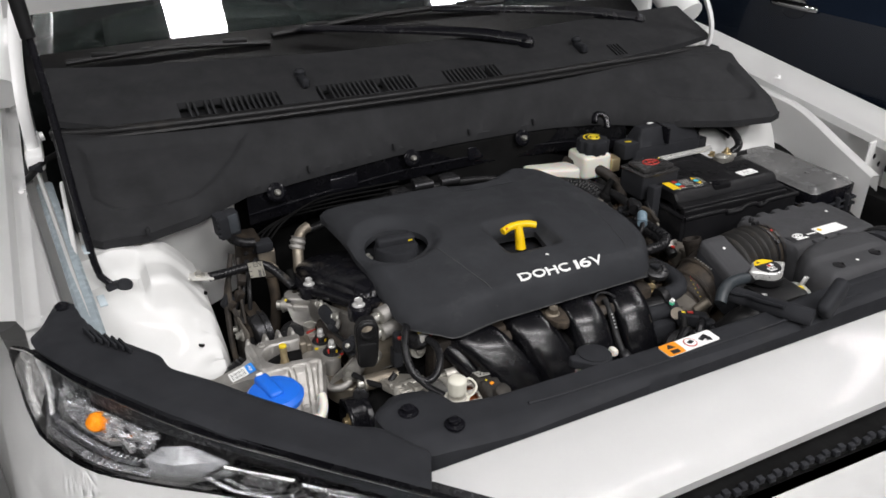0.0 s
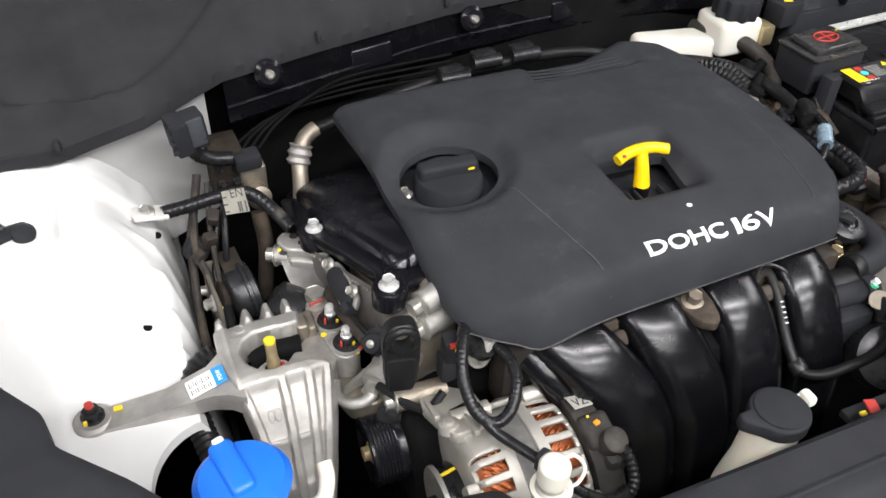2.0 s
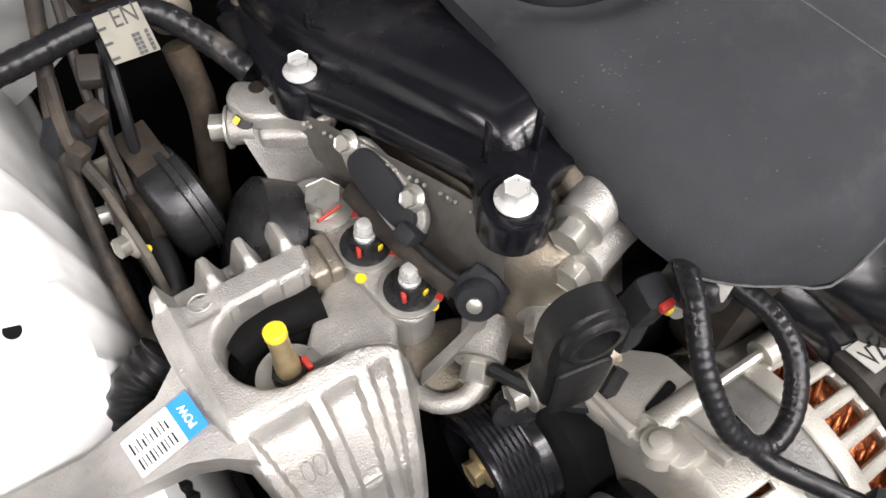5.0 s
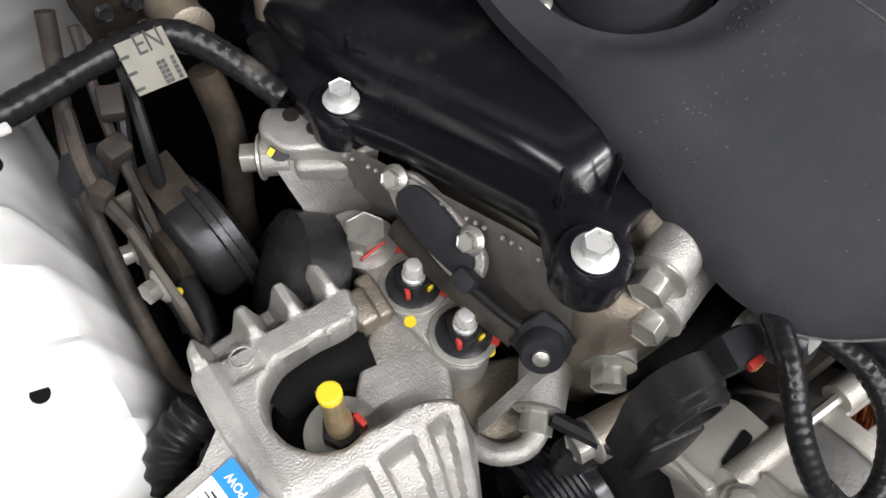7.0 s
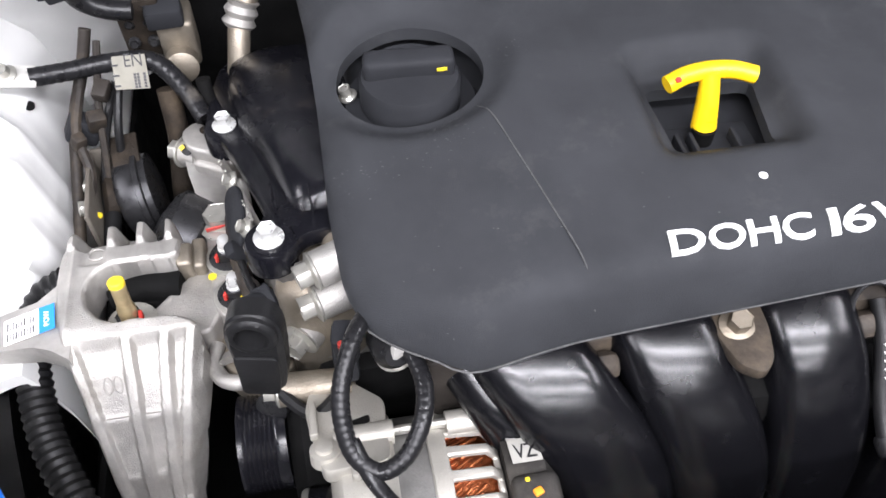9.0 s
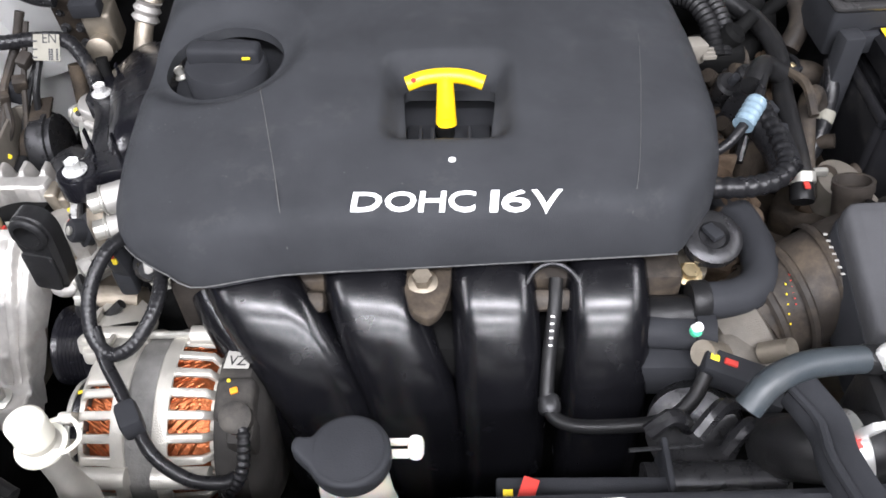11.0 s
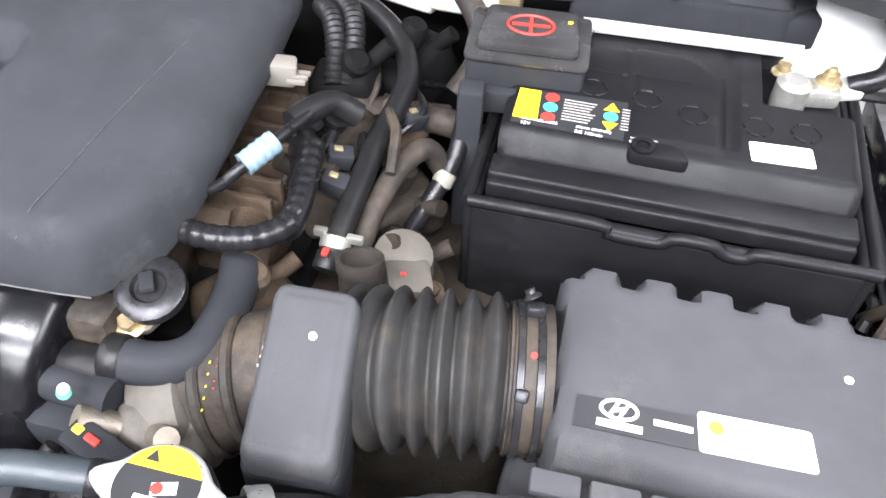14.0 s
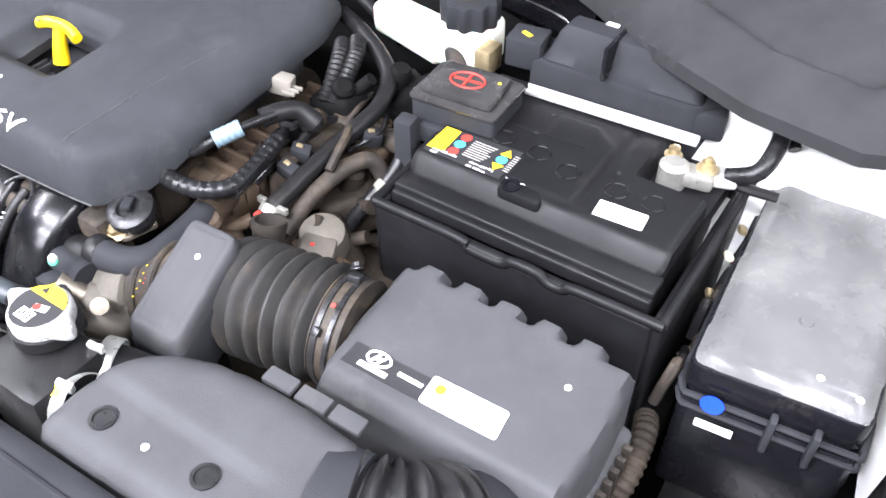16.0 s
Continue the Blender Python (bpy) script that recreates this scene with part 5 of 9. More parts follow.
bm = BM(); tube(bm, [(0.277, 1.066, 0.779), (0.2745, 1.050, 0.778), (0.281, 1.035, 0.780), (0.294, 1.028, 0.784), (0.305, 1.031, 0.788)], 0.0058, n=12, step=0.004); part("rim", bm, ALU, case)
bm = BM()
loft(bm, [[(0.279, 1.046, 0.786), (0.283, 1.053, 0.786), (0.283, 1.055, 0.776), (0.278, 1.048, 0.776)], [(0.300, 1.046, 0.802), (0.304, 1.053, 0.802), (0.304, 1.056, 0.785), (0.299, 1.048, 0.785)], [(0.318, 1.046, 0.818), (0.322, 1.053, 0.818), (0.322, 1.056, 0.795), (0.318, 1.048, 0.795)]])
bevel_all(bm, 0.0012, 2)
part("brace_rib", bm, ALU, case)
bm = BM(); lathe(bm, [(0.010, 0), (0.012, 0.004), (0.012, 0.012), (0.008, 0.014)], (0.318, 1.018, 0.772), (-0.4, -0.8, 0.3), 20); part("hose_stub", bm, STEEL_DARK, case)
# cam sensor: an oval plate on two bolts and its cable guard
n_s = Vector((-0.78, -0.12, 0.62)).normalized()
u_s = Vector((0.06, -1.0, -0.10)); u_s = (u_s - n_s * u_s.dot(n_s)).normalized()
m_sens = Matrix.Translation((0.306, 1.128, 0.848)) @ Matrix((u_s, n_s.cross(u_s), n_s)).transposed().to_4x4()
bm = BM(); slab(bm, rnd([(-0.038, -0.006), (-0.030, 0.010), (0.0, 0.013), (0.030, 0.011), (0.036, -0.004), (0.024, -0.013), (-0.02, -0.013)], 0.010), -0.006, 0.000, bev=0.002, m=m_sens); part("sensor_seat", bm, ALU, case)
bm = BM(); slab(bm, rnd([(-0.026, -0.004), (-0.022, 0.009), (-0.004, 0.012), (0.018, 0.010), (0.030, 0.004), (0.028, -0.007), (0.004, -0.0105), (-0.018, -0.010)], 0.008), 0.0, 0.0045, bev=0.0015, m=m_sens); part("sensor_plate", bm, BLACK, case, "black oval sensor plate")
for lx, ly in ((-0.031, 0.001), (0.019, 0.011)):
    bolt(case, m_sens @ Vector((lx, ly, 0.0015)), n_s, 0.0085, 0.0045, name="sensor_bolt")
bm = BM(); box(bm, (0.3045, 1.098, 0.843), (0.010, 0.012, 0.020), (10, -38, 5), bev=0.003); part("sensor_plug", bm, BLACK, case, "black sensor plug")
bm = BM(); tube(bm, [(0.297, 1.150, 0.826), (0.2995, 1.118, 0.829), (0.304, 1.090, 0.830), (0.311, 1.066, 0.828)], 0.0066, n=10, step=0.005, flat=0.55); part("cable_guard", bm, DUSTY, case, "dusty dark cable guard")
bm = BM(); tube(bm, [(0.305, 1.096, 0.838), (0.310, 1.076, 0.836), (0.315, 1.062, 0.835)], 0.0028, n=8, step=0.005); part("sensor_lead", bm, RUBBER, case)
ax_p = Vector((-0.62, -0.55, 0.55))
bm = BM(); lathe(bm, [(0.0135, -0.004), (0.0135, 0.002), (0.0105, 0.004), (0.0105, 0.012), (0.009, 0.014)], (0.319, 1.056, 0.832), ax_p, 22)
box(bm, (0.319, 1.056, 0.833), (0.024, 0.024, 0.004), (40, -42, 0), bev=0.003)
part("sensor", bm, BLACK, case, "black crank sensor")
bm = BM(); lathe(bm, [(0.004, 0.013), (0.004, 0.016), (0.002, 0.017)], (0.319, 1.056, 0.832), ax_p, 14); part("sensor_pin", bm, STEEL, case)

head = thing("valve_cover_end", (0.34, 1.13, 0.86), "glossy black plastic valve cover end with flange bolts", "valve cover")
lean = Matrix(((1, 0, 0, 0), (0, 1, 0, 0), (0, -0.222, 1, 1.2 * 0.222), (0, 0, 0, 1)))
vo = [(0.288, 1.275), (0.285, 1.216), (0.293, 1.198), (0.307, 1.166), (0.321, 1.122), (0.3315, 1.086), (0.3185, 1.066), (0.321, 1.048), (0.335, 1.0405), (0.348, 1.046), (0.354, 1.060), (0.378, 1.064), (0.42, 1.07), (0.42, 1.33), (0.315, 1.33), (0.293, 1.31)]
bm = BM(); slab(bm, rnd(vo, 0.010), 0.850, 0.866, bev=0.003, m=lean); part("flange", bm, GLOSS, head)
bm = BM()
rings = []
for y, k in ((1.082, 0.02), (1.085, 0.30), (1.091, 0.58), (1.102, 0.80), (1.125, 0.95), (1.16, 1.0), (1.20, 1.0), (1.25, 1.0), (1.29, 0.95), (1.312, 0.6), (1.320, 0.05)):
    x0 = float(np.interp(y, (1.082, 1.10, 1.13, 1.165, 1.20, 1.25, 1.32), (0.352, 0.344, 0.334, 0.323, 0.3115, 0.302, 0.302)))
    base = 0.862 - 0.222 * (y - 1.2)
    rings.append([(x0 + 0.115 * (1 - math.cos(q)) * 0.5, y, base + k * 0.030 * math.sin(q) ** 0.62) for q in np.linspace(0, math.pi, 17)])
loft(bm, rings, close=False)
bmesh.ops.recalc_face_normals(bm, faces=bm.faces[:])
bmesh.ops.solidify(bm, geom=bm.faces[:], thickness=0.002)
part("dome", bm, GLOSS, head, "smooth domed cover over the timing chain")
for x, y, z in ((0.301, 1.2045, 0.866), (0.3335, 1.0570, 0.899)):
    bm = BM(); lathe(bm, [(0.0165, -0.020), (0.0165, -0.002), (0.015, 0.0)], (x, y, z), n=26)
    part("bolt_boss", bm, GLOSS, head)
    bm = BM(); hex_bolt(bm, (x, y, z + 0.001), (0, 0, 1), 0.0105 if y > 1.1 else 0.0112, 0.008)
    part("flange_bolt", bm, SILVER, head, "bright flange bolt")
for x, y, z in ((0.338, 1.086, 0.906), (0.362, 1.080, 0.906), (0.316, 1.222, 0.876)):
    bm = BM(); box(bm, (x, y, z), (0.0016, 0.005, 0.026), bev=0.0006)
    part("rib", bm, GLOSS, head)

# ---- engine mount ----
mount = thing("engine_mount", (0.23, 1.06, 0.70), "cast aluminium engine mount bracket with ribs and a support arm", "engine mount")
RIB_Y = (0.955, 0.990, 1.008, 1.025, 1.045, 1.060)
RIBS = [(0.202, 0.199, 0.196, 0.193, 0.188, 0.184), (0.217, 0.2185, 0.2205, 0.2225, 0.2235, 0.2235), (0.232, 0.236, 0.241, 0.2445, 0.248, 0.250), (0.240, 0.244, 0.2525, 0.259, 0.265, 0.269)]
mount_out = [(0.2015, 0.957), (0.1945, 0.99), (0.1885, 1.025), (0.181, 1.057), (0.176, 1.078), (0.173, 1.105), (0.1735, 1.130), (0.178, 1.145), (0.186, 1.1515), (0.250, 1.155), (0.2575, 1.147), (0.2595, 1.134), (0.2575, 1.1195), (0.246, 1.1175), (0.230, 1.1195), (0.211, 1.1195), (0.199, 1.1115), (0.1935, 1.097),
             (0.1965, 1.082), (0.205, 1.0715), (0.218, 1.066), (0.229, 1.0685), (0.238, 1.0665), (0.250, 1.068), (0.262, 1.0640), (0.270, 1.060), (0.2735, 1.052), (0.2715, 1.040), (0.2585, 1.008), (0.249, 0.990), (0.2445, 0.957)]


def mount_height(x, y, d):
    """Flat top round the window, a rounded shoulder and a steep ribbed front with sunken pockets."""
    z = np.interp(y, (0.955, 0.974, 0.984, 0.997, 1.017, 1.038, 1.048, 1.056, 1.064), (0.700, 0.703, 0.714, 0.744, 0.782, 0.809, 0.818, 0.8235, 0.8255))
    near = np.full(np.shape(x), 1.0)
    for r in RIBS:
        near = np.minimum(near, np.abs(x - np.interp(y, RIB_Y, r)) - 0.0026)
    pocket = step_in(near, 0.0, 0.0032) * (1 - step_in(y, 1.050, 1.0575)) * step_in(y, 0.979, 0.984)
    bar = np.exp(-((y - 1.0165) / 0.0022) ** 2) + np.exp(-((y - 0.9935) / 0.0022) ** 2)
    z = z - (0.0085 - 0.0042 * np.minimum(1, bar)) * pocket
    # long low ridge down the outer wall, panel sunk between it and the window
    ridge = np.exp(-((x - 0.1845) / 0.0022) ** 2) * step_in(y, 1.055, 1.065)
    z = z + 0.0022 * ridge
    panel = step_in(y, 1.118, 1.122) * (1 - step_in(y, 1.137, 1.141)) * step_in(x, 0.187, 0.191) * (1 - step_in(x, 0.203, 0.207))
    z = z - 0.003 * panel
    # scallops along the back edge, between four teeth
    teeth = np.full(np.shape(x), 1.0)
    for q in (0.181, 0.2095, 0.2305, 0.251):
        teeth = np.minimum(teeth, np.abs(x - q))
    back = step_in(y, 1.1335, 1.139)
    z = z - 0.016 * back * step_in(teeth, 0.0022, 0.0085) + 0.004 * back * (1 - step_in(teeth, 0.001, 0.005))
    return z - 0.003 * (1 - step_in(d, 0.0, 0.0022))


bm = BM(); sheet(bm, rnd(mount_out, 0.004, 3), mount_height, 0.0013, skirt=0.030)
part("bracket", bm, ALU, mount)
bm = BM(); tube(bm, [(0.199 + 0.006 * math.cos(a), 1.1305 + 0.005 * math.sin(a), 0.8232) for a in np.linspace(0, 5.6, 12)], 0.0007, n=6, step=0.002); part("cast_mark", bm, ALU, mount)
for qx in (0.206, 0.2125):
    bm = BM(); tube(bm, [(qx + 0.0028 * math.cos(a), 1.0335 + 0.0040 * math.sin(a), 0.7955 + 0.005 * math.sin(a)) for a in np.linspace(0, 2 * math.pi, 12)], 0.0006, n=6, step=0.002); part("cast_mark", bm, ALU, mount)
bm = BM()
loft(bm, [[(0.196, 1.045, 0.80), (0.266, 1.045, 0.80), (0.266, 1.058, 0.79), (0.196, 1.060, 0.79)], [(0.206, 0.985, 0.69), (0.240, 0.985, 0.69), (0.240, 1.03, 0.69), (0.206, 1.03, 0.69)], [(0.206, 0.96, 0.682), (0.240, 0.96, 0.682), (0.240, 1.02, 0.67), (0.206, 1.02, 0.67)]])
part("front_web", bm, ALU_DIRTY, mount)
bm = BM(); slab(bm, rnd([(0.2535, 1.112), (0.264, 1.121), (0.278, 1.126), (0.285, 1.082), (0.276, 1.064), (0.240, 1.064), (0.226, 1.072), (0.232, 1.088)], 0.006), 0.770, 0.7995, bev=0.003, seg=3); part("window_floor", bm, ALU, mount, "flat cast floor beside the window")
bm = BM(); box(bm, (0.2605, 1.128, 0.790), (0.012, 0.020, 0.060), (8, 0, 0), bev=0.003, seg=3); box(bm, (0.270, 1.132, 0.785), (0.010, 0.026, 0.060), (8, 0, 0), bev=0.003, seg=3); part("post", bm, ALU_DIRTY, mount, "stained cast post")
bm = BM(); hex_bolt(bm, (0.219, 0.969, 0.7035), (0, -0.15, 1), 0.0145, 0.009); part("foot_bolt", bm, STEEL, mount, "steel foot bolt with a red mark")
bm = BM(); box(bm, (0.219, 0.9675, 0.7155), (0.003, 0.010, 0.0008), (0, 0, 10), bev=0); part("foot_mark", bm, RED, mount)
bm = BM()
loft(bm, [[(0.188, 1.122, 0.824), (0.188, 1.042, 0.822), (0.188, 1.042, 0.795), (0.188, 1.120, 0.80)], [(0.174, 1.106, 0.8235), (0.174, 1.053, 0.820), (0.174, 1.056, 0.795), (0.174, 1.104, 0.80)], [(0.160, 1.096, 0.820), (0.160, 1.060, 0.817), (0.160, 1.062, 0.795), (0.160, 1.095, 0.80)],
          [(0.12, 1.091, 0.811), (0.12, 1.066, 0.809), (0.12, 1.068, 0.792), (0.12, 1.09, 0.794)], [(0.06, 1.100, 0.798), (0.06, 1.074, 0.796), (0.06, 1.076, 0.784), (0.06, 1.098, 0.785)]])
bevel_all(bm, 0.004, 3)
lathe(bm, [(0.019, -0.012), (0.019, 0.0), (0.016, 0.003)], (0.052, 1.092, 0.796), n=24)
part("support_arm", bm, ALU, mount)
bm = BM(); lathe(bm, [(0.011, 0), (0.011, 0.003)], (0.052, 1.092, 0.799), n=20); hex_bolt(bm, (0.052, 1.092, 0.801), (0, 0, 1), 0.015, 0.009, flange=False, stud=0.004)
part("arm_nut", bm, STEEL_DARK, mount, "dark nut with red and yellow marks")
bm = BM(); lathe(bm, [(0.004, 0), (0.004, 0.004)], (0.052, 1.092, 0.8135), n=12); part("red_mark", bm, RED, mount)
bm = BM(); box(bm, (0.075, 1.090, 0.8035), (0.008, 0.006, 0.001), bev=0); part("yellow_mark", bm, MARK, mount)
bm = BM(); box(bm, (0.046, 1.080, 0.806), (0.003, 0.003, 0.004), bev=0); part("yellow_mark", bm, MARK, mount)
arm_m = Matrix.Translation((0.1605, 1.0785, 0.8175)) @ Matrix.Rotation(radians(-13), 4, "Y") @ Matrix.Rotation(radians(4), 4, "X") @ Matrix.Rotation(radians(6), 4, "Z")
bm = BM(); slab(bm, rnd([(-0.022, -0.0105), (0.004, -0.0105), (0.004, 0.0105), (-0.022, 0.0105)], 0.001, 2), 0.0022, 0.0028, bev=0, m=arm_m); lab = part("part_label", bm, PAPER, mount, "white barcode label with a blue end")
bm = BM(); slab(bm, [(0.004, -0.0105), (0.0155, -0.0105), (0.0155, 0.0105), (0.004, 0.0105)], 0.0022, 0.0028, bev=0, m=arm_m); part("blue_end", bm, LABEL_BLUE, lab)
bm = BM()
for i in range(10):
    w = (0.0010, 0.0005, 0.0007)[i % 3]
    for y0, y1 in ((-0.008, -0.002), (0.0005, 0.007 - 0.002 * (i % 2))):
        slab(bm, [(-0.0195 + 0.0021 * i, y0), (-0.0195 + 0.0021 * i + w, y0), (-0.0195 + 0.0021 * i + w, y1), (-0.0195 + 0.0021 * i, y1)], 0.0028, 0.0030, bev=0, m=arm_m)
part("barcode", bm, INK, lab, kind="stuff")
bm = BM(); lettering(bm, "POW", (0, 0, 0), 0.0125, arm_m @ Matrix.Translation((0.0118, -0.0065, 0.0030)) @ Matrix.Rotation(radians(90), 4, "Z"), bold=0.02, depth=0, height=0.0042); part("print", bm, PAPER, lab)
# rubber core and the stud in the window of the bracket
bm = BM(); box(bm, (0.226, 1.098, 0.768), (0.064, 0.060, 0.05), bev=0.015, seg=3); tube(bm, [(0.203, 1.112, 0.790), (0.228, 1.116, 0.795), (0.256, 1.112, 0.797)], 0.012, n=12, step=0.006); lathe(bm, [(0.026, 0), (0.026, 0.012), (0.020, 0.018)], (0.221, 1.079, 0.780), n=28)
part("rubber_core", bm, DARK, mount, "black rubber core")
bm = BM(); lathe(bm, [(0.0185, 0.0), (0.0185, 0.002), (0.014, 0.003)], (0.2215, 1.0795, 0.800), n=28); part("washer", bm, STEEL, mount, "pale steel washer")
bm = BM(); hex_bolt(bm, (0.2215, 1.0795, 0.802), (0, 0, 1), 0.017, 0.010, flange=False); part("stud_nut", bm, STEEL_DARK, mount, "dark nut with a red mark")
bm = BM(); lathe(bm, [(0.0066, 0), (0.0066, 0.013), (0.0054, 0.016), (0.0054, 0.036)], (0.2215, 1.0795, 0.806), (0, 0.16, 1), n=18)
part("centre_stud", bm, BRASS, mount, "plated stud with a yellow tip")
bm = BM(); lathe(bm, [(0.0058, 0), (0.0058, 0.0035), (0.005, 0.0042)], (0.2215, 1.0850, 0.8405), (0, 0.16, 1), n=18)
part("yellow_tip", bm, MARK, mount)
bm = BM(); box(bm, (0.2305, 1.077, 0.811), (0.003, 0.008, 0.008), (0, 0, 10), bev=0.001); part("red_spot", bm, RED, mount)

arm = thing("mount_plate", (0.29, 1.12, 0.78), "cast engine-side mount plate with three fixings", "mount plate")
bm = BM(); slab(bm, rnd([(0.2705, 1.178), (0.281, 1.186), (0.294, 1.182), (0.298, 1.165), (0.304, 1.125), (0.3095, 1.082), (0.304, 1.0715), (0.290, 1.0695), (0.281, 1.079), (0.2755, 1.125)], 0.008), 0.760, 0.806, bev=0.0025, seg=3)
part("plate", bm, ALU, arm)
bm = BM(); hex_bolt(bm, (0.2850, 1.1600, 0.806), (0, 0, 1), 0.0190, 0.012); part("hex_bolt", bm, STEEL, arm, "plated hex bolt with red and yellow marks")
bm = BM(); box(bm, (0.2835, 1.1505, 0.8125), (0.016, 0.0012, 0.006), (20, 0, 8), bev=0.0005); part("red_mark", bm, RED, arm)
bm = BM(); box(bm, (0.2895, 1.1525, 0.8135), (0.0025, 0.0014, 0.009), (15, 0, 35), bev=0.0003); part("yellow_mark", bm, MARK, arm)
bm = BM(); box(bm, (0.2965, 1.1475, 0.8065), (0.010, 0.004, 0.0010), (0, 0, -30), bev=0); part("red_mark", bm, RED, arm)
for x, y in ((0.2915, 1.1245), (0.2975, 1.0880)):
    bm = BM(); lathe(bm, [(0.0175, 0), (0.0175, 0.0018), (0.0165, 0.0022)], (x, y, 0.806), n=30); part("washer", bm, STEEL, arm)
    bm = BM(); hex_bolt(bm, (x, y, 0.808), (0, 0, 1), 0.0165, 0.009, flange=True); part("nut", bm, STEEL_DARK, arm, "dark flange nut with paint marks")
    bm = BM(); lathe(bm, [(0.0062, 0.008), (0.0062, 0.012), (0.0052, 0.013), (0.0055, 0.014), (0.0051, 0.015), (0.0055, 0.016), (0.0051, 0.017), (0.0055, 0.018), (0.0040, 0.021), (0.0028, 0.0215)], (x, y, 0.8085), n=16); part("stud", bm, SILVER, arm)
    bm = BM(); box(bm, (x - 0.0065, y - 0.0035, 0.8145), (0.0025, 0.009, 0.007), (0, 0, -20), bev=0.0008); part("red_mark", bm, RED, arm)
    bm = BM(); box(bm, (x + 0.0045, y - 0.0085, 0.8125), (0.0028, 0.0016, 0.007), (10, 0, 10), bev=0.0004); part("yellow_mark", bm, MARK, arm)
    bm = BM(); box(bm, (x + 0.011, y - 0.0125, 0.8085), (0.005, 0.004, 0.0010), (0, 0, 30), bev=0); part("red_mark", bm, RED, arm)
for x, y in ((0.2790, 1.1085), (0.3030, 1.0735)):
    bm = BM(); lathe(bm, [(0.0032, 0), (0.0032, 0.0006)], (x, y, 0.8061), n=12); part("yellow_dot", bm, MARK, arm)

eye = thing("lifting_eye", (0.33, 0.99, 0.84), "thick black lifting eye standing beside the timing case", "lifting eye")
bm = BM()
eye_up = Vector((0.06, 0.03, 1.0)).normalized()
eye_n = Vector((-0.16, -0.96, 0.10))
eye_w = eye_up.cross(eye_n).normalized()
eye_n = eye_w.cross(eye_up)
m_eye = Matrix.Translation((0.321, 0.9885, 0.8985)) @ Matrix((eye_w, eye_up, eye_n)).transposed().to_4x4()
loop_o = rnd([(-0.013, -0.060), (0.014, -0.060), (0.0165, -0.04), (0.017, -0.016), (0.0165, 0.006), (0.009, 0.0175), (-0.009, 0.0175), (-0.0165, 0.006), (-0.017, -0.012), (-0.0145, -0.026)], 0.010)
sheet(bm, loop_o, lambda x, y, d: 0 * x + 0.0035 * step_in(d, 0, 0.0035), 0.0018, [ellipse(0, 0.0015, 0.0098, 0.0098, 28)], skirt=0.013, m=m_eye)
part("plate", bm, RUBBER, eye)
bm = BM(); sheet(bm, ellipse(0, 0.0015, 0.0150, 0.0152, 36), lambda x, y, d: 0 * x + 0.0040 + 0.0022 * step_in(d, 0, 0.002), 0.0014, [ellipse(0, 0.0015, 0.0100, 0.0100, 28)], skirt=0.004, m=m_eye)
part("ring_bead", bm, RUBBER, eye)
bm = BM(); slab(bm, rnd([(-0.0115, -0.057), (0.0115, -0.057), (0.0135, -0.040), (0.0135, -0.018), (-0.0135, -0.018), (-0.012, -0.040)], 0.005), 0.003, 0.0062, bev=0.002, m=m_eye)
part("web", bm, RUBBER, eye)

# ---- alternator ----
alt = thing("alternator", (0.41, 0.905, 0.66), "pale aluminium alternator with copper windings behind its slots", "alternator")
AC, AR = Vector((0.0, 0.919, 0.742)), 0.076


def on_drum(x, degrees, out=0.0):
    """A point on the alternator's drum, the angle counted from the top towards the engine."""
    a = radians(degrees)
    return Vector((x, AC.y + (AR + out) * math.sin(a), AC.z + (AR + out) * math.cos(a)))


def alt_housing(x0, x1, first, last):
    """One end frame: a drum with long slots between its fins, from one angle to another."""
    bm = BM()
    n = 135
    xs = [x0, x0 + (x1 - x0) * 0.06, x0 + (x1 - x0) * 0.20, x0 + (x1 - x0) * 0.74, x0 + (x1 - x0) * 0.78, x1]
    rr = [AR * 0.66, AR * 0.86, AR * 0.97, AR, AR * 1.015, AR * 1.02]
    rings = [[bm.verts.new((x, AC.y + r * math.sin(2 * math.pi * i / n), AC.z + r * math.cos(2 * math.pi * i / n))) for i in range(n)] for x, r in zip(xs, rr)]
    for k, (a, b) in enumerate(zip(rings, rings[1:])):
        for i in range(n):
            at = 360 * (i + 0.5) / n
            at = at - 360 if at > 180 else at
            if k in (1, 2) and i % 5 in (1, 2, 3) and first < at < last:
                continue
            bm.faces.new((a[i], a[(i + 1) % n], b[(i + 1) % n], b[i]))
    bm.faces.new(rings[0])
    bmesh.ops.recalc_face_normals(bm, faces=bm.faces[:])
    bmesh.ops.solidify(bm, geom=bm.faces[:], thickness=0.0045)
    bevel_all(bm, 0.0010, 1, 40)
    return bm


part("drive_frame", alt_housing(0.350, 0.3925, -140, -8), ALT_ALU, alt)
part("rear_frame", alt_housing(0.460, 0.4135, -140, 26), ALT_ALU, alt)
bm = BM(); lathe(bm, [(AR * 0.985, 0.391), (AR * 0.985, 0.415)], AC, (1, 0, 0), 60); part("stator", bm, STATOR, alt, "grey laminated stator ring")
bm = BM(); lathe(bm, [(AR * 0.5, 0.356), (AR * 0.76, 0.358), (AR * 0.86, 0.372), (AR * 0.86, 0.392), (AR * 0.86, 0.440), (AR * 0.76, 0.454), (AR * 0.5, 0.456)], AC, (1, 0, 0), 60)
part("winding", bm, COPPER, alt, "copper wire windings")
bm = BM()
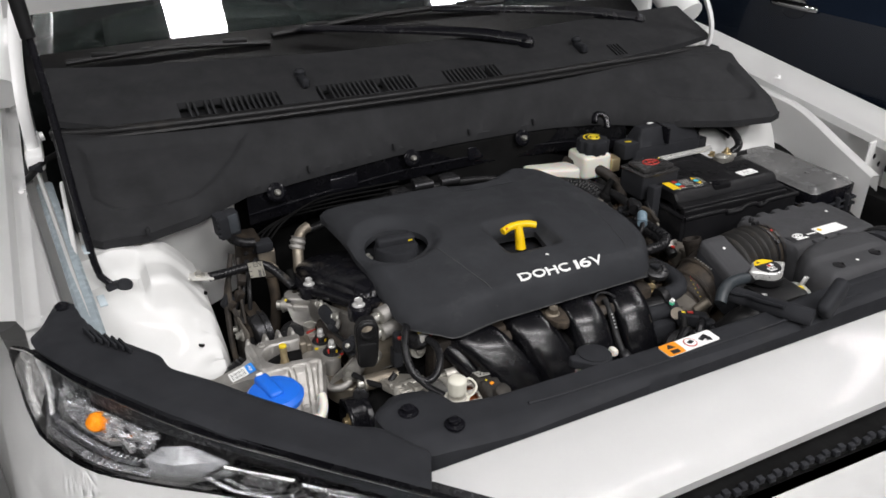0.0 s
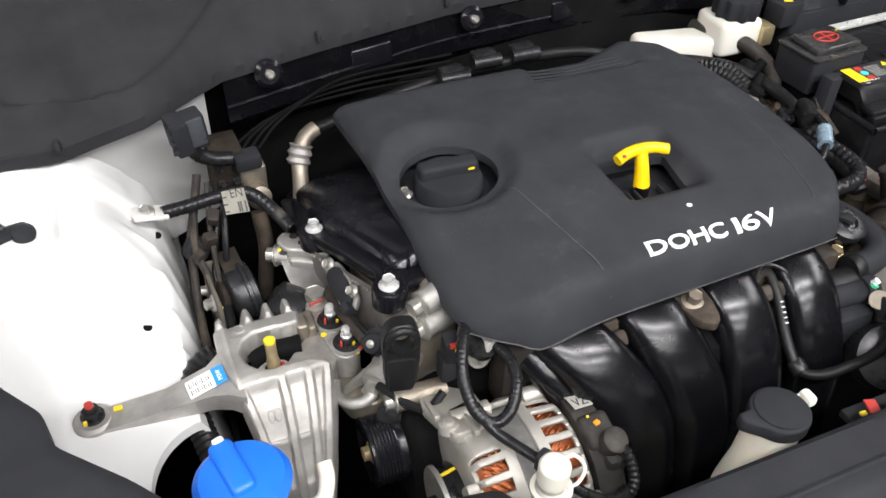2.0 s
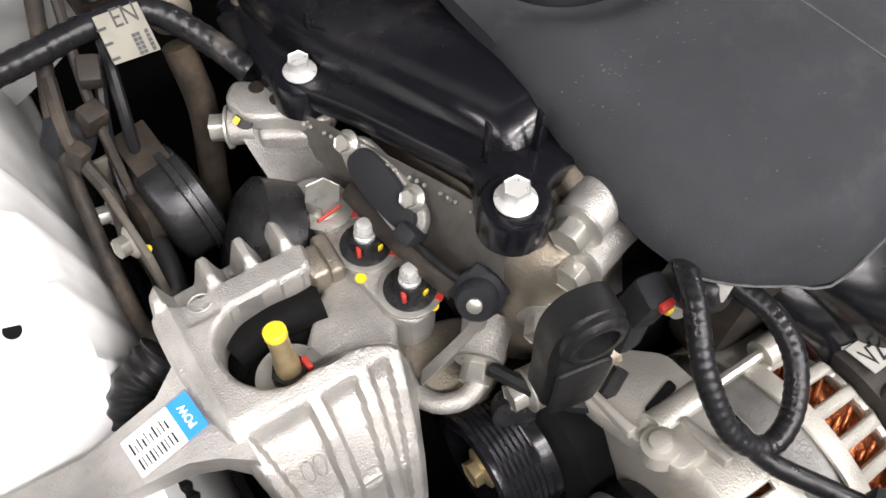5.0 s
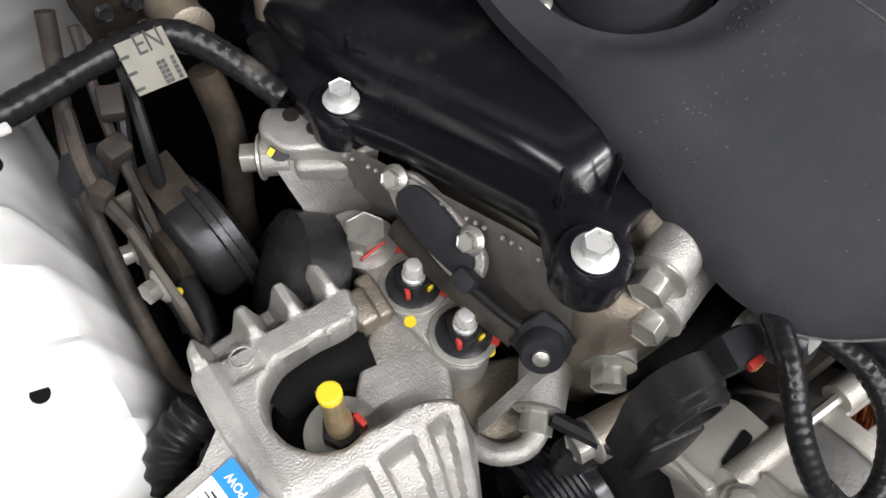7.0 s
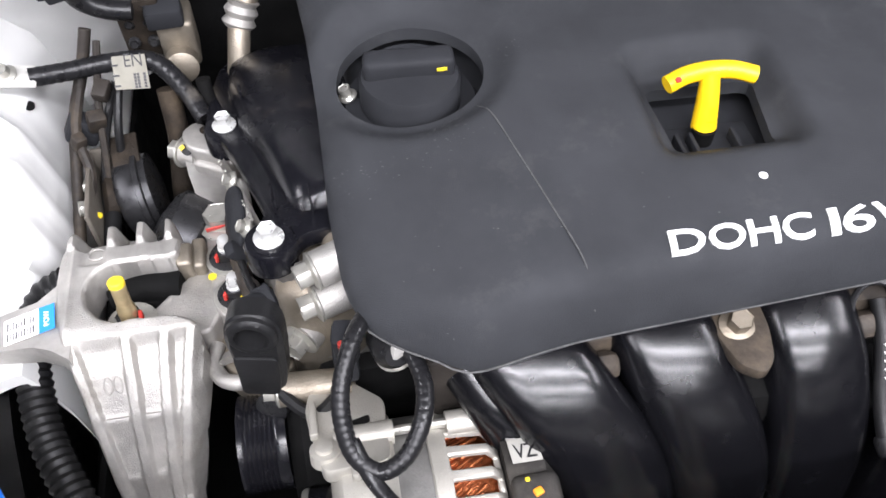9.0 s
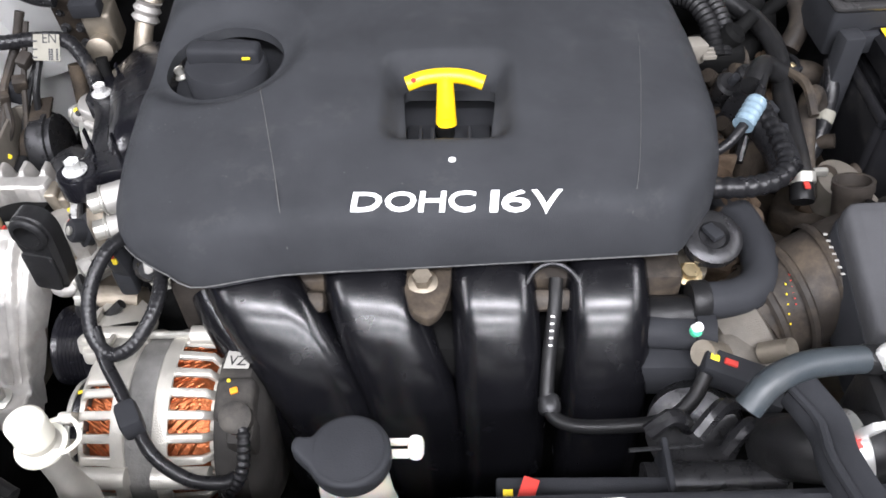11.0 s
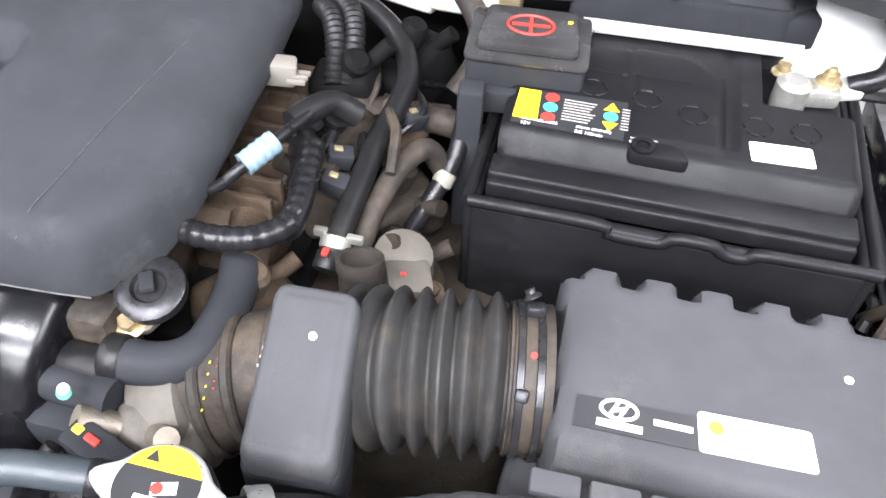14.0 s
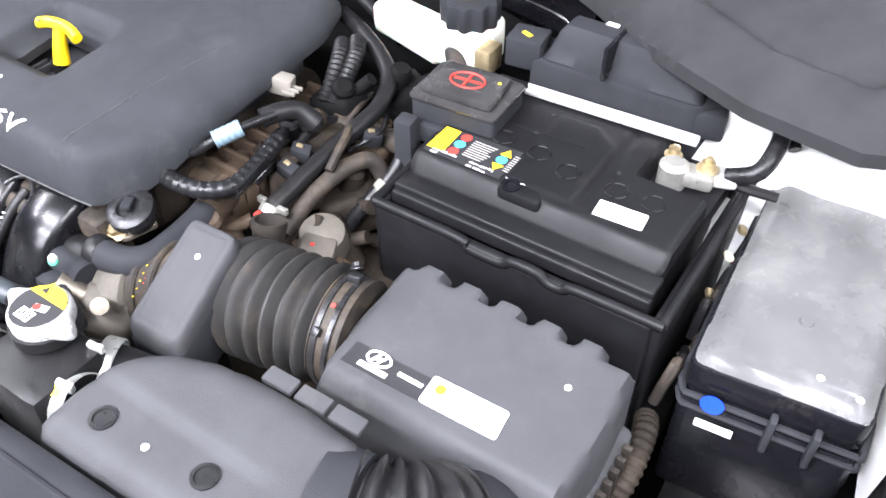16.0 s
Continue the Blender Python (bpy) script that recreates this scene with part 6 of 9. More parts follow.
for x in (0.366, 0.374, 0.382, 0.424, 0.432, 0.440):
    for i in range(44):
        a = 2 * math.pi * i / 44
        c = AC + Vector((x, 0, 0)) + Vector((0, math.sin(a), math.cos(a))) * AR * 0.865
        box(bm, c, (0.0022, 0.016, 0.0030), (math.degrees(-a) + 8, 0, 62 if x < 0.4 else -62), bev=0.0008, seg=1)
part("coil_winding", bm, COPPER, alt, kind="stuff")
# through-bolt lugs, the flat top plate with its slot and the hinge ear behind
for a, x0, x1 in ((30, 0.428, 0.462), (30, 0.356, 0.394), (-62, 0.356, 0.394), (-62, 0.414, 0.456)):
    bm = BM(); tube(bm, [on_drum(x0, a, 0.002), on_drum(x1, a, 0.002)], 0.0085, n=14, step=0.02); part("lug", bm, ALT_ALU, alt)
bm = BM(); tube(bm, [on_drum(0.394, 30, 0.003), on_drum(0.430, 30, 0.003)], 0.0032, n=8, step=0.02); part("through_bolt", bm, STEEL, alt)
m_top = Matrix.Translation((0.364, 0.958, 0.8135)) @ pose(0, 0, 0, -17, 0, 0)
bm = BM()
slab(bm, rnd([(-0.016, -0.026), (0.026, -0.024), (0.027, 0.030), (0.006, 0.052), (-0.020, 0.058), (-0.026, 0.030)], 0.006), -0.012, 0.0, bev=0.002, m=m_top)
part("top_plate", bm, ALT_ALU, alt, "flat cast top plate")
bm = BM(); slab(bm, rnd([(-0.006, 0.004), (0.016, 0.010), (0.016, 0.016), (-0.006, 0.010)], 0.002), 0.0, 0.0008, bev=0, m=m_top); part("plate_slot", bm, DARK, alt, "dark slot")
bm = BM(); lathe(bm, [(0.010, -0.006), (0.0095, 0.003), (0.006, 0.0035), (0.0055, 0.006), (0.004, 0.0065)], m_top @ Vector((-0.014, -0.010, 0)), (0, 0.28, 1), 20); part("plate_boss", bm, ALT_ALU, alt)
for lx, ly in ((-0.020, 0.018), (0.004, -0.020)):
    bm = BM(); slab(bm, rnd([(lx - 0.003, ly - 0.016), (lx + 0.003, ly - 0.016), (lx + 0.002, ly + 0.014), (lx - 0.002, ly + 0.014)], 0.002), -0.002, 0.0045, bev=0.0012, m=m_top); part("cast_rib", bm, ALT_ALU, alt)
for k, a in enumerate((-28, -48, -68)):
    q = on_drum(0.346, a, -0.012)
    bm = BM(); box(bm, q, (0.012, 0.010, 0.022), (-a, 0, 0), bev=0.003); part("front_fin", bm, ALT_ALU, alt)
bm = BM(); tube(bm, [(0.372, 1.006, 0.796), (0.322, 1.012, 0.792)], 0.012, n=16, step=0.02); part("hinge_ear", bm, ALU_DIRTY, alt)
bolt(alt, (0.322, 1.012, 0.792), (-1, 0.1, 0), 0.014, 0.009)
# pulley: smooth black rim with a bright edge and a yellow chalk mark
bm = BM(); lathe(bm, [(0.014, 0.332), (0.031, 0.330), (0.0355, 0.331), (0.037, 0.333), (0.037, 0.347), (0.034, 0.351), (0.014, 0.351)], AC, (1, 0, 0), 48)
pul = part("pulley", bm, GLOSS, alt, "smooth black pulley")
bm = BM(); lathe(bm, [(0.0330, 0.3285), (0.0365, 0.3285), (0.0378, 0.3305), (0.0378, 0.3330), (0.0365, 0.3335)], AC, (1, 0, 0), 48); part("rim", bm, STEEL, pul, "bright steel rim")
bm = BM(); box(bm, AC + Vector((0.341, 0.008, 0.0365)), (0.015, 0.0035, 0.0008), (-12, 0, 12), bev=0); part("chalk_mark", bm, MARK, pul)
bm = BM(); tube(bm, [(0.352, AC.y, AC.z), (0.322, AC.y, AC.z)], 0.011, n=14); part("shaft", bm, STEEL_DARK, alt)
# rear cap, label and plug
bm = BM(); lathe(bm, [(AR * 0.97, 0.459), (AR * 0.99, 0.463), (AR * 0.97, 0.483), (AR * 0.80, 0.492), (0.02, 0.494)], AC, (1, 0, 0), 48)
part("rear_cap", bm, CAP_DUSTY, alt, "dusty black plastic rear cap")
m_lab = Matrix.Translation(on_drum(0.472, 12, 0.0008)) @ pose(0, 0, 0, -12, 2, 0)
bm = BM(); slab(bm, [(-0.0095, -0.017), (0.0095, -0.017), (0.0095, 0.001), (-0.0095, 0.001)], 0.0, 0.0006, bev=0, m=m_lab); al = part("label", bm, DULL_LABEL, alt, "white and grey rating label")
bm = BM(); slab(bm, [(-0.0095, 0.002), (0.0095, 0.002), (0.0095, 0.024), (-0.0095, 0.024)], -0.001, 0.0004, bev=0, m=m_lab @ pose(0, 0, 0, -12)); part("grey_field", bm, GREY_PLASTIC, al)
bm = BM()
for k in range(5):
    box(bm, m_lab @ Vector((0.0, 0.006 + 0.0035 * k, -0.0004 - 0.0012 * k)), (0.014 - 0.002 * (k % 2), 0.0012, 0.0012), (-22, 0, 0), bev=0)
part("small_print", bm, GREY_INK, al)
bm = BM(); lettering(bm, "VZ", (0, 0, 0), 0.014, m_lab @ Matrix.Translation((-0.007, -0.0145, 0.0008)), bold=0.01, depth=0, height=0.011); part("print", bm, INK, al)
bm = BM(); box(bm, (0.474, 0.898, 0.804), (0.030, 0.034, 0.030), (14, 0, 0), bev=0.006, seg=3); box(bm, (0.480, 0.878, 0.785), (0.022, 0.026, 0.045), (8, 0, 0), bev=0.006); lathe(bm, [(0.012, 0), (0.012, 0.016), (0.009, 0.018)], (0.478, 0.882, 0.808), (0.1, -0.5, 1), 16)
part("connector", bm, CAP_DUSTY, alt, "dusty black plug connector")
bm = BM(); box(bm, (0.474, 0.899, 0.8200), (0.006, 0.005, 0.003), (0, 0, 20), bev=0.001); part("red_clip", bm, ORANGE, alt, "orange locking clip")
bm = BM(); box(bm, (0.469, 0.907, 0.8215), (0.003, 0.003, 0.002), bev=0.001); part("yellow_clip", bm, MARK, alt)
bm = BM(); tube(bm, [(0.481, 0.878, 0.818), (0.486, 0.862, 0.812), (0.484, 0.845, 0.795), (0.470, 0.838, 0.775)], 0.0048, n=10, step=0.0025, ribs=(0.005, 0.10)); part("ribbed_lead", bm, TAPE, alt)

# ---- intake manifold: four curved runners ----
manifold = thing("intake_manifold", (0.62, 0.93, 0.62), "glossy black plastic intake manifold with four runners", "intake manifold")
runs = [((0.474, 0.478, 0.506, 0.540, 0.556), 0.034), ((0.567, 0.570, 0.585, 0.607, 0.616), 0.0335), ((0.668, 0.668, 0.671, 0.674, 0.676), 0.0325), ((0.756, 0.756, 0.755, 0.753, 0.752), 0.031)]
for xs, w in runs:
    bm = BM()
    pts = [(xs[0], 1.012, 0.842), (xs[1], 0.984, 0.846), (xs[2], 0.950, 0.822), (xs[3], 0.920, 0.755), (xs[4], 0.905, 0.60)]
    path = spline(pts, 0.008)
    rings = []
    for i, p in enumerate(path):
        t = (path[min(i + 1, len(path) - 1)] - path[max(i - 1, 0)]).normalized()
        side = Vector((1, 0, 0))
        side = (side - t * side.dot(t)).normalized()
        up = side.cross(t)
        up = up if up.z > 0 or up.y < 0 else -up
        k = i / (len(path) - 1)
        ww, hh = w * (1 + 0.10 * math.sin(k * math.pi)), 0.026 + 0.006 * k
        ring = []
        for a in np.linspace(0, 2 * math.pi, 24, endpoint=False):
            ca, sa = math.cos(a), math.sin(a)
            sx = math.copysign(abs(ca) ** 0.62, ca) * ww
            sy = math.copysign(abs(sa) ** 0.75, sa) * hh
            ring.append(p + side * sx + up * sy)
        rings.append(ring)
    loft(bm, rings)
    bmesh.ops.recalc_face_normals(bm, faces=bm.faces[:])
    part("runner", bm, RUNNER, manifold)
bm = BM(); box(bm, (0.615, 0.990, 0.815), (0.40, 0.035, 0.085), bev=0.008)
part("flange", bm, DUSTY, manifold, "dusty manifold flange")
# Near-black block that puts shade behind and between the runners.
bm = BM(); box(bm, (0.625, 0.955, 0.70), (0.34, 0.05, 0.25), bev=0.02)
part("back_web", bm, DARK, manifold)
bm = BM(); tube(bm, [(0.434, 1.00, 0.848), (0.437, 0.982, 0.844), (0.456, 0.950, 0.822), (0.492, 0.918, 0.755), (0.508, 0.905, 0.66)], 0.013, n=12, step=0.008, flat=0.5)
part("edge_rib", bm, RUNNER, manifold)
for x in (0.523, 0.7125):
    bm = BM(); box(bm, (x, 0.968, 0.838), (0.034, 0.018, 0.034), (40, 0, 0), bev=0.006); part("web", bm, DUSTY, manifold, "dusty web between runners")
bm = BM(); slab(bm, rnd([(0.594, 1.000), (0.638, 1.000), (0.636, 0.962), (0.630, 0.940), (0.620, 0.930), (0.607, 0.938), (0.602, 0.955)], 0.006), 0.852, 0.862, bev=0.002); part("tab", bm, DUSTY, manifold)
bm = BM(); hex_bolt(bm, (0.615, 0.966, 0.862), (0, -0.2, 1), 0.013, 0.010); part("tab_bolt", bm, ALU_DIRTY, manifold)
bm = BM(); tube(bm, [(0.688, 0.955, 0.856), (0.698, 0.973, 0.864), (0.713, 0.980, 0.867), (0.728, 0.973, 0.864), (0.738, 0.955, 0.856)], 0.0022, n=8, step=0.004); part("wire_bail", bm, STEEL_DARK, manifold, "thin steel bail")

line = thing("vacuum_line", (0.74, 0.91, 0.82), "thin dusty black vacuum hose in front of the manifold", "hose")
bm = BM(); tube(bm, [(0.716, 0.972, 0.858), (0.714, 0.952, 0.846), (0.709, 0.922, 0.818), (0.708, 0.895, 0.800), (0.722, 0.880, 0.800), (0.755, 0.876, 0.804), (0.790, 0.876, 0.812), (0.808, 0.884, 0.826), (0.818, 0.898, 0.838)], 0.0055, n=10, step=0.005)
part("hose", bm, RUBBER, line)
bm = BM()
for i in range(5):
    box(bm, (0.7120 - 0.0005 * i, 0.944 - 0.004 * i, 0.8475 - 0.0036 * i), (0.003, 0.0022, 0.0005), (-20, 0, 0), bev=0)
part("print", bm, PAPER, line)
bm = BM(); lathe(bm, [(0.007, -0.007), (0.0085, -0.004), (0.0085, 0.004), (0.007, 0.007)], (0.709, 0.897, 0.800), (0, 1, 0.3), 14); part("clamp", bm, STEEL_DARK, line)

# ---- expansion tank neck, washer filler, service port ----
tank = thing("coolant_tank", (0.575, 0.80, 0.62), "cream coolant tank neck with a black flip cap", "coolant tank")
bm = BM(); lathe(bm, [(0.030, 0.64), (0.030, 0.79), (0.024, 0.83), (0.0215, 0.872), (0.023, 0.884)], (0.576, 0.806, 0.0), (0, 0, 1), 28); box(bm, (0.560, 0.815, 0.68), (0.12, 0.06, 0.14), bev=0.015)
part("neck", bm, TANK, tank)
bm = BM(); slab(bm, rnd([(0.577 + 0.0252 * math.cos(a), 0.806 + 0.0245 * math.sin(a)) for a in np.linspace(-2.7, 2.75, 26)] + [(0.543, 0.816), (0.541, 0.808), (0.546, 0.803)], 0.003, 2), 0.884, 0.899, bev=0.004, seg=3)
lathe(bm, [(0.0205, 0), (0.021, 0.0012), (0.0185, 0.0016)], (0.577, 0.806, 0.899), n=36)
part("cap", bm, BLACK, tank)
bm = BM(); box(bm, (0.606, 0.811, 0.884), (0.014, 0.005, 0.006), bev=0.002); box(bm, (0.606, 0.819, 0.884), (0.014, 0.003, 0.006), bev=0.001); box(bm, (0.616, 0.814, 0.886), (0.010, 0.015, 0.011), bev=0.004); part("spout", bm, TANK_WHITE, tank, "white overflow spout")

wash = thing("washer_filler", (0.165, 0.955, 0.68), "bright blue washer fluid cap on its filler neck", "washer filler")
bm = BM(); lathe(bm, [(0.022, 0.70), (0.022, 0.86), (0.027, 0.872)], (0.168, 0.895, 0), (0, 0, 1), 24); part("neck", bm, DARK, wash)
bm = BM(); lathe(bm, [(0.026, 0.0), (0.035, 0.002), (0.036, 0.008), (0.031, 0.014), (0.016, 0.017), (0.004, 0.0175)], (0.168, 0.895, 0.872), (0, 0, 1), 40)
part("cap", bm, BLUE, wash)
bm = BM(); box(bm, (0.163, 0.902, 0.888), (0.019, 0.050, 0.013), (0, 0, 12), bev=0.005, seg=3); part("tab", bm, BLUE, wash)
bm = BM(); box(bm, (0.158, 0.926, 0.890), (0.009, 0.006, 0.010), (0, 0, 12), bev=0.002); part("latch", bm, PAPER, wash, "white latch")
bm = BM(); tube(bm, [(0.190, 0.890, 0.845), (0.205, 0.888, 0.852), (0.222, 0.890, 0.852), (0.230, 0.900, 0.862), (0.231, 0.912, 0.870)], 0.0065, n=10, step=0.005); part("bracket", bm, TANK_WHITE, wash, "white bracket")

for piece in wash.children_recursive:
    piece.data.transform(Matrix.Translation((-0.004, 0.002, 0.0 if piece.name.startswith("bracket") else 0.022)))

port = thing("service_port", (0.39, 0.80, 0.80), "silver air conditioning port with a white cap", "service port")
bm = BM(); lathe(bm, [(0.013, 0.80), (0.009, 0.83), (0.009, 0.865), (0.014, 0.868), (0.014, 0.873), (0.010, 0.875), (0.010, 0.886)], (0.392, 0.806, 0), (0, 0, 1), 24); part("fitting", bm, ALT_ALU, port)
bm = BM(); lathe(bm, [(0.0105, 0.880), (0.0120, 0.882)] + [(0.0120 + 0.0004 * (k % 2), 0.884 + 0.003 * k) for k in range(6)] + [(0.0118, 0.901), (0.0090, 0.903)], (0.392, 0.806, 0), (0, 0, 1), 24); part("cap", bm, CAP_WHITE, port, "yellowed white screw cap")
bm = BM(); tube(bm, [(0.398, 0.813, 0.888), (0.414, 0.815, 0.890), (0.420, 0.806, 0.882), (0.410, 0.800, 0.875), (0.400, 0.803, 0.872)], 0.0016, n=8, step=0.004); part("strap", bm, CAP_WHITE, port, "white retaining strap")
bm = BM(); lathe(bm, [(0.0165, 0.871), (0.0165, 0.8735)], (0.392, 0.806, 0), (0, 0, 1), 24); part("strap_ring", bm, CAP_WHITE, port)
bm = BM(); tube(bm, [(0.392, 0.806, 0.80), (0.40, 0.80, 0.77), (0.43, 0.80, 0.74)], 0.012, n=12); part("pipe", bm, ALT_ALU, port)
for piece in port.children_recursive:
    piece.data.transform(Matrix.Translation((-0.013, 0.015, 0.007)))
bm = BM(); tube(bm, [(0.30, 0.79, 0.845), (0.315, 0.80, 0.866), (0.335, 0.80, 0.87), (0.36, 0.79, 0.86)], 0.012, n=12, step=0.006); box(bm, (0.335, 0.765, 0.880), (0.09, 0.06, 0.02), (0, 0, -20), bev=0.008)
solo("ac_hose", bm, RUBBER, "black air conditioning hose with a bracket", "hose")
bm = BM(); lathe(bm, [(0.0135, -0.008), (0.0145, -0.004), (0.0145, 0.004), (0.0135, 0.008)], (0.302, 0.79, 0.848), (0.5, 0.3, 1), 20); solo("hose_ferrule", bm, CHROME, "bright metal ferrule on the hose end", "ferrule")

# ---- wiring loop over the alternator ----
LOOP = [(0.386, 1.000, 0.884), (0.375, 0.980, 0.884), (0.365, 0.955, 0.868), (0.367, 0.932, 0.848), (0.381, 0.920, 0.838), (0.398, 0.924, 0.843), (0.411, 0.940, 0.855), (0.415, 0.960, 0.862), (0.411, 0.982, 0.864)]
loom = thing("wiring_loop", (0.40, 0.95, 0.83), "black taped wiring loop hanging over the alternator", "wiring loop")
bm = BM(); tube(bm, LOOP, 0.0056, n=12, step=0.0015, ribs=(0.0045, 0.022)); part("loop", bm, TAPE, loom)
bm = BM(); tube(bm, [(0.368, 0.936, 0.850), (0.378, 0.915, 0.836), (0.394, 0.892, 0.830), (0.410, 0.868, 0.826), (0.425, 0.848, 0.815), (0.448, 0.838, 0.800), (0.470, 0.840, 0.790), (0.478, 0.846, 0.788)], 0.0050, n=12, step=0.004); part("branch", bm, TAPE, loom)
bm = BM(); box(bm, (0.408, 0.868, 0.832), (0.024, 0.016, 0.020), (0, 0, -60), bev=0.004); part("clip", bm, BLACK, loom)
bm = BM(); box(bm, (0.372, 1.000, 0.858), (0.016, 0.018, 0.034), (10, 0, -10), bev=0.004); box(bm, (0.370, 1.003, 0.832), (0.016, 0.018, 0.032), bev=0.004); part("plug", bm, BLACK, loom, "black plug with coloured clips")
bm = BM(); box(bm, (0.371, 0.989, 0.872), (0.008, 0.004, 0.005), bev=0.001); part("red_clip", bm, RED, loom)
bm = BM(); box(bm, (0.374, 0.989, 0.866), (0.004, 0.004, 0.006), bev=0.001); part("yellow_clip", bm, MARK, loom)
bm = BM(); lathe(bm, [(0.014, 0), (0.014, 0.018), (0.008, 0.026)], (0.398, 1.004, 0.852), (0.2, -1, 0.5), 20); part("pressure_switch", bm, STEEL_DARK, loom)
bm = BM(); box(bm, (0.407, 0.989, 0.863), (0.022, 0.014, 0.014), (0, 12, 20), bev=0.003); part("grey_plug", bm, GREY_PLASTIC, loom, "grey plug")
bm = BM(); box(bm, (0.402, 0.991, 0.8712), (0.006, 0.004, 0.002), (0, 0, 20), bev=0); part("mark", bm, MARK, loom)
bm = BM(); box(bm, (0.417, 0.984, 0.869), (0.004, 0.004, 0.003), (0, 0, 20), bev=0); part("tip", bm, RED, loom)
bm = BM(); tube(bm, [(0.31, 1.03, 0.800), (0.328, 1.0, 0.798), (0.345, 0.985, 0.800), (0.362, 0.990, 0.812)], 0.0045, n=8, step=0.005); part("lead", bm, RUBBER, loom)
bm = BM(); lathe(bm, [(0.013, 0), (0.013, 0.012)], (0.401, 1.008, 0.834), (0.1, -1, 0.4), 20); hex_bolt(bm, (0.402, 0.998, 0.838), (0.1, -1, 0.4), 0.011); solo("bracket_bolt", bm, STEEL, "steel bolt on the bracket under the cover", "bolt")

# lower dark space between alternator and mount: belt and pump
pump = thing("water_pump", (0.33, 1.0, 0.60), "water pump behind the alternator, its housing near-black for shade", "water pump")
# Housing in recess black: the shade of this space is its colour.
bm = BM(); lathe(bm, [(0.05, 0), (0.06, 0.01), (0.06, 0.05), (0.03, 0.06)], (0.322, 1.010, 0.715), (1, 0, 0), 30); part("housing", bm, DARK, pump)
bm = BM(); lathe(bm, [(0.012, 0.008), (0.026, 0.004), (0.030, 0.0), (0.036, 0.001), (0.036, 0.004)] + [(0.0345 + 0.0012 * (k % 2), 0.006 + 0.0017 * k) for k in range(14)] + [(0.036, 0.031), (0.036, 0.035), (0.012, 0.036)], (0.286, 1.003, 0.737), (1, 0, 0), 44); part("pulley", bm, GLOSS, pump, "grooved pulley")
bm = BM(); hex_bolt(bm, (0.292, 1.003, 0.737), (-1, 0, 0), 0.014); part("pulley_bolt", bm, BRASS, pump)

# ---- left side behind the mount: loom, horn, ABS pump, pipes ----
earth = thing("earth_strap", (0.18, 1.27, 0.87), "taped earth cable bolted to the apron with a paper tag", "earth cable")
bm = BM(); box(bm, (0.143, 1.268, 0.886), (0.036, 0.025, 0.004), (0, 14, 8), bev=0.0015); box(bm, (0.124, 1.267, 0.888), (0.006, 0.010, 0.003), (0, 14, 8), bev=0.001); part("terminal", bm, TERMINAL, earth, "bright terminal plate")
bm = BM(); hex_bolt(bm, (0.141, 1.267, 0.888), (-0.2, -0.3, 1), 0.010); part("bolt", bm, STEEL, earth)
bm = BM(); box(bm, (0.139, 1.274, 0.890), (0.008, 0.004, 0.001), (0, 18, 5), bev=0); part("mark", bm, MARK, earth)
bm = BM(); tube(bm, [(0.156, 1.269, 0.882), (0.185, 1.275, 0.880), (0.215, 1.280, 0.880), (0.248, 1.278, 0.878), (0.270, 1.258, 0.862), (0.283, 1.235, 0.850)], 0.0076, n=12, step=0.002, ribs=(0.007, 0.025)); part("cable", bm, TAPE, earth)
tag_m = pose(0.231, 1.272, 0.8860, 46, 6, 6)
bm = BM(); slab(bm, [(-0.0125, -0.022), (0.0135, -0.023), (0.0130, 0.004), (-0.0120, 0.004)], 0, 0.0012, bev=0.0004, m=tag_m); tg = part("tag", bm, TAG, earth, "cream paper tag")
bm = BM()
for i in range(5):
    for j in range(5):
        if (i * 7 + j * 3) % 3:
            slab(bm, [(0.0 + 0.0024 * i, -0.022 + 0.0024 * j), (0.002 + 0.0024 * i, -0.022 + 0.0024 * j), (0.002 + 0.0024 * i, -0.020 + 0.0024 * j), (0.0 + 0.0024 * i, -0.020 + 0.0024 * j)], 0.0013, 0.0016, bev=0, m=tag_m)
lettering(bm, "EN", (0, 0, 0), 0.013, tag_m @ Matrix.Translation((-0.003, -0.005, 0.0014)), depth=0, height=0.010)
for i in range(3):
    slab(bm, [(-0.013, -0.020 + 0.008 * i), (-0.008, -0.020 + 0.008 * i), (-0.008, -0.0185 + 0.008 * i), (-0.013, -0.0185 + 0.008 * i)], 0.0013, 0.0016, bev=0, m=tag_m)
part("print", bm, INK, tg)

side_loom = thing("side_loom", (0.19, 1.22, 0.78), "dusty black wiring loom along the apron", "wiring loom")
bm = BM(); tube(bm, [(0.200, 1.30, 0.90), (0.190, 1.285, 0.872), (0.178, 1.262, 0.845), (0.172, 1.235, 0.815), (0.168, 1.20, 0.785), (0.168, 1.165, 0.772), (0.176, 1.135, 0.790), (0.184, 1.11, 0.800)], 0.0048, n=10, step=0.005); part("main_run", bm, DUSTY, side_loom)
bm = BM(); tube(bm, [(0.215, 1.275, 0.865), (0.203, 1.255, 0.842), (0.196, 1.24, 0.82), (0.19, 1.21, 0.79), (0.185, 1.19, 0.76)], 0.0034, n=8, step=0.006); part("second_run", bm, RUBBER, side_loom)
bm = BM(); tube(bm, [(0.172, 1.128, 0.800), (0.150, 1.120, 0.790), (0.140, 1.09, 0.775), (0.150, 1.03, 0.755), (0.175, 0.975, 0.74), (0.20, 0.93, 0.72)], 0.0125, n=12, step=0.004, ribs=(0.007, 0.07)); part("conduit", bm, RUBBER, side_loom, "corrugated black conduit")
